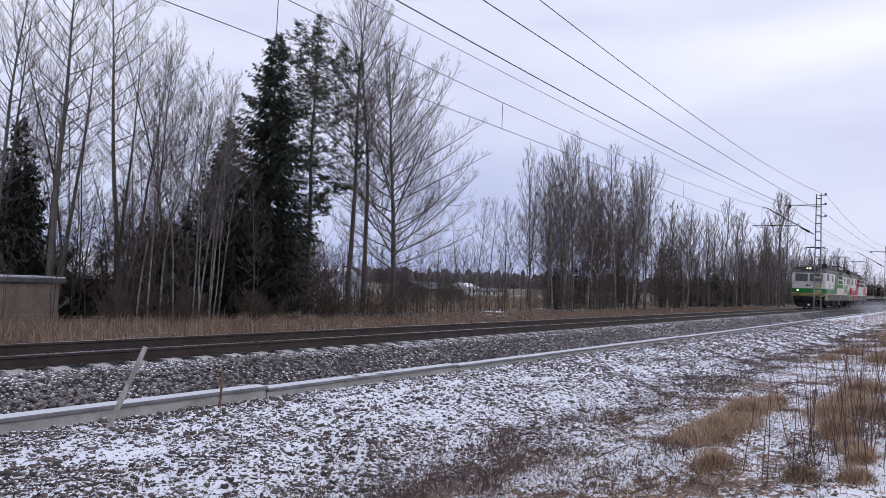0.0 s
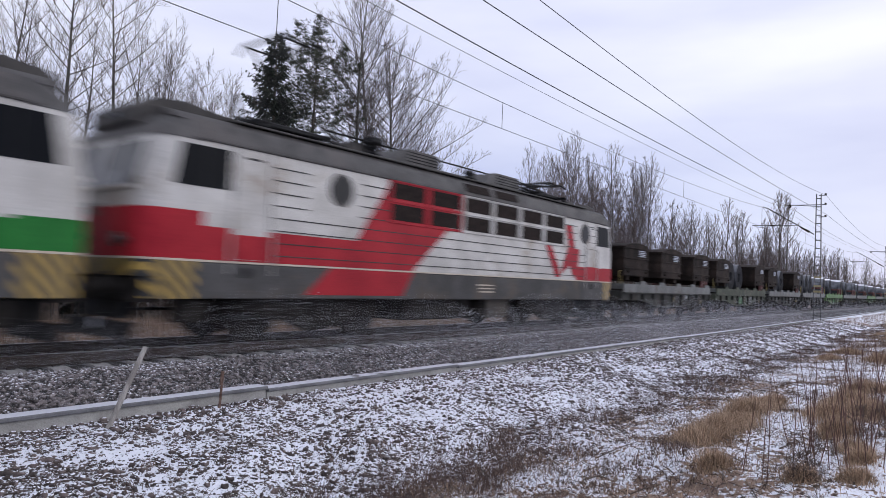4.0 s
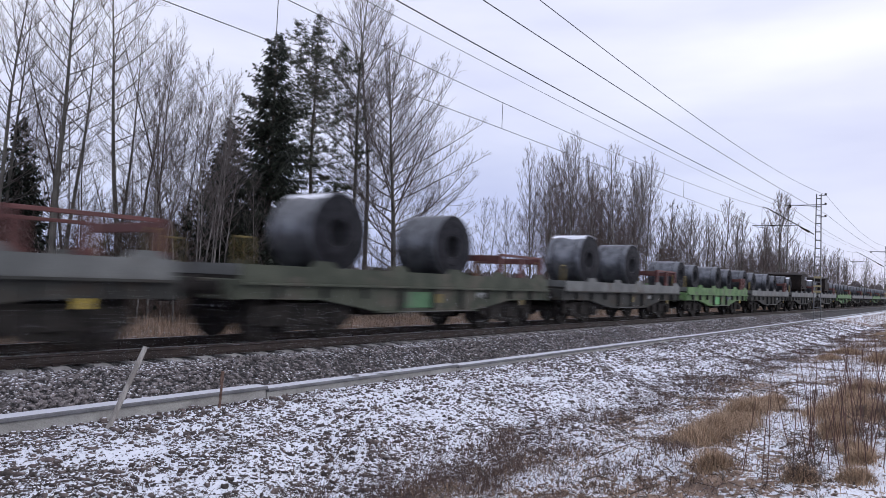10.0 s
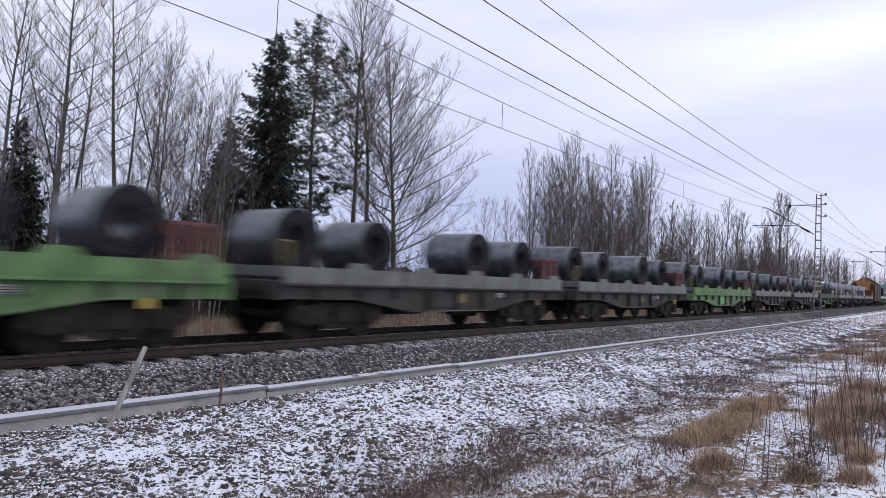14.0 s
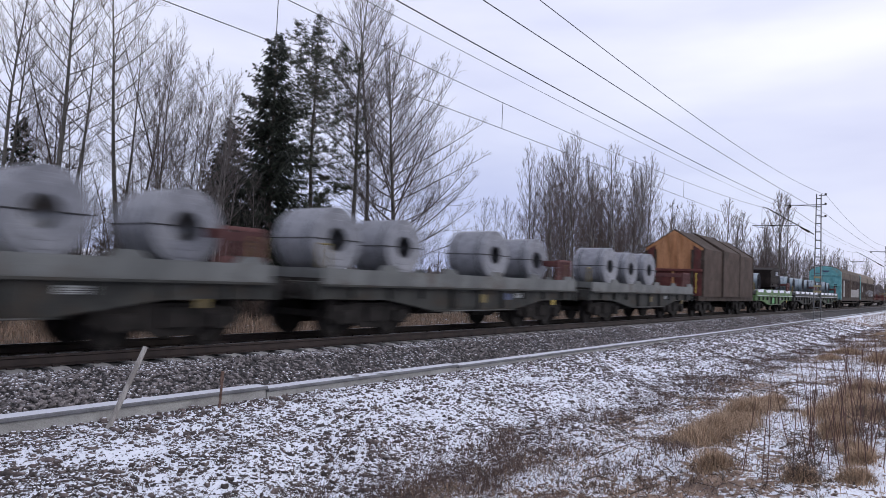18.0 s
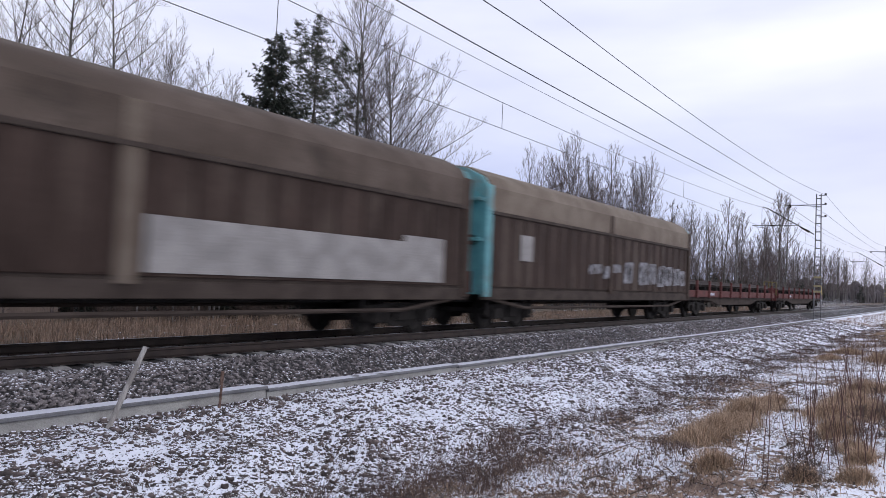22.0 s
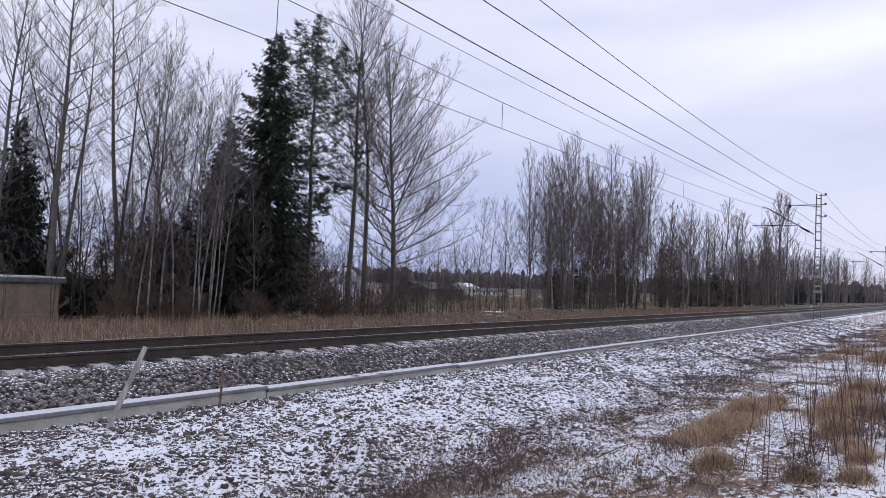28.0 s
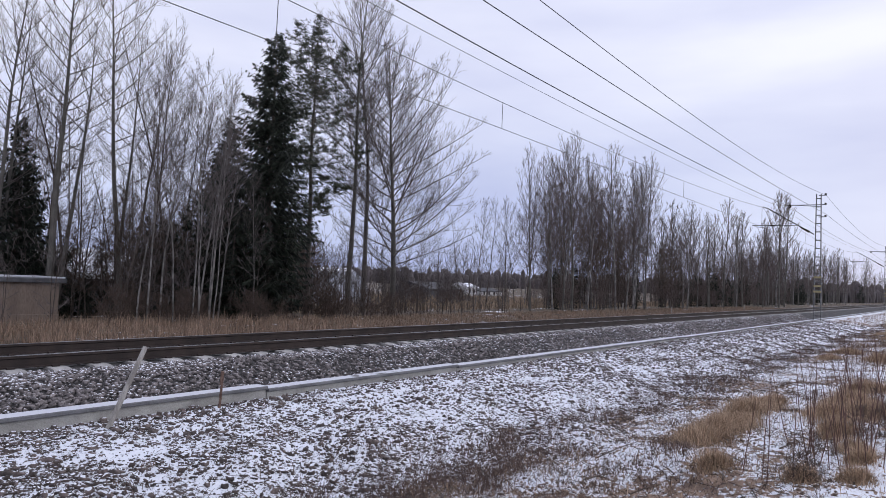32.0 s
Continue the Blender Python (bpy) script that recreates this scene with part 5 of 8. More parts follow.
def shoots(x, y, n, height, seed, spread=0.35):
    """A clump of straight willow shoots with a few side twigs."""
    r = random.Random(seed)
    t = thing("willow_shoots", "clump of thin bare reddish willow shoots in dead grass", "shrub", "willow shoots")
    for k in range(n):
        p = Vector((r.uniform(-spread, spread), r.uniform(-spread, spread), -0.05))
        d = Vector((r.uniform(-0.22, 0.22), r.uniform(-0.22, 0.22), 1)).normalized()
        h = height * r.uniform(0.6, 1.1)
        m = 7
        pts, rads, side = [p], [0.0055], []
        for i in range(m):
            d = (d + Vector((r.uniform(-0.05, 0.05), r.uniform(-0.05, 0.05), 0.02))).normalized()
            p = p + d * h / m
            pts.append(p)
            rads.append(0.0035 * (1 - (i + 1) / m) + 0.002)
            if i > 1 and r.random() < 0.45:
                side.append(([p, p + (d + Vector((r.uniform(-0.8, 0.8), r.uniform(-0.8, 0.8), 0.1))).normalized() * r.uniform(0.08, 0.3)], [0.002, 0.0012]))
        v, f = paths([(pts, rads)], 5)
        stem = part("shoot", raw_mesh("shoot", v, f, M["redtwig"], True), None, t)
        if side:
            v, f = paths(side, 3)
            tagged(part("side_twig", raw_mesh("side_twig", v, f, M["redtwig"], True), None, stem), kind="stuff")
    t.location = (x, y, float(ground_z(x, y)))
    return t


for k, (x, y, n, hgt) in enumerate(((7.8, -10.55, 7, 1.3), (8.6, -10.6, 8, 1.4), (9.4, -10.75, 8, 1.35), (8.2, -10.9, 7, 1.3), (7.1, -10.2, 3, 1.0), (10.6, -10.7, 6, 1.2), (9.2, -10.3, 4, 1.2), (12.0, -10.8, 7, 1.2), (14.5, -10.2, 4, 1.0), (17, -10.0, 4, 1.0))):
    shoots(x, y, n, hgt, 100 + k)
for x, y, hgt in ((60.6, 13.2, 0.9), (64.0, 9.8, 0.7), (90.0, 9.5, 0.8)):
    post = thing("marker_post", "short pale marker post in dead grass by the track", "post", "marker posts")
    part("post", Shape().rod((x, y, -1.05), (x + 0.06, y, -1.0 + hgt), 0.045, 6), M["stake"], post)


# ---- the train: vehicles are built with their front towards -x, rail head at z = 0 ----
SPEED = 22.0
RIDE = []          # (object, place along the line at the start, y, z)
SPIN = {}          # wheelsets by radius and place in their bogie
P = {}
P["green"] = surface("faded_green_wagon_paint", (0.082, 0.15, 0.06), (0.14, 0.235, 0.098), 0.5, 0.6, bump=0.1, fine=0.02, wear=(0.13, 0.14, 0.10))
P["palegreen"] = surface("dusty_pale_green_paint", (0.058, 0.065, 0.049), (0.088, 0.095, 0.071), 0.5, 0.7, bump=0.1, fine=0.02, wear=(0.11, 0.10, 0.08))
P["grey"] = surface("grimy_grey_green_paint", (0.036, 0.0365, 0.034), (0.062, 0.062, 0.056), 0.5, 0.7, bump=0.1, fine=0.02, wear=(0.055, 0.046, 0.037))
P["cradle"] = surface("worn_grey_cradle_steel", (0.092, 0.096, 0.092), (0.145, 0.15, 0.143), 0.6, 0.65, bump=0.1, fine=0.02, wear=(0.085, 0.072, 0.06))
P["dullpanel"] = surface("dull_green_panel", (0.045, 0.13, 0.055), (0.07, 0.18, 0.075), 0.3, 0.6, bump=0, fine=0.02, wear=(0.08, 0.11, 0.07))
P["panel"] = surface("bright_green_panel", (0.08, 0.32, 0.09), (0.12, 0.40, 0.12), 0.3, 0.5, bump=0, fine=0.02)
P["under"] = surface("grimy_running_gear", (0.017, 0.0155, 0.014), (0.036, 0.032, 0.029), 0.25, 0.85, bump=0.3, fine=0.02)
P["tread"] = surface("wheel_tread_steel", (0.016, 0.014, 0.013), (0.034, 0.030, 0.028), 0.2, 0.6, 0.2, bump=0.1, fine=0.02)
P["red"] = surface("faded_red_stanchion", (0.080, 0.027, 0.025), (0.13, 0.045, 0.041), 0.2, 0.7, bump=0.1, fine=0.02, wear=(0.12, 0.06, 0.05))
P["yellow"] = M["yellow"]
P["orange"] = surface("faded_orange_patch", (0.26, 0.10, 0.03), (0.34, 0.15, 0.05), 0.1, 0.7, bump=0, fine=0.02, wear=(0.14, 0.13, 0.08))
P["bluepatch"] = surface("dull_blue_patch", (0.05, 0.065, 0.12), (0.08, 0.10, 0.17), 0.1, 0.7, bump=0, fine=0.02)
P["plate"] = surface("grimy_pale_plate", (0.30, 0.31, 0.30), (0.42, 0.43, 0.42), 0.15, 0.7, bump=0, fine=0.02)
P["dullyellow"] = surface("dull_yellow_paint", (0.15, 0.115, 0.035), (0.21, 0.16, 0.05), 0.15, 0.7, bump=0.1, fine=0.01, wear=(0.10, 0.08, 0.06))
P["steel"] = surface("hot_rolled_coil_steel", (0.085, 0.09, 0.102), (0.17, 0.178, 0.195), 0.35, 0.42, 0.75, bump=0.08, fine=0.02, vary=0.18)
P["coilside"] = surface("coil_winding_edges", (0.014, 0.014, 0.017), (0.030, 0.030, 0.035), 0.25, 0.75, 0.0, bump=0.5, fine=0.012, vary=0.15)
P["blue"] = surface("blueish_cold_steel", (0.20, 0.245, 0.275), (0.31, 0.36, 0.395), 0.35, 0.38, 0.6, bump=0.05, fine=0.02, vary=0.12)
P["wrap"] = surface("grey_wrapped_steel", (0.165, 0.17, 0.19), (0.25, 0.255, 0.28), 0.3, 0.55, 0.15, bump=0.1, fine=0.02, vary=0.1)
P["borewall"] = surface("coil_bore_wall", (0.07, 0.072, 0.078), (0.12, 0.122, 0.13), 0.2, 0.4, 0.5, bump=0.05, fine=0.02)
P["bore"] = surface("dark_coil_bore", (0.018, 0.018, 0.02), (0.035, 0.035, 0.038), 0.2, 0.8, bump=0, fine=0.02)
P["box"] = surface("rust_brown_box_steel", (0.017, 0.013, 0.011), (0.038, 0.028, 0.023), 0.5, 0.85, bump=0.2, fine=0.02, wear=(0.042, 0.031, 0.025), vary=0.2)
P["darkbox"] = surface("black_brown_cover_steel", (0.017, 0.013, 0.0115), (0.031, 0.024, 0.0215), 0.5, 0.75, bump=0.2, fine=0.02)
P["white"] = surface("white_stencil", (0.36, 0.38, 0.43), (0.48, 0.50, 0.56), 0.3, 0.6, bump=0, fine=0.02)
P["tarp"] = surface("brown_sliding_cover", (0.058, 0.040, 0.031), (0.088, 0.063, 0.050), 0.8, 0.75, bump=0.15, fine=0.05, wear=(0.052, 0.039, 0.03))
P["roof"] = surface("dusty_brown_roof", (0.16, 0.125, 0.095), (0.22, 0.18, 0.14), 0.9, 0.75, bump=0.1, fine=0.03)
P["roofdark"] = surface("sooty_brown_roof", (0.085, 0.064, 0.050), (0.13, 0.10, 0.08), 0.9, 0.75, bump=0.1, fine=0.03, wear=(0.07, 0.054, 0.043))
P["rib"] = surface("dark_brown_rib", (0.045, 0.034, 0.028), (0.075, 0.058, 0.048), 0.4, 0.8, bump=0.1, fine=0.03)
P["wood"] = surface("orange_brown_boards", (0.30, 0.145, 0.07), (0.44, 0.225, 0.115), 0.25, 0.75, bump=0.3, fine=0.02, spread=(1, 1, 0.2))
P["door"] = surface("dark_brown_sliding_door", (0.036, 0.023, 0.018), (0.066, 0.044, 0.035), 0.7, 0.7, bump=0.15, fine=0.03, wear=(0.078, 0.057, 0.045), spread=(1, 1, 0.3))
P["turq"] = surface("turquoise_end_paint", (0.095, 0.29, 0.31), (0.145, 0.385, 0.40), 0.4, 0.65, bump=0.1, fine=0.03, wear=(0.15, 0.25, 0.24))
P["patch"] = surface("pale_grey_patch", (0.25, 0.235, 0.222), (0.34, 0.32, 0.30), 0.5, 0.7, bump=0.05, fine=0.03)
P["spray"] = surface("smeared_spray_paint", (0.12, 0.115, 0.12), (0.32, 0.315, 0.325), 0.22, 0.7, bump=0, fine=0.03, wear=(0.10, 0.085, 0.08))
P["spraydark"] = surface("dark_spray_paint", (0.05, 0.05, 0.055), (0.12, 0.115, 0.12), 0.2, 0.7, bump=0, fine=0.03)
P["maroon"] = surface("dull_maroon_paint", (0.095, 0.034, 0.031), (0.145, 0.054, 0.048), 0.5, 0.7, bump=0.1, fine=0.03, wear=(0.09, 0.05, 0.045))
P["locowhite"] = surface("off_white_body_paint", (0.41, 0.39, 0.36), (0.54, 0.52, 0.485), 0.7, 0.5, bump=0.03, fine=0.03, wear=(0.33, 0.285, 0.235))
P["cream"] = surface("dusty_cream_paint", (0.46, 0.39, 0.30), (0.53, 0.46, 0.37), 0.8, 0.5, bump=0.03, fine=0.03)
P["locogreen"] = surface("bright_green_body_paint", (0.016, 0.135, 0.026), (0.024, 0.18, 0.036), 0.8, 0.5, bump=0.03, fine=0.03)
P["locored"] = surface("bright_red_body_paint", (0.29, 0.014, 0.024), (0.38, 0.022, 0.032), 0.8, 0.5, bump=0.03, fine=0.03)
P["skirt"] = surface("grey_skirt_paint", (0.062, 0.060, 0.058), (0.092, 0.089, 0.086), 0.6, 0.65, bump=0.05, fine=0.03, wear=(0.10, 0.085, 0.07))
P["locoroof"] = surface("sooty_roof", (0.035, 0.032, 0.030), (0.068, 0.062, 0.057), 0.5, 0.75, bump=0.2, fine=0.03)
P["black"] = surface("matt_black_fitting", (0.012, 0.012, 0.013), (0.03, 0.03, 0.03), 0.2, 0.6, bump=0.1, fine=0.02)
P["edge"] = surface("grimy_roof_edge_paint", (0.055, 0.052, 0.050), (0.10, 0.096, 0.092), 0.5, 0.7, bump=0.1, fine=0.03, wear=(0.10, 0.09, 0.085))
# dark tone for painted groove shade, and for print on data plates
P["groove"] = surface("groove_shade_and_print", (0.03, 0.028, 0.026), (0.06, 0.056, 0.052), 0.3, 0.8, bump=0, fine=0.02)
P["grille"] = surface("dark_brown_grille", (0.012, 0.008, 0.007), (0.026, 0.018, 0.015), 0.1, 0.8, bump=0.3, fine=0.02)
for _q in ("locogreen", "locored", "grille", "under", "darkbox", "box", "black", "door", "tarp", "rib", "roof", "roofdark", "patch", "wood", "maroon", "skirt", "grey", "green", "palegreen", "tread", "spray", "coilside"):
    P[_q].node_tree.nodes["Principled BSDF"].inputs["Specular IOR Level"].default_value = 0.12


def glow(name, colour, strength):
    m = bpy.data.materials.new(name)
    m.use_nodes = True
    b = m.node_tree.nodes["Principled BSDF"]
    b.inputs["Base Color"].default_value = (*colour, 1)
    b.inputs["Emission Color"].default_value = (*colour, 1)
    b.inputs["Emission Strength"].default_value = strength
    return m


P["lamp"] = glow("lit_headlamp", (1.0, 0.84, 0.55), 2.2)


def glass_material(name, tint, rough=0.05):
    m = bpy.data.materials.new(name)
    m.use_nodes = True
    b = m.node_tree.nodes["Principled BSDF"]
    b.inputs["Base Color"].default_value = (*tint, 1)
    b.inputs["Roughness"].default_value = rough
    b.inputs["Specular IOR Level"].default_value = 0.7
    return m


P["darkglass"] = glass_material("black_side_glass", (0.006, 0.007, 0.009), 0.35)
P["darkglass"].node_tree.nodes["Principled BSDF"].inputs["Specular IOR Level"].default_value = 0.06
P["roundglass"] = glass_material("grey_round_glass", (0.012, 0.013, 0.016), 0.35)
P["roundglass"].node_tree.nodes["Principled BSDF"].inputs["Specular IOR Level"].default_value = 0.15
P["glass"] = glass_material("dark_cab_glass", (0.012, 0.015, 0.018), 0.12)

STRIPE = bpy.data.materials.new("yellow_black_warning_stripes")
STRIPE.use_nodes = True
_n, _l = STRIPE.node_tree.nodes, STRIPE.node_tree.links
_co, _sep, _ad, _ml, _fr, _gt, _mx = (_n.new("ShaderNode" + q) for q in ("TexCoord", "SeparateXYZ", "Math", "Math", "Math", "Math", "MixRGB"))
_l.new(_co.outputs["Object"], _sep.inputs[0])
_ad2 = _n.new("ShaderNodeMath")
_l.new(_sep.outputs[0], _ad2.inputs[0])
_l.new(_sep.outputs[1], _ad2.inputs[1])
_l.new(_ad2.outputs[0], _ad.inputs[0])
_l.new(_sep.outputs[2], _ad.inputs[1])
_ml.operation, _ml.inputs[1].default_value = "MULTIPLY", 4.0
_l.new(_ad.outputs[0], _ml.inputs[0])
_fr.operation = "FRACT"
_l.new(_ml.outputs[0], _fr.inputs[0])
_gt.operation, _gt.inputs[1].default_value = "GREATER_THAN", 0.5
_l.new(_fr.outputs[0], _gt.inputs[0])
_l.new(_gt.outputs[0], _mx.inputs[0])
_mx.inputs[1].default_value, _mx.inputs[2].default_value = (0.02, 0.02, 0.018, 1), (0.36, 0.235, 0.05, 1)
_l.new(_mx.outputs[0], _n["Principled BSDF"].inputs["Base Color"])
P["stripe"] = STRIPE

_meshes = {}


def shared(key, build, material):
    """Builds a mesh once, and hands the same mesh out again."""
    if key not in _meshes:
        _meshes[key] = build().mesh(key.split(":")[0], material)
    return _meshes[key]


def wheelset_shape(r):
    s = Shape()
    s.lathe((0, 0, 0), "y", [(-1.0, 0.06), (1.0, 0.06)], 10)
    for d in (-1, 1):
        rings = [(0.70, 0.18), (0.69, r - 0.09), (0.685, r + 0.028), (0.715, r + 0.028), (0.728, r), (0.83, r - 0.004), (0.835, r - 0.06), (0.79, r - 0.08), (0.78, 0.2), (0.85, 0.13)]
        s.lathe((0, 0, 0), "y", [(d * a, b) for a, b in rings], 28)
    return s


def bogie(vehicle, x, r=0.47, base=1.8):
    """Side frames with axle boxes and springs, and wheelsets that turn."""
    def frame_shape():
        s = Shape()
        h = base / 2
        for d in (-1, 1):
            y0, y1 = sorted((d * 0.96, d * 1.08))
            s.prism([(-h - 0.45, r - 0.02), (-h - 0.2, r - 0.16), (-h + 0.3, r - 0.10), (-0.35, 0.22), (0.35, 0.22), (h - 0.3, r - 0.10), (h + 0.2, r - 0.16), (h + 0.45, r - 0.02),
                     (h + 0.38, r + 0.22), (0.4, r + 0.30), (-0.4, r + 0.30), (-h - 0.38, r + 0.22)], "y", y0, y1)
            for k in (-h, h):
                s.box(k - 0.16, k + 0.16, *sorted((d * 1.08, d * 1.20)), r - 0.16, r + 0.14, 0.03)
                for q in (-0.3, 0.3):
                    s.lathe((k + q, d * 1.02, r + 0.20), "z", [(0, 0.09), (0.18, 0.09)], 10)
            s.box(-0.22, 0.22, *sorted((d * 1.08, d * 1.16)), r - 0.12, r + 0.24, 0.02)
        s.box(-0.2, 0.2, -1.0, 1.0, r, r + 0.26, 0.02)
        for k in (-h - 0.36, h + 0.28):
            s.box(k, k + 0.08, -0.98, 0.98, r - 0.02, r + 0.12, 0.01)
        return s
    b = part("bogie", shared("bogie:%.2f:%.2f" % (r, base), frame_shape, P["under"]), None, vehicle, "", (x, 0, 0))
    for k in (-base / 2, base / 2):
        w = part("wheelset", shared("wheelset:%.2f" % r, lambda: wheelset_shape(r), P["tread"]), None, b, "", (k, 0, r))
        SPIN.setdefault((r, k), []).append(w)
    return b


def buffers(vehicle, half, z=1.05):
    """Two side buffers and a coupling hook at each end."""
    for e in (-1, 1):
        for y in (-0.875, 0.875):
            def shape():
                s = Shape()
                s.lathe((0, 0, 0), "x", [(0, 0.13), (-0.30, 0.12), (-0.30, 0.09), (-0.52, 0.09), (-0.52, 0.22), (-0.56, 0.23), (-0.585, 0.19)], 16)
                return s
            q = part("buffer", shared("buffer", shape, P["under"]), None, vehicle, "", (e * half, y, z))
            if e > 0:
                q.rotation_euler = (0, 0, math.pi)
        c = Shape().box(0, 0.42, -0.06, 0.06, -0.08, 0.08, 0.02).box(0.34, 0.62, -0.09, 0.09, -0.24, 0.06, 0.03)
        q = part("coupling", shared("coupling", lambda: c, P["under"]), None, vehicle, "", (e * half, 0, z - 0.05))
        if e < 0:
            q.rotation_euler = (0, 0, math.pi)


SLOTS = (0.9, 3.2, 5.4, 7.5, 9.8)


def coil_wagon(paint, snow=False, long_rack=False, patches=False):
    """Flat coil wagon: notched side walls, fish-belly sole bars, cradle plates, folding stanchions at the rear. Middle at x = 0."""
    name = {"green": "green-painted", "palegreen": "dusty pale green", "grey": "grimy grey-green"}[paint]
    w = thing("coil_wagon", "%s steel coil wagon %s" % (name, "with snow in its notched cradles" if snow else "with notched sides"), "freight wagon", "wagons of the train")
    h = 5.72
    mid = 5.72
    for d in (-1, 1):
        top = [(-h, 1.14), (h, 1.14), (h, 1.50)]
        teeth = [q - mid + 1.13 for q in (-1.1, 0.9, 3.2, 5.4, 7.5, 9.8)]
        for t in reversed(teeth):
            if -h + 0.35 < t < h - 0.35:
                top += [(t + 0.34, 1.50), (t + 0.20, 1.63), (t - 0.20, 1.63), (t - 0.34, 1.50)]
        top += [(-h, 1.50)]
        part("side_wall", Shape().prism(top, "y", *sorted((d * 1.34, d * 1.40))), P["cradle" if paint == "grey" and not snow else paint], w)
        part("sill_flange", Shape().box(-h, h, *sorted((d * 1.30, d * 1.47)), 1.12, 1.17, 0.008), P[paint], w)
        part("sole_bar", Shape().prism([(-h, 1.12), (-h, 0.86), (-3.6, 0.84), (-1.9, 0.58), (1.9, 0.58), (3.6, 0.84), (h, 0.86), (h, 1.12)], "y", *sorted((d * 1.20, d * 1.30))), P[paint], w)
        part("lower_flange", Shape().box(-1.95, 1.95, *sorted((d * 1.14, d * 1.36)), 0.555, 0.585, 0.006), P[paint], w)
        for k in range(9):
            x = -4.8 + 1.2 * k
            part("rib", shared("rib:%d" % (abs(x) < 2), lambda: Shape().box(-0.03, 0.03, 0, 0.10, 0.62 if abs(x) < 2 else 0.88, 1.12, 0.006), P[paint]), None, w, "", (x, d * 1.30 if d > 0 else -1.40, 0))
        part("door_panel", Shape().box(-1.02, 0.08, *sorted((d * 1.30, d * 1.325)), 0.66, 1.04, 0.006), P[{"green": "panel", "palegreen": "dullpanel", "grey": "grey"}[paint]], w, "green panel" if paint != "grey" else "")
        part("data_plate", Shape().box(1.95, 2.48, *sorted((d * 1.30, d * 1.315)), 0.92, 1.05, 0.003), P["plate"], w, "small pale data plate")
        for k in range(3):
            part("data_bar", Shape().box(2.0, 2.42, *sorted((d * 1.315, d * 1.319)), 0.935 + 0.036 * k, 0.948 + 0.036 * k, 0.001), P["groove"], w)
        part("stencil_patch", Shape().box(0.16, 0.42, *sorted((d * 1.30, d * 1.312)), 0.78, 1.0, 0.003), P["orange" if paint == "green" else "dullyellow"], w, "faded orange patch" if paint == "green" else "dull yellow stencilled patch")
        # pale strip on the lower flange: a highlight put in as colour
        part("lower_edge_shine", Shape().box(-1.2, 1.6, *sorted((d * 1.352, d * 1.366)), 0.562, 0.584, 0.003), P["cradle"], w, "pale strip painted as shine on the lower edge")
        if patches:
            part("blue_patch", Shape().box(1.22, 1.78, *sorted((d * 1.30, d * 1.312)), 0.86, 1.04, 0.003), P["bluepatch"], w, "small blue patch")
        part("corner_plate", Shape().box(4.2, 4.4, *sorted((d * 1.31, d * 1.33)), 0.70, 0.86, 0.008), P["yellow" if patches else "dullyellow"], w, "small yellow bogie plate")
        if snow:
            part("flange_snow", Shape().box(-h + 0.1, h - 0.1, *sorted((d * 1.40, d * 1.465)), 1.168, 1.19, 0.006), M["snow"], w, "thin line of snow on the sill")
    part("floor", Shape().box(-h + 0.02, h - 0.02, -1.34, 1.34, 1.20, 1.30, 0.01), P["under"], w)
    for t in SLOTS:
        x = t - mid + 0.13
        s = Shape()
        for d in (-1, 1):
            s.prism([(x + d * 0.25, 1.29), (x + d * 1.02, 1.29), (x + d * 1.02, 1.50), (x + d * 0.95, 1.50)] if d > 0 else [(x - 0.25, 1.29), (x - 0.95, 1.50), (x - 1.02, 1.50), (x - 1.02, 1.29)], "y", -1.33, 1.33)
        part("cradle", s, P["cradle"], w)
        if snow:
            part("cradle_snow", Shape().prism([(x - 0.62, 1.40), (x + 0.62, 1.40), (x + 0.84, 1.60), (x + 0.66, 1.585), (x + 0.52, 1.50), (x - 0.52, 1.50), (x - 0.66, 1.585), (x - 0.84, 1.60)], "y", -1.43, -1.20), M["snow"], w, "bright strip of fresh snow")
    for e in (-1, 1):
        part("headstock", Shape().box(*sorted((e * h, e * (h + 0.12))), -1.36, 1.36, 0.84, 1.22, 0.02), P[paint], w)
        for y in (-1.22, 1.12):
            part("hand_rail", Shape().rod((e * (h - 0.05), y + 0.05, 1.2), (e * (h - 0.05), y + 0.05, 2.0), 0.022).rod((e * (h - 0.05), y + 0.05, 2.0), (e * (h - 0.35), y + 0.05, 2.0), 0.022).rod((e * (h - 0.35), y + 0.05, 2.0), (e * (h - 0.35), y + 0.05, 1.45), 0.022), P["dullyellow"], w, "dull yellow bent hand rail")
    rack = (3.2, 4.35, 5.5) if long_rack else (4.75, 5.12, 5.5)
    for x in rack:
        for d in (-1, 1):
            part("stanchion", shared("stanchion", lambda: Shape().box(-0.07, 0.07, -0.06, 0.06, 1.30, 2.15, 0.015).box(-0.16, 0.16, -0.05, 0.05, 1.30, 1.62, 0.02), P["red"]), None, w, "", (x, d * 1.22, 0))
    for d in (-1, 1):
        part("stanchion_bar", Shape().box(rack[0] - 0.05, 5.55, d * 1.22 - 0.03, d * 1.22 + 0.03, 2.10, 2.17, 0.01), P["red"], w)
    for x in (rack[0], 5.5):
        part("rack_end", Shape().box(x - 0.03, x + 0.03, -1.2, 1.2, 1.95, 2.12, 0.01), P["red"], w)
    for x in (-3.9, 3.9):
        bogie(w, x)
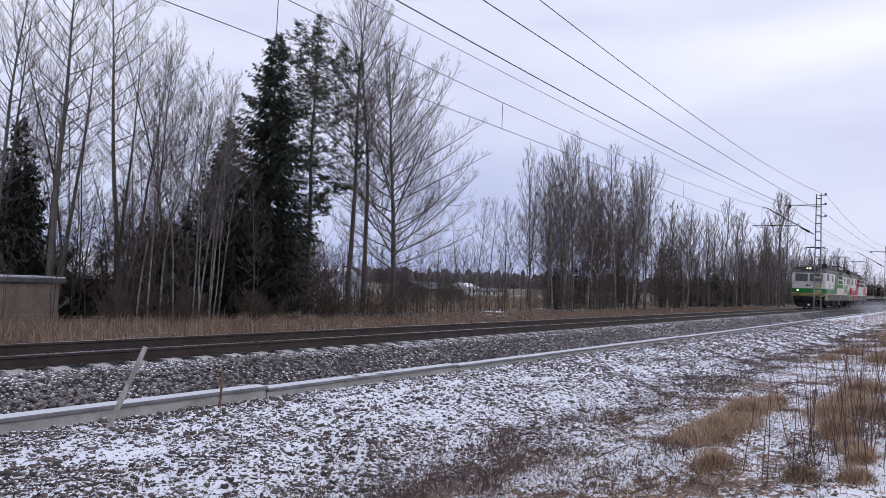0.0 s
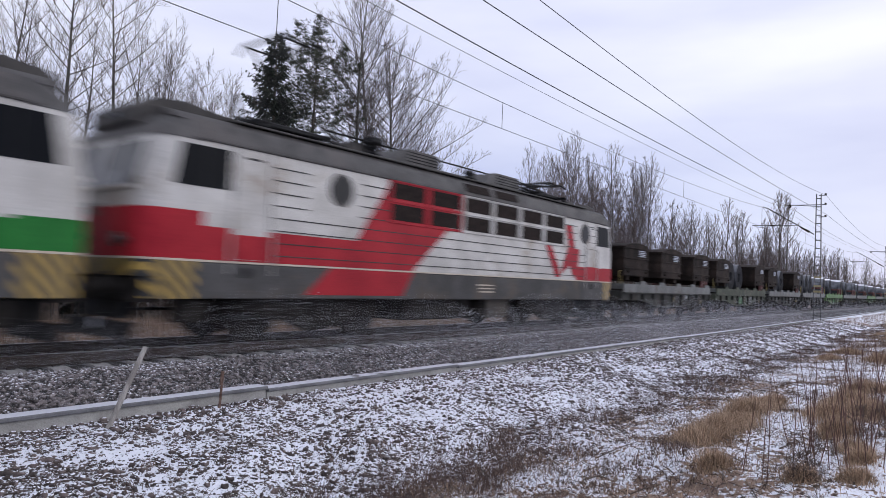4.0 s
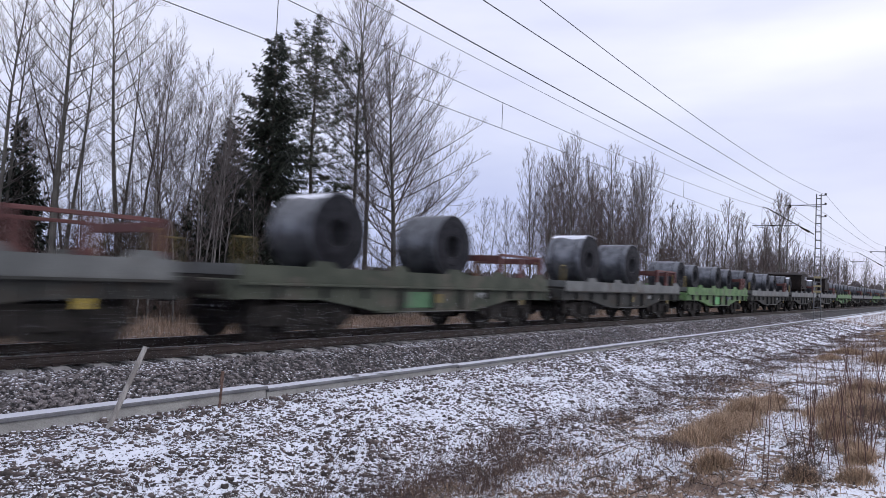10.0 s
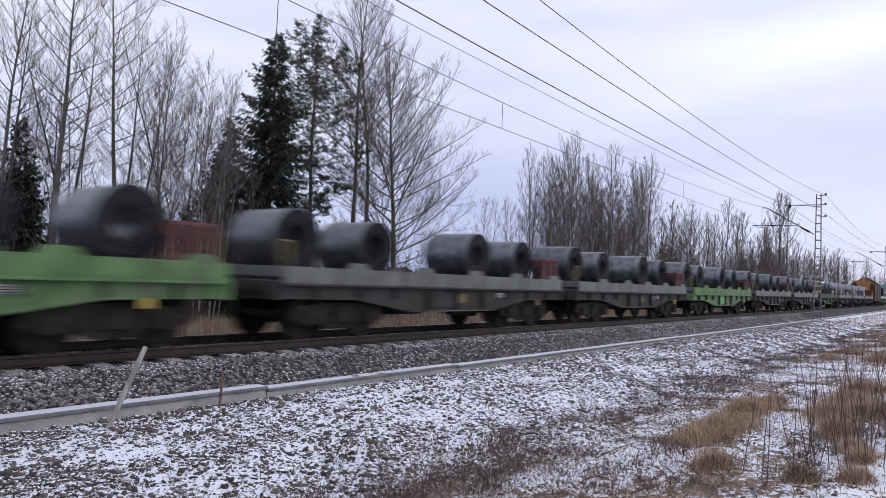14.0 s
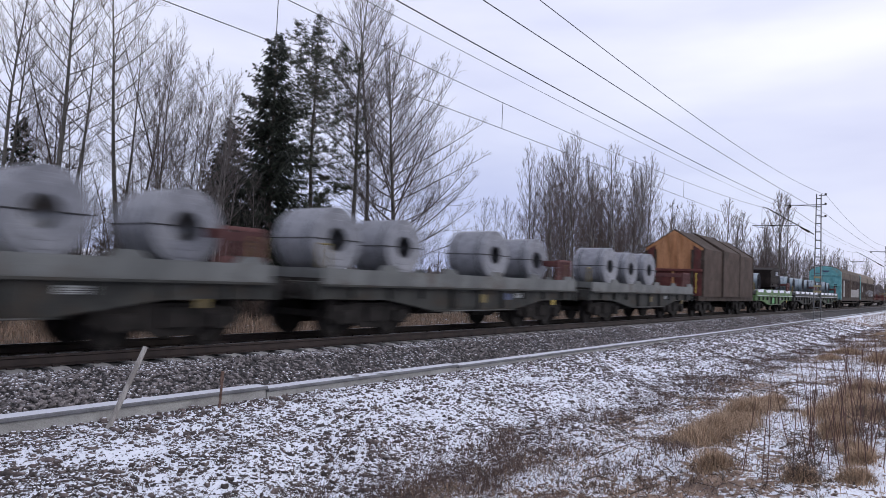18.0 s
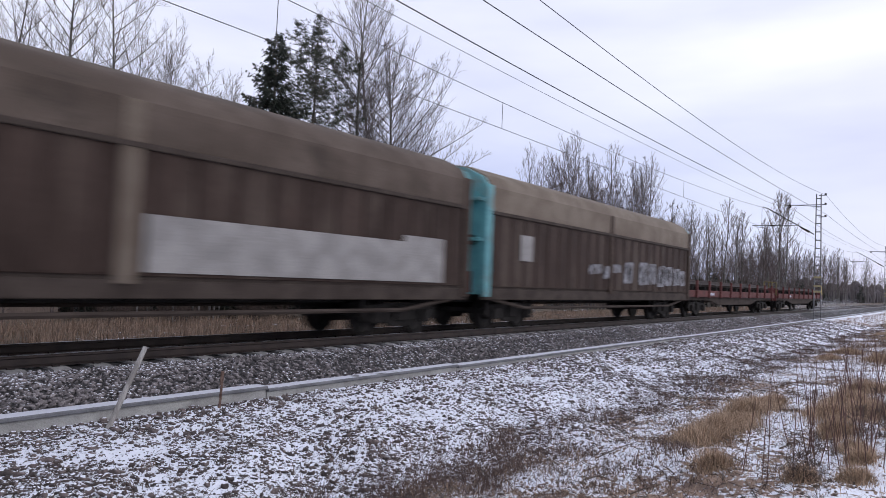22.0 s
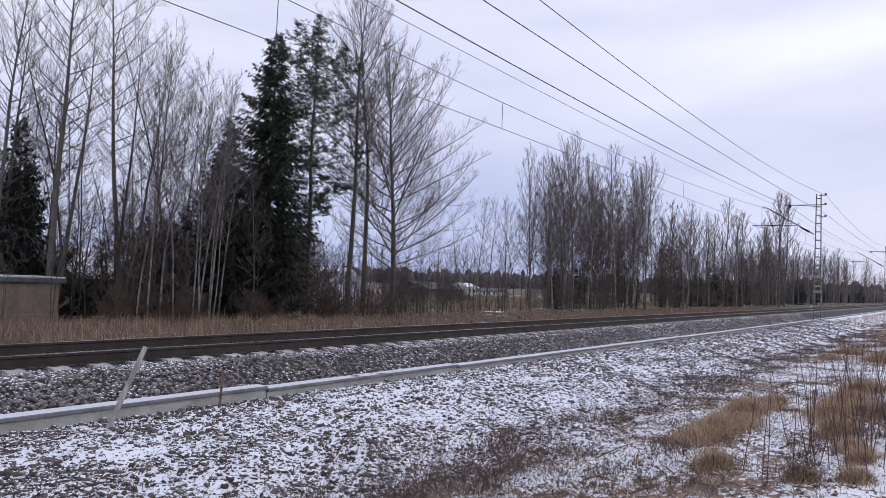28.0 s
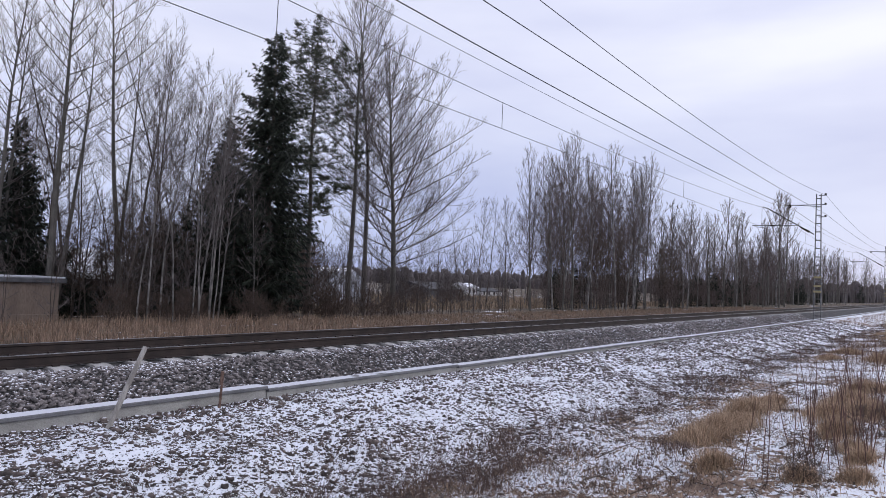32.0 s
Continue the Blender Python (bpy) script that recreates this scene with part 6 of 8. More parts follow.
    part("brake_rigging", Shape().box(-1.6, -0.4, -0.5, 0.5, 0.45, 0.95, 0.05).lathe((0.9, -0.75, 0.6), "x", [(-0.5, 0.16), (-0.45, 0.2), (0.45, 0.2), (0.5, 0.16)], 14).rod((-2.6, 0.2, 0.5), (2.6, 0.2, 0.5), 0.04), P["under"], w)
    buffers(w, h + 0.12)
    return w


def coil(r, width, kind):
    """A steel coil lying crosswise: outer wrap, wound faces, straps and an open bore."""
    label = {"steel": "dark grey hot-rolled steel coil lying crosswise on a wagon", "blue": "blue-grey cold-rolled steel coil lying crosswise on a wagon",
             "wrap": "pale grey wrapped steel coil with straps on a wagon"}[kind]
    c = thing("steel_coil", label, "steel coil", "steel coils of the train")
    b = 0.27 if kind == "wrap" else 0.31
    y = width / 2
    key = "%s:%.2f:%.2f" % (kind, r, width)
    def wrap():
        s = Shape()
        n = 40
        vs, fs = [], []
        prof = [(-y, r - 0.02), (-y + 0.02, r), (y - 0.02, r), (y, r - 0.02)]
        for a, q in prof:
            vs += [(q * math.cos(2 * math.pi * i / n), a, q * math.sin(2 * math.pi * i / n)) for i in range(n)]
        for j in range(3):
            fs += [(j * n + i, j * n + (i + 1) % n, (j + 1) * n + (i + 1) % n, (j + 1) * n + i) for i in range(n)]
        return s.add(vs, fs)
    def face():
        n = 40
        rings = [(0, r - 0.02), (-0.006, 0.82 * r), (0.004, 0.8 * r), (-0.008, 0.62 * r), (0.002, 0.6 * r), (-0.01, b + 0.03), (-0.02, b)]
        vs = [(q * math.cos(2 * math.pi * i / n), -y - a, q * math.sin(2 * math.pi * i / n)) for a, q in rings for i in range(n)]
        return Shape().add(vs, [(j * n + i, j * n + (i + 1) % n, (j + 1) * n + (i + 1) % n, (j + 1) * n + i) for j in range(len(rings) - 1) for i in range(n)])
    def bore():
        n = 24
        vs = [(b * math.cos(2 * math.pi * i / n), a, b * math.sin(2 * math.pi * i / n)) for a in (-y + 0.02, y - 0.02) for i in range(n)]
        return Shape().add(vs, [(i, (i + 1) % n, n + (i + 1) % n, n + i) for i in range(n)])
    def strap():
        n = 40
        vs = [((r + e) * math.cos(2 * math.pi * i / n), k, (r + e) * math.sin(2 * math.pi * i / n)) for k, e in ((-0.016, -0.002), (-0.016, 0.004), (0.016, 0.004), (0.016, -0.002)) for i in range(n)]
        return Shape().add(vs, [(j * n + i, j * n + (i + 1) % n, (j + 1) * n + (i + 1) % n, (j + 1) * n + i) for j in range(3) for i in range(n)])
    part("outer_wrap", shared("outer_wrap:" + key, wrap, P[kind]), None, c)
    for half_turn in (0, math.pi):
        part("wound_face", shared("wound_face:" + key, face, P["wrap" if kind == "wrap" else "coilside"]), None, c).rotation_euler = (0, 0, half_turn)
    part("bore", shared("bore:" + key, bore, P["borewall"]), None, c)
    if kind == "wrap":
        for d in (-1, 1):
            part("eye_strap", shared("eye_strap:" + key, lambda: Shape().box(b - 0.02, r + 0.005, -y - 0.022, -y + 0.01, -0.012, 0.012, 0.003).box(r - 0.004, r + 0.008, -y, y, -0.012, 0.012, 0.002), P["bore"]), None, c, "dark steel eye strap").rotation_euler = (0, 0 if d > 0 else math.pi, 0)
    for a in (-0.32 * width, 0.30 * width):
        part("strap", shared("strap:" + key, strap, P["bore"]), None, c, "", (0, a, 0))
    return c


def coil_snow(c, r, width):
    """A cap of snow left on a coil's crown."""
    s = Shape()
    n = 8
    vs, fs = [], []
    for j, a in enumerate((-0.49 * width, -0.15 * width, 0.2 * width, 0.49 * width)):
        for i in range(n + 1):
            t = math.pi / 2 + (i - n / 2) / n * (1.05 + 0.22 * math.sin(j * 2.1))
            q = r + (0.025 if 0 < i < n else 0.002)
            vs.append((q * math.cos(t), a, q * math.sin(t)))
    for j in range(3):
        fs += [(j * (n + 1) + i, j * (n + 1) + i + 1, (j + 1) * (n + 1) + i + 1, (j + 1) * (n + 1) + i) for i in range(n)]
    part("snow_cap", s.add(vs, fs), M["snow"], c, "thin cap of fresh snow")


def load_box(dark=False):
    """Ribbed steel box with a lid and skids; local z = 0 at its foot."""
    c = thing("steel_box", "dark rust-brown ribbed steel box with a lid, on a wagon", "steel box", "steel boxes of the train")
    mat = P["darkbox" if dark else "box"]
    part("body", Shape().box(-1.34, 1.24, -1.28, 1.28, 0.18, 1.32, 0.03), mat, c)
    part("lid", Shape().prism([(-1.42, 1.28), (1.34, 1.28), (1.34, 1.34), (0.9, 1.46), (0.0, 1.53), (-0.9, 1.46), (-1.42, 1.34)], "y", -1.34, 1.34), mat, c, "low hipped lid")
    for z in (0.45, 0.86):
        part("rib", Shape().box(-1.38, 1.28, -1.32, 1.32, z, z + 0.06, 0.01), mat, c)
    for x in (-0.75, 0.75):
        part("skid", Shape().box(x - 0.14, x + 0.14, -1.2, 1.2, 0.0, 0.19, 0.02), mat, c)
    for k in range(4):
        part("stencil_bar", Shape().box(0.12, 0.72, -1.345, -1.30, 0.98 + 0.07 * k, 1.015 + 0.07 * k, 0.002), P["white"], c)
    for y in (-1.29, 1.29):
        for x in (-0.95, 0.95):
            part("lifting_lug", Shape().rod((x, y, 0.35), (x, y * 1.05, 0.35), 0.05, 8), mat, c)
    return c


def hood_wagon():
    """Telescopic-hood wagon: three brown covers, gable roof, boarded end."""
    w = thing("hooded_wagon", "brown telescopic-hood wagon with a boarded timber gable end", "freight wagon", "wagons of the train")
    h = 5.55
    gable = [(-1.50, 1.05), (1.50, 1.05), (1.50, 3.46), (0, 4.44), (-1.50, 3.46)]
    for k, (a, b, g) in enumerate(((-5.1, -1.65, 0.0), (-1.72, 1.72, 0.07), (1.65, 5.1, 0.0))):
        out = [(u * (1 + g * 0.5), w_ + (g if w_ > 2 else 0)) for u, w_ in gable]
        part("hood", Shape().prism(out, "x", a, b), P["tarp"], w, "brown sliding steel hood")
        for x in (a, b):
            rim = [(u * (1.02 + g * 0.5), w_ + (g + 0.03 if w_ > 2 else 0)) for u, w_ in gable]
            part("hood_rim", Shape().prism(rim, "x", x - 0.05, x + 0.05), P["rib"], w)
    for e in (-1, 1):
        x = e * 5.1
        part("end_wall", Shape().prism([(-1.42, 1.0), (1.42, 1.0), (1.42, 2.35), (-1.42, 2.35)], "x", *sorted((x, x + e * 0.06))), P["maroon"], w)
        for k in range(7):
            y0 = -1.36 + 0.39 * k
            y1 = y0 + 0.375
            outline = [(y0, 2.36), (y1, 2.36), (y1, 4.22 - 0.60 * abs(y1))] + ([(0.0, 4.22)] if y0 < 0 < y1 else []) + [(y0, 4.22 - 0.60 * abs(y0))]
            part("board", Shape().prism(outline, "x", *sorted((x, x + e * 0.07))), P["wood" if 0 < k < 6 else "maroon"], w)
        for y in (-0.95, 0.0, 0.95):
            part("end_post", Shape().box(*sorted((x + e * 0.04, x + e * 0.16)), y - 0.06, y + 0.06, 1.0, 3.4 if y else 4.0, 0.015), P["wood"] if y == 0 else P["rib"], w)
        part("end_beam", Shape().box(*sorted((x, x + e * 0.2)), -1.45, 1.45, 2.28, 2.42, 0.02), P["maroon"], w)
        for d in (-1, 1):
            part("gable_trim", Shape().prism([(0.0, 4.22), (d * 1.46, 3.34), (d * 1.46, 3.48), (0.0, 4.40)], "x", *sorted((x, x + e * 0.10))), P["wood"], w)
        part("step_rail", Shape().rod((x + e * 0.25, -1.2, 1.2), (x + e * 0.25, -1.2, 2.2), 0.025).rod((x + e * 0.25, -1.2, 2.2), (x + e * 0.05, -1.2, 2.2), 0.025), P["yellow"], w, "yellow hand rail")
        part("platform", Shape().box(*sorted((x, x + e * 0.45)), -1.4, 1.4, 0.98, 1.06, 0.01), P["rib"], w)
    for d in (-1, 1):
        part("sole_bar", Shape().box(-h, h, *sorted((d * 1.28, d * 1.42)), 0.82, 1.08, 0.01), P["rib"], w)
    part("floor", Shape().box(-h, h, -1.30, 1.30, 0.90, 1.04, 0.01), P["under"], w)
    for x in (-3.6, 3.6):
        bogie(w, x)
    buffers(w, h)
    return w


def van(second):
    """High sliding-wall van with turquoise ends and ribbed brown doors."""
    w = thing("sliding_wall_van", "tall brown sliding-wall van with turquoise ends%s" % (" and pale spray-painted letters" if second else " and pale repair patches"), "freight wagon", "wagons of the train")
    h = 8.7
    body = [(-1.48, 1.0), (1.48, 1.0), (1.48, 3.95), (1.30, 4.22), (0.75, 4.50), (0, 4.60), (-0.75, 4.50), (-1.30, 4.22), (-1.48, 3.95)]
    part("body", Shape().prism([(u * 0.985, z if z < 2 else z - 0.03) for u, z in body], "x", -h + 0.1, h - 0.1), P["rib"], w)
    part("roof", Shape().prism([(1.52, 3.25), (1.54, 3.95), (1.34, 4.26), (0.76, 4.55), (0, 4.65), (-0.76, 4.55), (-1.34, 4.26), (-1.54, 3.95), (-1.52, 3.25), (-1.44, 3.25), (-1.44, 3.9), (-1.2, 4.15), (0, 4.5), (1.2, 4.15), (1.44, 3.9), (1.44, 3.25)], "x", -h + 0.16, h - 0.16), P["roof" if second else "roofdark"], w, "dusty brown curved roof")
    for e in (-1, 1):
        part("end_wall", Shape().prism([(u * 1.035, z) for u, z in body], "x", *sorted((e * (h - 0.12), e * h))), P["turq"], w, "turquoise painted end wall")
        for y in (-1.5, 1.5):
            part("end_corner_post", Shape().box(*sorted((e * (h - 0.25), e * (h + 0.02))), y - 0.06, y + 0.06, 0.95, 4.0, 0.02), P["turq" if e < 0 else "tarp"], w)
        for z in (2.45, 3.55):
            part("end_rib", Shape().box(*sorted((e * h, e * (h + 0.16))), -1.42, 1.42, z, z + 0.09, 0.015), P["turq"], w)
        for y in (-0.75, 0.75):
            part("end_stiffener", Shape().box(*sorted((e * h, e * (h + 0.05))), y - 0.04, y + 0.04, 1.1, 3.55, 0.01), P["turq"], w)
        emblem = Shape().prism([(-0.45, 4.12), (0.30, 4.12), (0.18, 3.92), (-0.28, 3.92)], "x", *sorted((e * (h + 0.002), e * (h + 0.012))))
        part("emblem", emblem, P["bluepatch"], w, "faded blue emblem")
        part("warning_plate", Shape().box(*sorted((e * h, e * (h + 0.02))), -1.15, -0.85, 2.35, 2.62, 0.003), P["black"], w)
        part("end_grime", Shape().box(*sorted((e * h, e * (h + 0.012))), -1.1, 1.1, 1.05, 1.62, 0.01), P["maroon"], w, "rust-red stained lower panel")
        for y in (-0.95, -0.25, 0.45, 1.1):
            part("end_frame_post", Shape().box(*sorted((e * (h + 0.02), e * (h + 0.14))), y - 0.05, y + 0.05, 1.05, 2.45, 0.012), P["maroon" if -1 < y < 1 else "turq"], w)
        part("end_frame_bar", Shape().box(*sorted((e * (h + 0.03), e * (h + 0.13))), -1.0, 0.5, 1.95, 2.05, 0.012), P["maroon"], w)
    for d in (-1, 1):
        for half in (-1, 1):
            x0, x1 = (-h + 0.35, -0.52) if half < 0 else (-0.28, h - 0.35)
            part("sliding_door", Shape().box(x0, x1, *sorted((d * 1.47, d * 1.51)), 1.22, 3.22, 0.01), P["door"], w, "dark brown ribbed sliding door")
            n = 11
            for k in range(n):
                x = x0 + 0.3 + (x1 - x0 - 0.6) * k / (n - 1)
                part("door_rib", shared("door_rib", lambda: Shape().prism([(-0.10, 0.0), (-0.06, 0.035), (0.06, 0.035), (0.10, 0.0)], "z", 1.26, 3.18), P["door"]), None, w, "", (x, d * 1.51, 0)).rotation_euler = (0, 0, 0 if d > 0 else math.pi)
        part("middle_post", Shape().box(-0.53, -0.27, *sorted((d * 1.46, d * 1.57)), 1.1, 3.95, 0.02), P["tarp" if second else "roof"], w)
        part("door_rail", Shape().box(-h + 0.2, h - 0.2, *sorted((d * 1.48, d * 1.58)), 3.20, 3.30, 0.015), P["rib"], w)
        part("sole_bar", Shape().box(-h, h, *sorted((d * 1.40, d * 1.50)), 0.86, 1.16, 0.015), P["rib"], w)
        part("truss", Shape().rod((-h + 0.4, d * 1.4, 0.9), (-h + 2.4, d * 1.4, 0.62), 0.05).rod((-h + 2.4, d * 1.4, 0.62), (h - 2.4, d * 1.4, 0.62), 0.05).rod((h - 2.4, d * 1.4, 0.62), (h - 0.4, d * 1.4, 0.9), 0.05), P["rib"], w)
        if not second:
            for x0, x1, z0, z1 in ((-6.9, -5.75, 1.3, 3.1), (-0.1, 6.1, 1.28, 2.2), (6.1, 7.6, 1.28, 2.35)):
                part("repair_patch", Shape().box(x0, x1, *sorted((d * 1.545, d * 1.556)), z0, z1, 0.003), P["patch"], w, "pale grey painted patch")
        else:
            part("repair_patch", Shape().box(-6.9, -6.2, *sorted((d * 1.545, d * 1.556)), 2.0, 2.75, 0.003), P["patch"], w, "pale square patch")
            rr = random.Random(5)

            def block(x0, x1, z0, z1, slant):
                """A hand-drawn block with uneven, cut corners."""
                q = lambda: rr.uniform(0.02, 0.12)
                return [(x0 + q(), z0), (x1 - q(), z0 + q() * 0.5), (x1, z0 + q()), (x1 + slant, z1 - q()), (x1 + slant - q(), z1), (x0 + slant + q(), z1 - q() * 0.5), (x0 + slant, z1 - q()), (x0, z0 + q())]
            for x0, wd, z0, z1 in ((-2.3, 1.0, 1.75, 2.15), (-1.1, 0.5, 1.62, 2.1), (-0.4, 0.9, 1.85, 2.2), (0.75, 0.85, 1.5, 2.35), (2.3, 1.0, 1.45, 2.4), (3.4, 0.85, 1.5, 2.38), (4.4, 0.8, 1.42, 2.36), (5.3, 0.9, 1.48, 2.34), (6.4, 0.8, 1.5, 2.3), (7.3, 0.7, 1.5, 2.22)):
                slant = rr.uniform(-0.08, 0.14)
                stroke = part("spray_stroke", Shape().prism(block(x0, x0 + wd, z0, z1, slant), "y", *sorted((d * 1.550, d * 1.553))), P["spray"], w, "smeared whitish spray paint")
                for q in range(3 if wd > 0.6 else 1):
                    xa, wa = x0 + wd * (0.16 + 0.27 * q) + slant * 0.5, wd * rr.uniform(0.08, 0.13)
                    za, zb = (z0 + 0.12, z1 - rr.uniform(0.12, 0.45)) if q % 2 else (z0 + rr.uniform(0.15, 0.4), z1 - 0.1)
                    part("spray_gap", Shape().prism(block(xa, xa + wa, za, max(zb, za + 0.12), slant * 0.6), "y", *sorted((d * (1.555 + 0.003 * q), d * (1.557 + 0.003 * q)))), P["door" if q == 1 else "spraydark"], stroke)
    for x in (-6.6, 6.6):
        bogie(w, x)
    part("underframe", Shape().box(-h, h, -0.5, 0.5, 0.75, 1.05, 0.03), P["under"], w)
    buffers(w, h)
    return w


def flat_wagon(last):
    """Maroon flat wagon with short stakes, carrying rails."""
    w = thing("flat_wagon", "dull maroon flat wagon with short side stakes%s" % (", last of the train" if last else ""), "freight wagon", "wagons of the train")
    h = 9.8 if last else 9.45
    for d in (-1, 1):
        part("side_beam", Shape().box(-h, h, *sorted((d * 1.32, d * 1.42)), 1.02, 1.36, 0.015), P["maroon"], w)
        part("sole_bar", Shape().prism([(-h, 1.05), (-h, 0.86), (-5.2, 0.84), (-3.6, 0.60), (3.6, 0.60), (5.2, 0.84), (h, 0.86), (h, 1.05)], "y", *sorted((d * 1.12, d * 1.20))), P["rib"], w)
        for k in range(9):
            x = -8.4 + 2.1 * k
            part("stake", shared("stake_post", lambda: Shape().box(-0.06, 0.06, -0.05, 0.05, 1.0, 1.86, 0.012).box(-0.10, 0.10, -0.04, 0.04, 1.0, 1.2, 0.01), P["maroon"]), None, w, "", (x, d * 1.46, 0))
        part("data_plate", Shape().box(-6.0, -5.3, *sorted((d * 1.42, d * 1.43)), 1.12, 1.26, 0.002), P["white"], w, "small white data plate")
    part("deck", Shape().box(-h, h, -1.33, 1.33, 1.22, 1.32, 0.01), P["under"], w)
    for e in (-1, 1):
        part("end_board", Shape().box(*sorted((e * (h - 0.08), e * h)), -1.36, 1.36, 1.0, 1.72, 0.015), P["maroon"], w)
        part("headstock", Shape().box(*sorted((e * h, e * (h + 0.14))), -1.3, 1.3, 0.84, 1.2, 0.02), P["maroon"], w)
        if last and e > 0:
            part("end_platform", Shape().box(h + 0.14, h + 0.80, -1.3, 1.3, 0.96, 1.03, 0.015), P["maroon"], w)
            part("platform_rail", Shape().rod((h, -1.25, 2.16), (h + 0.74, -1.25, 2.16), 0.035).rod((h + 0.74, -1.25, 2.16), (h + 0.74, -1.25, 1.0), 0.035).rod((h + 0.74, -1.25, 1.55), (h + 0.1, -1.25, 1.5), 0.03), P["yellow"], w, "yellow bent platform rail")
            continue
        part("hand_rail", Shape().rod((e * h, -1.25, 1.0), (e * h, -1.25, 2.15), 0.03).rod((e * h, -1.25, 2.15), (e * h, -0.75, 2.15), 0.03).rod((e * h, -0.75, 2.15), (e * h, -0.75, 1.7), 0.03), P["dullyellow"], w, "dull yellow hand rail")
    for k in range(9):
        part("bolster", Shape().box(-8.5 + 2.1 * k, -8.3 + 2.1 * k, -1.25, 1.25, 1.32, 1.56, 0.02), P["under"], w)
    for x in (-h + 2.3, h - 2.3):
        bogie(w, x)
    buffers(w, h + 0.14)
    return w


def rail_load():
    """A layer of new rails lying along a wagon."""
    c = thing("rail_bundle", "layer of dark steel rails lying along a flat wagon", "rails", "rail loads of the train")
    for k in range(7):
        part("loose_rail", shared("loose_rail", lambda: Shape().prism([(u * 1.0, w + 0.172) for u, w in RAIL], "x", -8.9, 8.9), M["rail"]), None, c, "", (0, -1.05 + 0.35 * k, 0.10))
    for k in range(6):
        part("bearer", shared("bearer", lambda: Shape().box(-0.07, 0.07, -1.25, 1.25, 0, 0.10, 0.01), M["darkbark"]), None, c, "", (-7 + 2.8 * k, 0, 0))
    return c


def cab_outline(e, h, yb, grow=0.0):
    """Plan of a cab: flat front, rounded corners, straight sides."""
    r, out = 0.42, []
    for d in (-1, 1):
        arc = [(e * (h - r + r * math.cos(t) + grow), d * (yb - r + r * math.sin(t) + grow)) for t in [math.pi / 2 * i / 6 for i in range(7)]]
        arc = [(e * (h - 1.1), d * (yb + grow))] + arc[::-1]
        out += arc if d < 0 else arc[::-1]
    return out


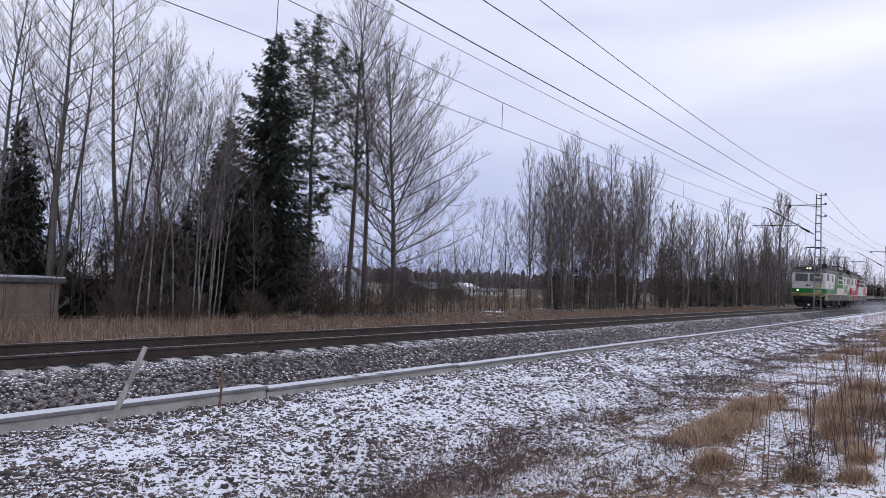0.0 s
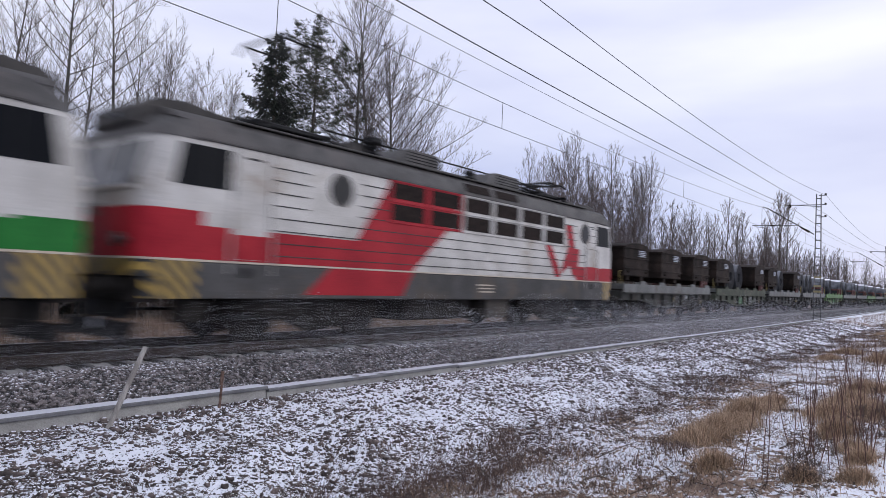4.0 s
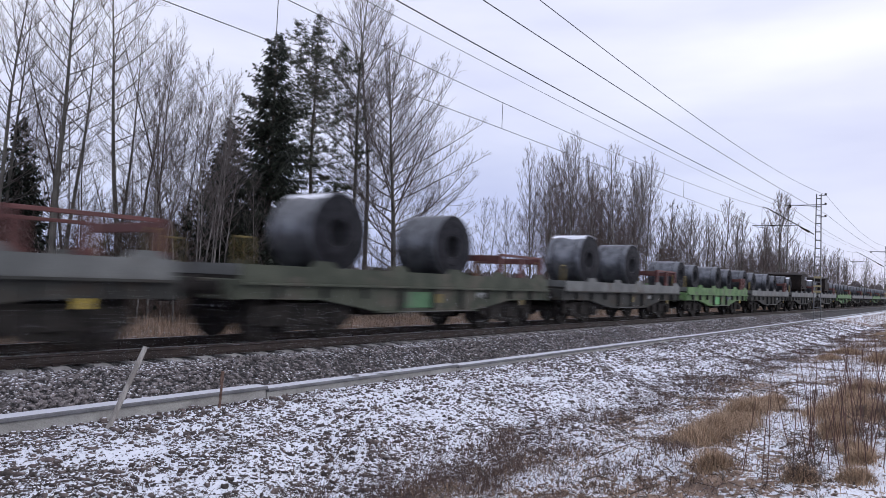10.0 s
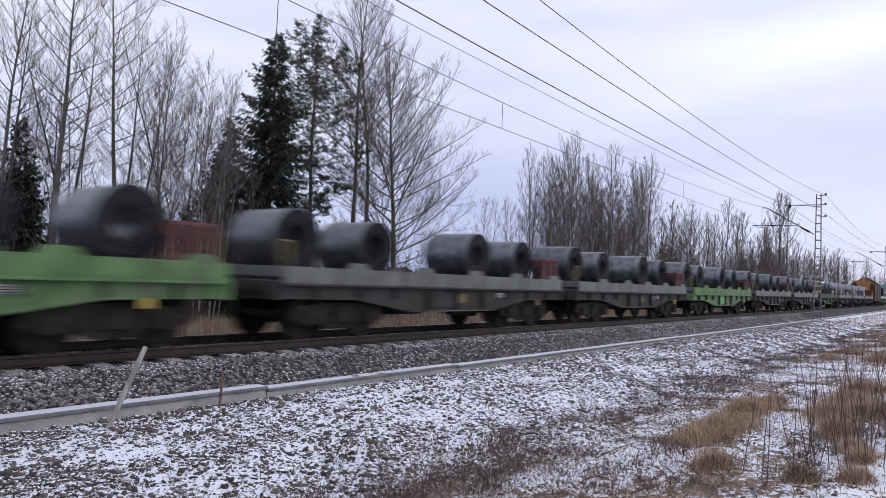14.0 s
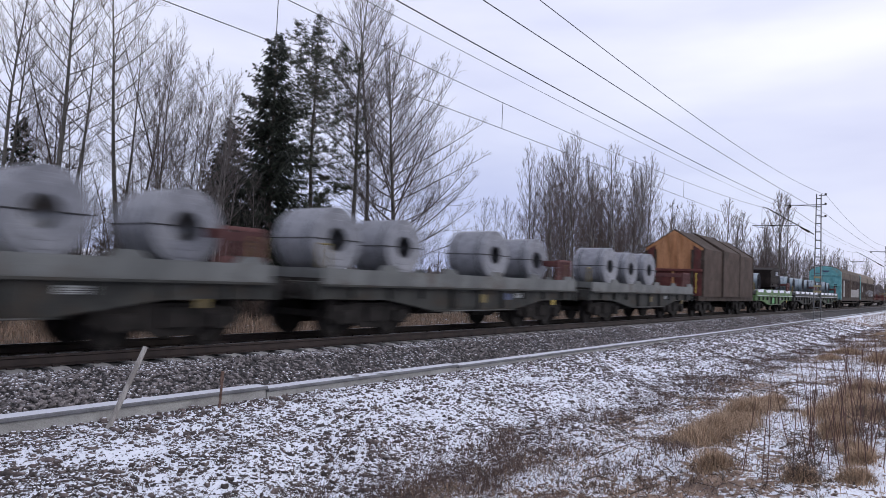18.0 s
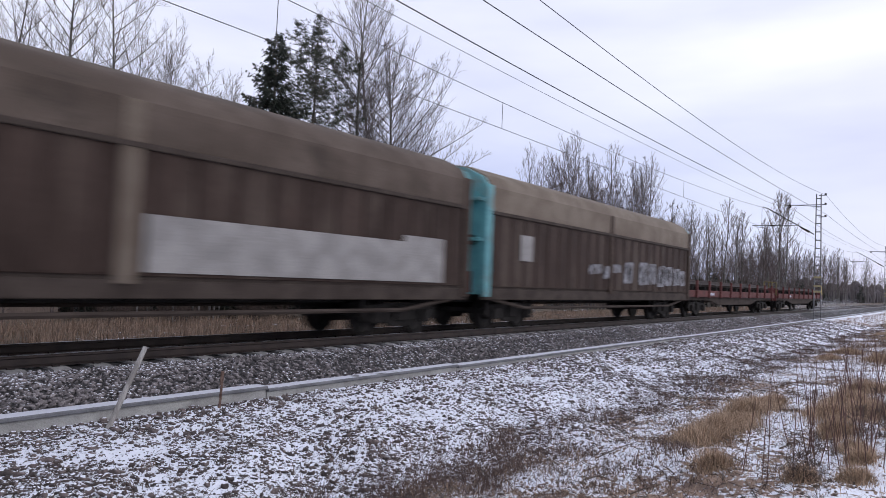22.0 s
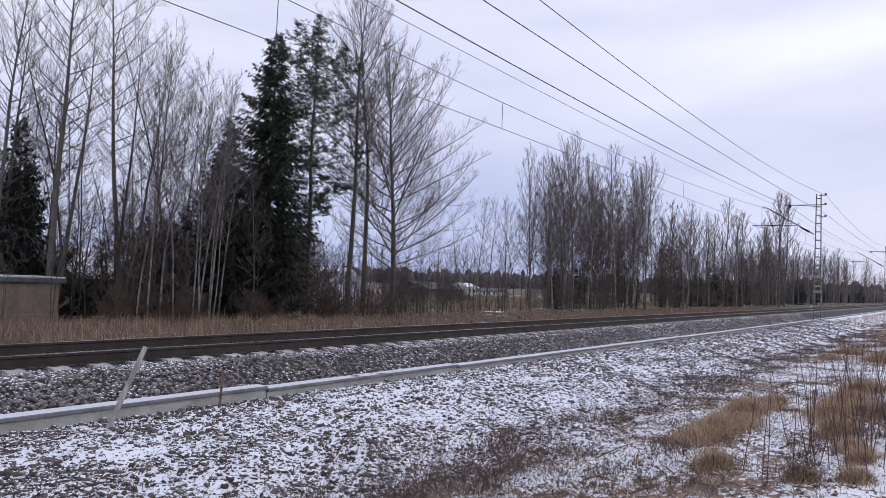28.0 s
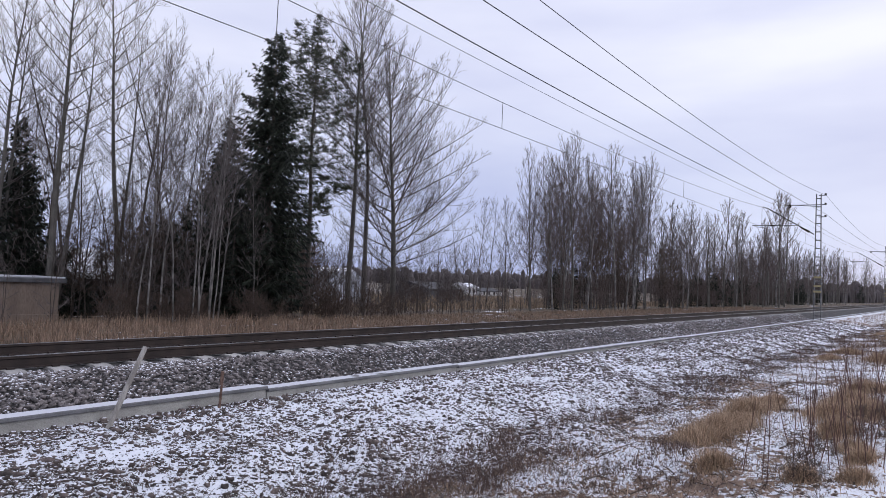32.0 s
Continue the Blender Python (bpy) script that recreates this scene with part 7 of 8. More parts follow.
def locomotive(colour, first):
    """Boxy electric locomotive: cab fronts, flat sides with dark strips for groove shade, round and grille windows,
    roof gear and two pantographs.
    """
    word = {"locogreen": "white and green", "locored": "white and red"}[colour]
    L = thing("electric_locomotive", "%s electric locomotive%s" % (word, " with lit headlamps leading the train" if first else " coupled behind the first"), "locomotive", "locomotives of the train")
    h = 9.15
    yb = 1.53
    C = P[colour]
    hue = "green" if colour == "locogreen" else "red"
    side = [(-yb, 1.49), (yb, 1.49), (yb, 3.60), (1.40, 3.90), (-1.40, 3.90), (-yb, 3.60)]
    part("body", Shape().prism(side, "x", -h + 1.1, h - 1.1), P["locowhite"], L, "off-white painted body")
    part("roof", Shape().prism([(-1.40, 3.88), (1.40, 3.88), (1.15, 4.04), (0.6, 4.13), (-0.6, 4.13), (-1.15, 4.04)], "x", -h + 0.55, h - 0.55), P["locoroof"], L, "sooty grey roof")
    for e in (-1, 1):
        s = Shape()
        lower = cab_outline(e, h, yb)
        n = len(lower)
        levels = [(1.49, 0.0), (2.50, 0.0), (3.52, 0.20), (3.70, 0.28), (3.90, 0.55)]
        vs = []
        for z, back in levels:
            for x, y in lower:
                lean = back * min(1.0, max(0.0, (abs(x) - (h - 1.1)) / 0.7))
                vs.append((x - e * lean, y * (1 if z < 3.65 else 0.97 if z < 3.8 else 0.90), z))
        m = len(levels)
        fs = [tuple(range(n)), tuple(range((m - 1) * n, m * n))] + [(j * n + i, j * n + (i + 1) % n, (j + 1) * n + (i + 1) % n, (j + 1) * n + i) for j in range(m - 1) for i in range(n)]
        part("cab", s.add(vs, fs), P["locowhite"], L, "off-white cab front")
        brow = Shape()
        rim = cab_outline(e, h, yb, 0.014)
        vs = []
        for z, back in ((3.53, 0.20), (3.70, 0.27), (3.915, 0.53)):
            for x, y in rim:
                vs.append((x - e * back * min(1.0, max(0.0, (abs(x) - (h - 1.1)) / 0.7)), y * (1 if z < 3.65 else 0.975 if z < 3.8 else 0.905), z))
        m = len(rim)
        part("cab_brow", brow.add(vs, [tuple(range(m)), tuple(range(2 * m, 3 * m))] + [(j * m + i, j * m + (i + 1) % m, (j + 1) * m + (i + 1) % m, (j + 1) * m + i) for j in range(2) for i in range(m)]), P["edge"], L, "sooty grey slope above the windscreen")
        part("cab_band", Shape().prism(cab_outline(e, h, yb, 0.010), "z", 1.53, 2.0 if colour == "locogreen" or e > 0 else 2.34), C, L, "%s band round the cab" % hue)
        part("cab_line", Shape().prism(cab_outline(e, h, yb, 0.016), "z", 1.495, 1.53), P["cream"], L)
        part("cab_skirt", Shape().prism(cab_outline(e, h, yb, 0.012), "z", 1.22, 1.495), P["stripe"], L, "yellow and black warning stripes")
        for d in (-1, 1):
            part("corner_stripe", Shape().prism([(e * (h - 1.0), d * (yb + 0.015)), (e * (h - 0.42), d * (yb + 0.012)), (e * (h - 0.16), d * (yb - 0.10)), (e * (h - 0.22), d * (yb - 0.16)), (e * (h - 0.45), d * (yb - 0.05)), (e * (h - 1.0), d * (yb - 0.05))], "z", 0.87, 1.22), P["stripe"], L, "yellow and black striped corner")
        part("headstock", Shape().box(*sorted((e * (h - 0.5), e * (h - 0.08))), -1.35, 1.35, 0.80, 1.22, 0.03), P["under"], L)
        for y0, y1 in ((-1.20, -0.07), (0.07, 1.20)):
            def pane(a, z):
                return e * (h - 0.20 * (z - 2.5) / 1.02 + a)
            za, zb = 2.70, 3.44
            part("windscreen", Shape().add([(pane(0.012, za), y0, za), (pane(0.012, za), y1, za), (pane(0.012, zb), y1, zb), (pane(0.012, zb), y0, zb), (pane(-0.03, za), y0, za), (pane(-0.03, za), y1, za), (pane(-0.03, zb), y1, zb), (pane(-0.03, zb), y0, zb)],
                 [(0, 1, 2, 3), (7, 6, 5, 4), (0, 4, 5, 1), (1, 5, 6, 2), (2, 6, 7, 3), (3, 7, 4, 0)]), P["glass"], L, "dark windscreen pane")
            part("wiper", Shape().rod((pane(0.03, 3.5), y0 + 0.5, 3.5), (pane(0.03, 2.95), y0 + 0.75, 2.95), 0.013), P["black"], L)
            part("screen_sill", Shape().box(*sorted((pane(0.0, 2.66), pane(0.05, 2.66))), y0 - 0.03, y1 + 0.03, 2.62, 2.68, 0.01), P["locowhite"], L)
        for y in (-0.92, 0.92):
            lit = first and e < 0
            part("headlamp", Shape().lathe((e * (h + 0.01), y, 1.80), "x", [(0, 0.13), (e * 0.07, 0.12), (e * 0.075, 0.09)], 18), P["locoroof"], L)
            part("headlamp_lens", Shape().lathe((e * (h + 0.07), y, 1.80), "x", [(0, 0.10), (e * 0.025, 0.06)], 16), P["lamp"] if lit else P["glass"], L, "glowing lamp lens" if lit else "")
            part("marker_lamp", Shape().lathe((e * (h + 0.01), y * 1.24, 1.78), "x", [(0, 0.06), (e * 0.05, 0.05)], 12), P["black"], L)
        part("roof_lamp_housing", Shape().prism([(e * (h - 0.22), 3.80), (e * (h - 0.22), 4.08), (e * (h - 0.45), 4.24), (e * (h - 1.1), 4.32), (e * (h - 2.0), 4.2), (e * (h - 2.3), 3.95), (e * (h - 1.0), 3.80)], "y", -0.78, 0.78), P["locoroof"], L, "sooty humped lamp housing")
        for y in (-0.13, 0.13):
            part("roof_lamp", Shape().lathe((e * (h - 0.215), y, 3.97), "x", [(0, 0.068), (e * 0.04, 0.055)], 14), P["lamp"] if first and e < 0 else P["glass"], L)
        part("front_emblem", Shape().prism([(-0.25, 2.42), (-0.14, 2.42), (-0.06, 2.27), (0.06, 2.42), (0.22, 2.42), (0.22, 2.27), (0.08, 2.20), (-0.12, 2.20)], "x", *sorted((e * (h + 0.004), e * (h + 0.014)))), P["locoroof"], L, "small dark emblem")
        part("plough", Shape().prism([(-1.0, 0.16), (1.0, 0.16), (1.15, 0.46), (-1.15, 0.46)], "x", *sorted((e * (h - 0.25), e * (h - 0.12)))).prism([(-0.7, 0.50), (0.7, 0.50), (0.7, 0.85), (-0.7, 0.85)], "x", *sorted((e * (h - 0.4), e * (h - 0.2)))), P["black"], L)
        part("plough_snow", Shape().lathe((e * (h - 0.12), -0.05, 0.40), "x", [(0, 0.11), (e * 0.03, 0.09), (e * 0.04, 0.04)], 9), M["snow"], L, "snow caked on the plough")
        for y in (-0.45, 0.45):
            part("brake_hose", Shape().rod((e * (h - 0.05), y, 1.1), (e * (h + 0.12), y * 0.95, 0.85), 0.03).rod((e * (h + 0.12), y * 0.95, 0.85), (e * (h + 0.02), y * 0.8, 0.62), 0.03), P["black"], L)
        for d in (-1, 1):
            part("cab_side_window", Shape().prism([(e * (h - 0.52), 2.76), (e * (h - 1.58), 2.76), (e * (h - 1.58), 3.45), (e * (h - 0.64), 3.45)], "y", *sorted((d * (yb - 0.02), d * (yb + 0.012)))), P["darkglass"], L, "dark cab side window")
            part("window_bar", Shape().box(*sorted((e * (h - 1.1), e * (h - 1.13))), *sorted((d * yb, d * (yb + 0.018))), 2.76, 3.45, 0.006), P["black"], L)
            door = part("cab_door", Shape().box(*sorted((e * (h - 1.68), e * (h - 2.45))), *sorted((d * (yb - 0.01), d * (yb + 0.015))), 1.56, 3.50, 0.03), P["locowhite"], L)
            part("door_band", Shape().box(*sorted((e * (h - 1.69), e * (h - 2.44))), *sorted((d * (yb + 0.012), d * (yb + 0.019))), 1.565, 2.0, 0.002), C, door, "%s band across the door" % hue)
            part("door_gap", Shape().box(*sorted((e * (h - 1.64), e * (h - 1.67))), *sorted((d * (yb - 0.01), d * (yb + 0.006))), 1.56, 3.52, 0.004).box(*sorted((e * (h - 2.46), e * (h - 2.49))), *sorted((d * (yb - 0.01), d * (yb + 0.006))), 1.56, 3.52, 0.004), P["skirt"], L)
            part("door_vent", Shape().box(*sorted((e * (h - 1.9), e * (h - 2.25))), *sorted((d * (yb + 0.01), d * (yb + 0.022))), 3.36, 3.40, 0.004), P["black"], door)
            for q in (1.61, 2.53):
                part("hand_rail", Shape().rod((e * (h - q), d * (yb + 0.06), 1.3), (e * (h - q), d * (yb + 0.06), 2.6), 0.014), P["locowhite"], L)
            part("step", Shape().box(*sorted((e * (h - 1.7), e * (h - 2.3))), *sorted((d * 1.35, d * 1.52)), 0.50, 0.56, 0.01), P["black"], L)
            part("sand_box", Shape().box(*sorted((e * (h - 0.9), e * (h - 1.4))), *sorted((d * 1.0, d * 1.3)), 0.45, 0.85, 0.03), P["under"], L)
            part("skirt_lamp", Shape().lathe((e * (h - 2.0), d * (yb + 0.02), 1.33), "y", [(0, 0.10), (d * 0.03, 0.09)], 12), P["black"], L)
    for d in (-1, 1):
        part("skirt", Shape().box(-h + 1.0, h - 1.0, *sorted((d * (yb - 0.05), d * (yb + 0.02))), 0.87, 1.49, 0.02), P["skirt"], L, "grimy grey side skirt")
        part("skirt_line", Shape().box(-h + 1.05, h - 1.05, *sorted((d * (yb + 0.0), d * (yb + 0.024))), 1.49, 1.525, 0.006), P["cream"], L)
        for k in range(3):
            part("number_bar", Shape().box(0.3 - 0.05 * k, 0.95, *sorted((d * (yb + 0.02), d * (yb + 0.026))), 1.06 + 0.09 * k, 1.095 + 0.09 * k, 0.002), P["cream"], L)
        part("roof_edge", Shape().prism([(d * (yb + 0.012), 3.57), (d * (yb + 0.016), 3.63), (d * 1.425, 3.91), (d * 1.39, 3.91), (d * (yb - 0.03), 3.60)], "x", -h + 1.1, h - 1.1), P["edge"], L, "grimy grey roof edge")
        part("gutter", Shape().box(-h + 0.9, h - 0.9, *sorted((d * (yb - 0.06), d * (yb + 0.035))), 3.545, 3.585, 0.01), P["locoroof"], L)
        spans = ((-6.6, -5.75), (-4.3, -3.3), (-1.9, -0.75), (2.4, 3.55), (4.75, 5.95), (6.95, 7.5))
        for k in range(8):
            z = 1.66 + 0.235 * k
            for a, b in (((-h + 2.55, h - 2.55),) if k < 4 else spans):
                if hue == "red" and k >= 4 and -3.2 < a < 5.2 - 0.5:
                    continue
                # a thin proud strip, coloured dark as the shade inside a groove
                part("side_groove", Shape().box(a, b, *sorted((d * yb, d * (yb + 0.019))), z, z + 0.02, 0.004), P["groove"], L)
        yo = sorted((d * (yb + 0.004), d * (yb + 0.008)))
        y2 = sorted((d * (yb + 0.006), d * (yb + 0.012)))
        y3 = sorted((d * (yb + 0.010), d * (yb + 0.016)))
        if hue == "green":
            part("colour_band", Shape().prism([(-h + 1.1, 1.53), (-4.2, 1.53), (-3.9, 2.0), (-h + 1.1, 2.0)], "y", *yo), C, L, "green painted band")
            part("colour_flash", Shape().prism([(-4.35, 1.53), (-1.95, 1.53), (-1.45, 2.2), (-1.2, 2.58), (-0.60, 3.54), (-2.93, 3.54), (-3.93, 2.0)], "y", *y2), C, L, "slanting green flash")
            part("colour_band", Shape().prism([(-1.46, 2.2), (3.38, 2.2), (3.22, 2.58), (-1.22, 2.58)], "y", *yo), C, L, "green painted band")
            part("cream_panel", Shape().prism([(-1.93, 1.53), (6.75, 1.53), (6.62, 1.78), (3.55, 1.95), (3.39, 2.19), (-1.47, 2.19)], "y", *yo), P["cream"], L, "dusty cream lower panel")
            part("colour_band", Shape().prism([(6.78, 1.53), (h - 1.1, 1.53), (h - 1.1, 1.95), (6.4, 1.95)], "y", *yo), C, L, "green painted band")
        else:
            part("colour_band", Shape().prism([(-h + 1.1, 1.53), (-4.6, 1.53), (-4.4, 2.10), (-h + 1.1, 2.10)], "y", *yo), C, L, "red painted band")
            part("colour_flash", Shape().prism([(-5.05, 1.53), (-2.5, 1.53), (-1.25, 2.55), (-0.60, 3.54), (-3.35, 3.54), (-4.4, 2.10)], "y", *y2), C, L, "slanting red flash")
            part("skirt_flash", Shape().prism([(-5.75, 0.95), (-2.85, 0.95), (-2.5, 1.49), (-5.1, 1.49)], "y", *sorted((d * (yb + 0.021), d * (yb + 0.026)))), C, L, "red flash on the skirt")
            part("colour_flash", Shape().prism([(5.15, 3.3), (5.6, 3.3), (6.1, 1.9), (5.7, 1.9)], "y", *yo), C, L, "narrow red flash")
            part("colour_band", Shape().prism([(6.0, 1.53), (h - 1.1, 1.53), (h - 1.1, 1.98), (5.8, 1.98)], "y", *yo), C, L, "red painted band")
        q = 0.0 if hue == "green" else 0.1
        logo = Shape().prism([(3.75 + q, 2.56), (4.12 + q, 2.56), (4.62 + q, 1.95), (4.75 + q, 1.60), (4.42 + q, 1.60)], "y", *y3)
        logo.prism([(4.80 + q, 1.70), (4.95 + q, 2.05), (5.25 + q, 2.56), (6.1 + q, 2.56), (6.0 + q, 2.0), (5.7 + q, 1.6), (5.4 + q, 2.0)], "y", *y3)
        part("logo_shape", logo, C, L, "large coloured emblem")
        for x in (-4.88, -2.58, 4.23, 6.50) if hue == "green" else (-4.88, 6.6):
            part("round_window", Shape().lathe((x, d * (yb + 0.005), 3.11), "y", [(0, 0.34), (d * 0.02, 0.33), (d * 0.022, 0.28)], 24), P["locoroof"], L)
            part("round_pane", Shape().lathe((x, d * (yb + 0.024), 3.11), "y", [(0, 0.275), (d * 0.006, 0.27)], 24), P["roundglass"], L)
        wd = 1.24 if hue == "green" else 1.16
        cols = (-0.46, 0.97) if hue == "green" else (-3.32, -1.90, -0.46, 0.97, 2.40, 3.83)
        for i, x0 in enumerate(cols):
            top = hue == "green" or i in (2, 3)
            for z0, z1 in ((2.66, 3.02), (3.15, 3.50)):
                part("side_grille", Shape().box(x0, x0 + wd, *sorted((d * yb, d * (yb + 0.022))), z0, z1, 0.006), P["grille"], L, "dark brown ventilation grille")
            if top:
                part("side_grille", Shape().prism([(d * (yb + 0.022), 3.66), (d * (yb + 0.030), 3.66), (d * 1.465, 3.88), (d * 1.43, 3.88)], "x", x0, x0 + wd), P["grille"], L, "dark brown ventilation grille")
            wall = C if hue == "red" and i < 2 else P["locowhite"]
            for z in (2.58, 3.05, 3.52):
                part("grille_frame", Shape().box(x0 - 0.1, x0 + wd + 0.1, *sorted((d * yb, d * (yb + 0.034))), z, z + 0.065, 0.01), wall, L)
            for x in (x0 - 0.11, x0 + wd + 0.03):
                part("grille_frame", Shape().box(x, x + 0.08, *sorted((d * yb, d * (yb + 0.031))), 2.6, 3.56, 0.01), wall, L)
    for x in (-5.5, 5.4):
        part("pantograph_base", Shape().box(x - 1.0, x + 1.0, -0.6, 0.6, 4.30, 4.40, 0.02).box(x - 0.95, x - 0.8, -0.95, 0.95, 4.28, 4.36, 0.02).box(x + 0.8, x + 0.95, -0.95, 0.95, 4.28, 4.36, 0.02), P["black"], L)
        for a in (-0.87, 0.87):
            for y in (-0.85, 0.85):
                part("base_insulator", Shape().lathe((x + a, y, 4.0), "z", [(0, 0.07), (0.08, 0.11), (0.13, 0.07), (0.20, 0.11), (0.29, 0.05)], 12), P["black"], L)
        up = x < 0
        z1, z2 = (4.95, 6.2) if up else (4.58, 4.72)
        knee = (x + 0.62) if up else (x - 0.85)
        for y in (-0.38, 0.38):
            part("lower_arm", Shape().rod((x + (0.4 if up else 0.85), y, 4.4), (knee, y * 0.9, z1), 0.038), P["black"], L)
            part("upper_arm", Shape().rod((knee, y * 0.9, z1), (x - 0.3 if up else x + 0.6, y * 1.4, z2 - 0.03), 0.028), P["black"], L)
            part("guide_rod", Shape().rod((knee - 0.1, y * 0.8, z1), (x + 0.42 if up else x + 0.3, y * 1.3, z2 - 0.03), 0.016), P["black"], L)
            part("spring_post", Shape().rod((x - 0.55, y * 1.2, 4.4), (x - 0.70, y, 5.05 if up else 4.6), 0.04), P["black"], L)
        for q in (-0.32, 0.42):
            q = q if up else q + 0.4
            part("collector_strip", Shape().rod((x + q, -0.98, z2 - 0.12), (x + q, -0.75, z2 + 0.04), 0.028).rod((x + q, -0.75, z2 + 0.04), (x + q, 0.75, z2 + 0.04), 0.034).rod((x + q, 0.75, z2 + 0.04), (x + q, 0.98, z2 - 0.12), 0.028), P["black"], L)
        for y in (-0.6, 0.6):
            part("head_bar", Shape().rod((x - 0.32 if up else x + 0.08, y, z2), (x + 0.42 if up else x + 0.82, y, z2), 0.022), P["black"], L)
    # roof gear: louvred fan housings, boxes, insulators and cables
    for x in (-1.65, 2.35):
        fan = part("fan_housing", Shape().prism([(x - 1.15, 4.1), (x - 0.55, 4.52), (x + 0.75, 4.52), (x + 0.85, 4.1)], "y", -0.95, 0.95), P["edge"], L, "grimy grey fan housing")
        for d in (-1, 1):
            for k in range(5):
                part("louvre", Shape().box(x - 0.5, x + 0.1, *sorted((d * 0.945, d * 0.965)), 4.14 + 0.075 * k, 4.165 + 0.075 * k, 0.004).box(x + 0.16, x + 0.76, *sorted((d * 0.945, d * 0.965)), 4.14 + 0.075 * k, 4.165 + 0.075 * k, 0.004), P["black"], fan)
    for k, (x, ln, wd, ht) in enumerate(((-3.35, 0.7, 0.9, 0.42), (0.25, 1.0, 1.0, 0.26), (3.75, 0.5, 0.8, 0.36), (-6.9, 0.6, 1.2, 0.2), (7.0, 0.9, 1.3, 0.24))):
        part("roof_box", Shape().box(x - ln / 2, x + ln / 2, -wd / 2, wd / 2, 4.06, 4.06 + ht, 0.05), P["locoroof"], L)
    for x in (-4.3, -3.1, -2.9, -0.6, 0.9, 1.15, 3.3, 4.2):
        part("roof_insulator", Shape().lathe((x, -0.55, 4.06), "z", [(0, 0.06), (0.08, 0.11), (0.14, 0.06), (0.22, 0.11), (0.28, 0.06), (0.36, 0.10), (0.46, 0.04)], 12), P["black"], L)
    part("roof_switch", Shape().box(-3.2, -2.8, -0.75, -0.35, 4.5, 4.66, 0.04).rod((-3.05, -0.55, 4.6), (-3.05, -0.55, 4.9), 0.05), P["black"], L)
    part("roof_cable", Shape().rod((-4.6, -0.55, 4.54), (4.6, -0.55, 4.54), 0.022).rod((-4.6, 0.5, 4.5), (4.6, 0.5, 4.5), 0.02), P["black"], L)
    part("roof_walk", Shape().box(-h + 1.8, h - 1.8, 0.98, 1.22, 4.06, 4.10, 0.01).box(-h + 1.8, h - 1.8, -1.22, -0.98, 4.06, 4.10, 0.01), P["locoroof"], L)
    for x in (-5.0, 5.0):
        bogie(L, x, 0.625, 2.9)
    part("transformer_case", Shape().box(-2.3, 0.4, -1.15, 1.15, 0.35, 1.0, 0.06), P["under"], L)
    part("air_tank", Shape().box(0.7, 2.3, -1.2, 1.2, 0.42, 0.9, 0.2), P["under"], L)
    part("battery_case", Shape().box(1.0, 2.1, -1.32, -1.2, 0.36, 0.95, 0.03), P["skirt"], L)
    part("underframe", Shape().box(-h + 0.3, h - 0.3, -1.3, 1.3, 1.0, 1.49, 0.02), P["under"], L)
    buffers(L, h, 1.06)
    return L


def ride(ob, along, y=0.0, z=0.0):
    RIDE.append((ob, along, y, z))
    return ob


ride(locomotive("locogreen", True), 83.65)
ride(locomotive("locored", False), 102.65)

FIRST, PITCH = 112.95, 12.714
_wagons = {}


def place_wagon(paint, ref, snow=False, long_rack=False, patches=False):
    key = (paint, snow, long_rack, patches)
    if key not in _wagons:
        _wagons[key] = coil_wagon(paint, snow, long_rack, patches)
        ob = _wagons[key]
    else:
        ob = copy_thing(_wagons[key], pose(0, 0, 0))
    return ride(ob, ref + 5.85)


_coils = {}


def place_coil(along, r, width, kind, snow):
    key = (kind, r, width, snow)
    if key not in _coils:
        _coils[key] = coil(r, width, kind)
        ob = _coils[key]
        if snow:
            coil_snow(ob, r, width)
    else:
        ob = copy_thing(_coils[key], pose(0, 0, 0))
    return ride(ob, along, 0.0, 1.42 + r)


_boxes = {}


def place_box(along, dark):
    if dark not in _boxes:
        _boxes[dark] = ob = load_box(dark)
    else:
        ob = copy_thing(_boxes[dark], pose(0, 0, 0))
    return ride(ob, along, 0.0, 1.64)


def wagon(n, paint, coils=(), boxes=(), kind="steel", big=0.86, snow=(), dark=False, ref=None, deck_snow=False):
    """The n-th wagon behind the locomotives with its load; places in metres behind its front."""
    ref = FIRST + PITCH * (n - 1) if ref is None else ref
    place_wagon(paint, ref, deck_snow, 4 < n < 12, paint == "green" or n % 3 == 0)
    for k, c in enumerate(coils):
        place_coil(ref + c + 0.2, round(big - 0.03 * (k % 2), 2), 1.38 if big > 0.75 else 1.3 if kind == "wrap" else 1.48, kind, k in snow)
    for b in boxes:
        place_box(ref + b + 0.2, dark)


wagon(1, "grey", boxes=(1.5, 5.7, 10.2))
wagon(2, "palegreen", (5.4, 7.4), boxes=(1.5, 10.2))
wagon(3, "grey", (3.5, 5.4, 7.4), boxes=(1.4, 10.4), snow=(1,))
wagon(4, "grey", (3.5, 5.8, 7.9), big=0.9)
wagon(5, "green", (3.2, 7.4), big=0.88, snow=(0, 1))
wagon(6, "grey", (3.4, 7.6), big=0.88, snow=(0,))
wagon(7, "grey", (3.5, 7.2), big=0.88, snow=(1,))
wagon(8, "green", (3.3, 7.6), big=0.88, snow=(0, 1))
wagon(9, "grey", (3.3, 7.7), big=0.88, snow=(0,))
wagon(10, "palegreen", (3.0, 7.3), big=0.88, snow=(0,))
wagon(11, "grey", (3.2, 7.4), big=0.9, snow=(0,))
wagon(12, "green", (0.9, 3.2, 7.4, 9.8), big=0.66)
wagon(13, "grey", (0.8, 3.2, 7.4, 9.8), big=0.66)
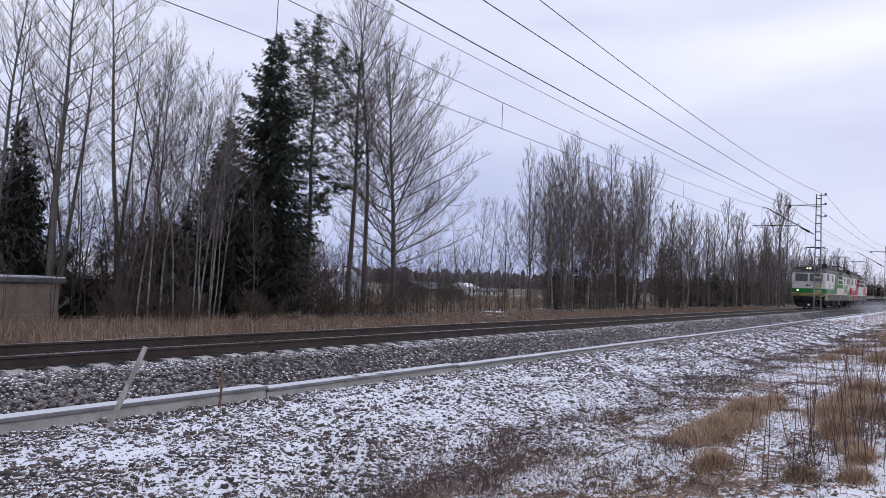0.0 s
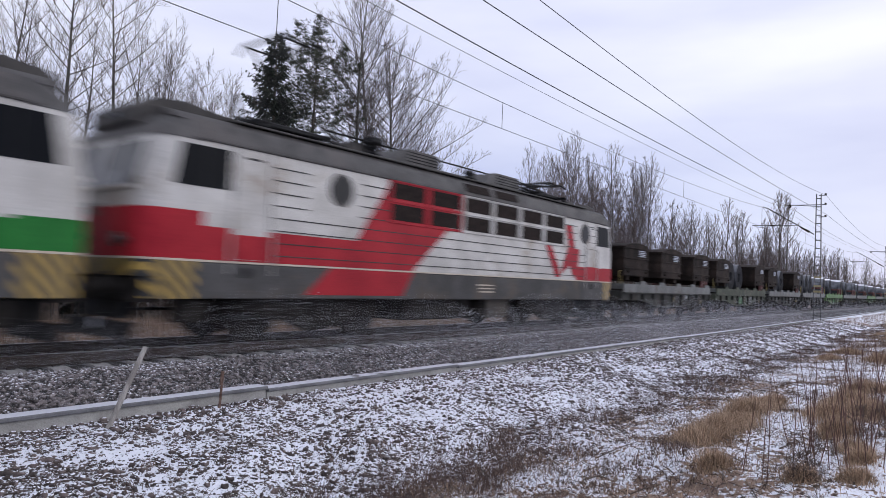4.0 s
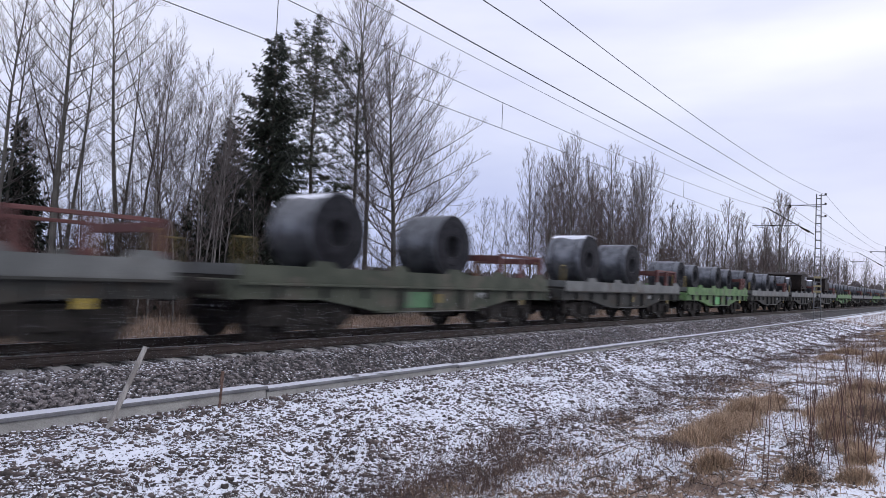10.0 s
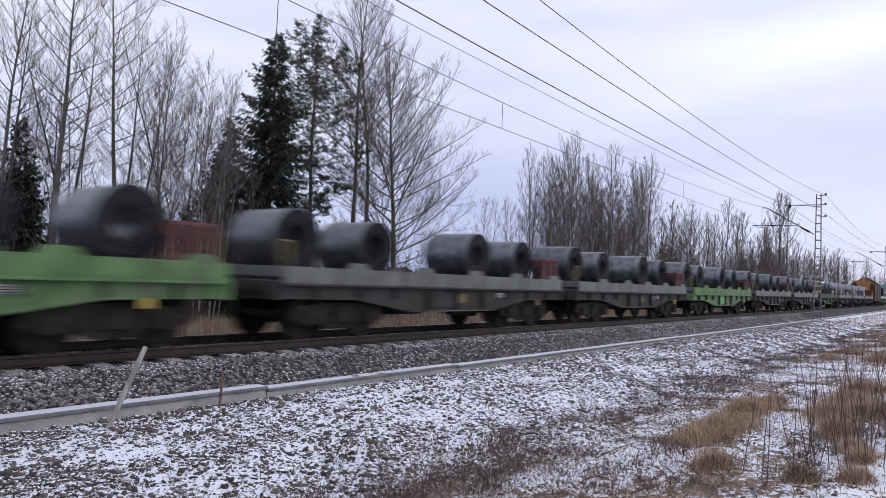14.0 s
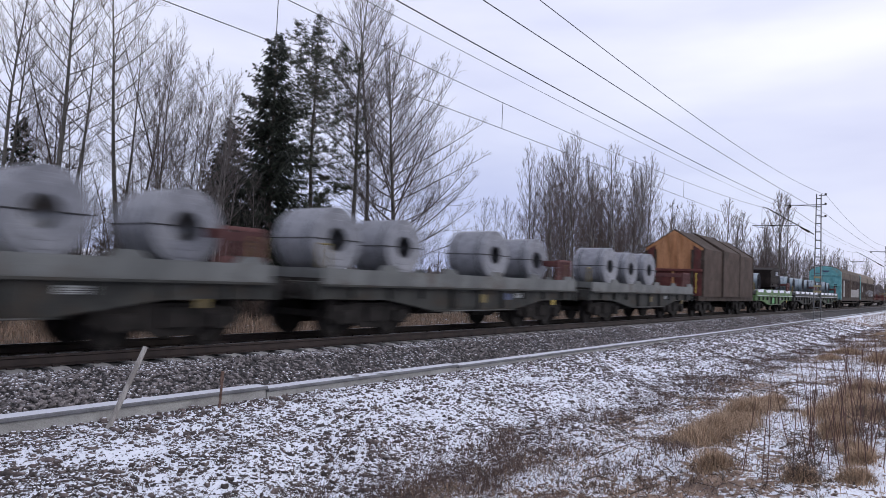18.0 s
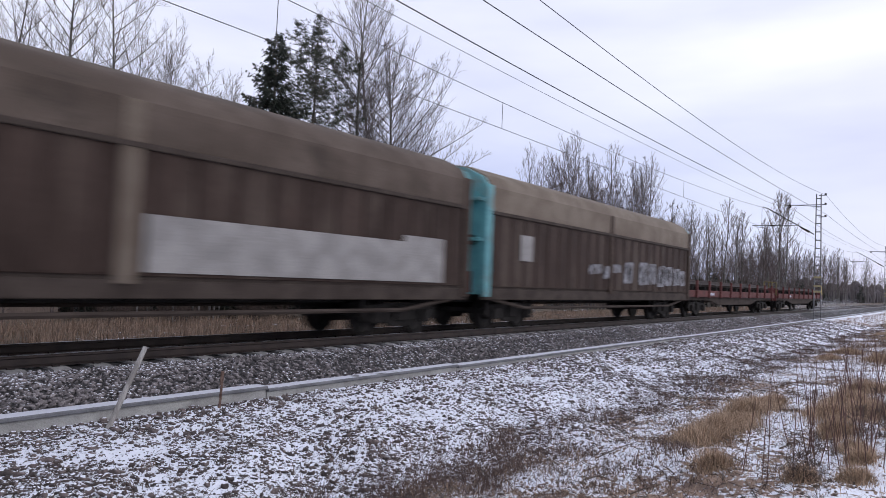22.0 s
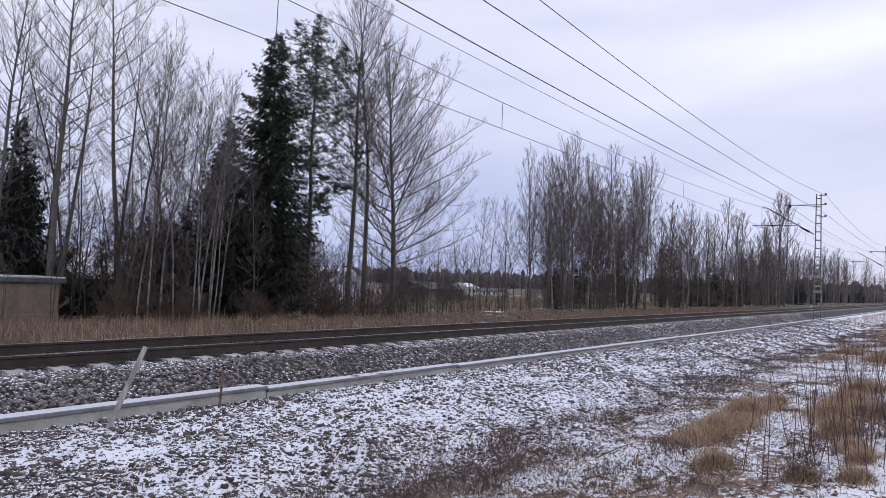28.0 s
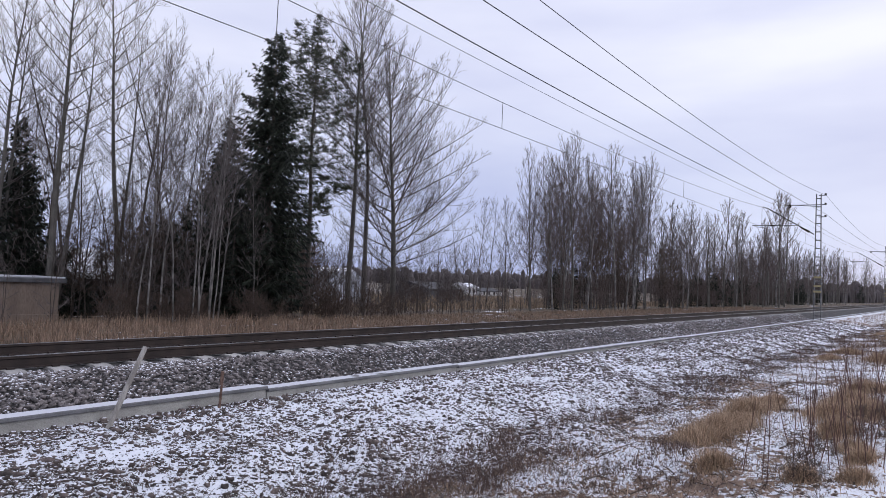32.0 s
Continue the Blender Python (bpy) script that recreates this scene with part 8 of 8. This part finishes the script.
wagon(14, "grey", (0.82, 2.8, 9.6), boxes=(5.85,), big=0.66, snow=(1,), dark=True)
wagon(15, "grey", (0.8, 3.2, 9.85), boxes=(5.75,), big=0.66, snow=(0,), dark=True)
wagon(16, "green", (0.95, 3.4, 5.4, 7.5, 9.9), big=0.66)
wagon(17, "grey", (0.76, 3.2, 7.45, 9.9), big=0.65)
wagon(18, "grey", (0.9, 3.3, 7.5, 9.9), big=0.66)
wagon(19, "green", (0.85, 3.0, 7.3, 9.8), big=0.66)
wagon(20, "grey", (0.9, 3.2, 7.4, 9.8), big=0.66)
wagon(21, "grey", (0.9, 3.2, 7.6, 9.7), big=0.67)
wagon(22, "palegreen", (0.72, 3.3, 7.55, 9.74), big=0.67, snow=(2,))
wagon(23, "grey", (1.0, 3.4, 7.6, 10.0), kind="wrap", big=0.73)
wagon(24, "grey", (1.0, 3.3, 7.5, 10.0), kind="wrap", big=0.73)
wagon(25, "grey", (3.2, 5.38, 7.5), kind="wrap", big=0.74)
ride(hood_wagon(), 436.1)
wagon(27, "green", (1.27, 3.44, 10.0), boxes=(5.85,), kind="blue", big=0.67, dark=True, ref=442.7, deck_snow=True)
wagon(28, "grey", (0.82, 3.07, 7.3, 9.7), kind="blue", big=0.67, ref=455.5, deck_snow=True)
wagon(29, "palegreen", (1.3, 3.56, 7.7, 10.0), kind="blue", big=0.67, ref=468.0, deck_snow=True)
ride(van(False), 489.7)
ride(van(True), 507.9)
ride(flat_wagon(False), 526.5)
ride(flat_wagon(True), 547.2)
_rails = rail_load()
ride(_rails, 526.5, 0, 1.56)
ride(copy_thing(_rails, pose(0, 0, 0)), 547.2, 0, 1.56)


# powder snow whirled up along the first wagons
rd = np.random.default_rng(33)
n = 470000
du = np.where(np.arange(n) % 2 == 0, 90 + 60 * rd.beta(1.6, 2.2, n), 95 + 165 * rd.beta(1.7, 2.4, n))
tail = np.arange(n) > 400000
du[tail] = 552 + 45 * rd.beta(1.3, 2.5, int(tail.sum()))
start = np.where(tail, 548, 80)
dy = np.where(rd.random(n) < 0.7, -0.9 - 2.3 * rd.random(n) ** 1.2, rd.uniform(-0.9, 2.6, n))
dy = np.where(tail, rd.uniform(-2.4, 2.6, n), dy)
top = 1.25 * np.clip((du - start) / 18, 0.15, 1) * np.clip((4.2 + dy) / 2.4, 0.25, 1) * (0.75 + 0.25 * np.sin(du * 0.9) * np.sin(du * 0.37 + 1))
dz = -0.45 + (0.45 + top) * rd.random(n) ** 1.3
dr = rd.uniform(0.0038, 0.008, n)
dc = np.stack([du - 88, dy, dz], 1)
dv = (dc[:, None] + rd.normal(size=(n, 3, 3)) * dr[:, None, None]).reshape(-1, 3)
df = np.arange(3 * n).reshape(-1, 3)
dust = tagged(new("snow_dust", raw_mesh("snow_dust", dv, df, M["snow"])), "fine powder snow whirled up beside the passing train", "snow dust", kind="stuff")
ride(dust, 88.0)


# ---- all that moves ----
def wheels_like(first, r, k):
    """The other wheelsets of that size and place in their bogies: they turn alike."""
    return [o for o in bpy.data.objects if o.name.startswith("wheelset") and o is not first and o.data == first.data and abs(o.location.x - k) < 0.01]


def motions():
    for ob, along, y, z in RIDE:
        walk(ob, [(0.0, pose(along, y, z)), (32.0, pose(along - SPEED * 32.0, y, z))])
    for (r, k), sets in SPIN.items():
        turn = SPEED / FPS / r
        walk(sets[0], [(i / FPS, Matrix.Translation((k, 0, r)) @ Matrix.Rotation(-turn * i, 4, "Y")) for i in range(32 * FPS + 1)])
        keys = sets[0].animation_data
        for w in wheels_like(sets[0], r, k):
            w.rotation_mode = "QUATERNION"
            w.animation_data_create()
            w.animation_data.action = keys.action
            w.animation_data.action_slot = keys.action_slot


motions()
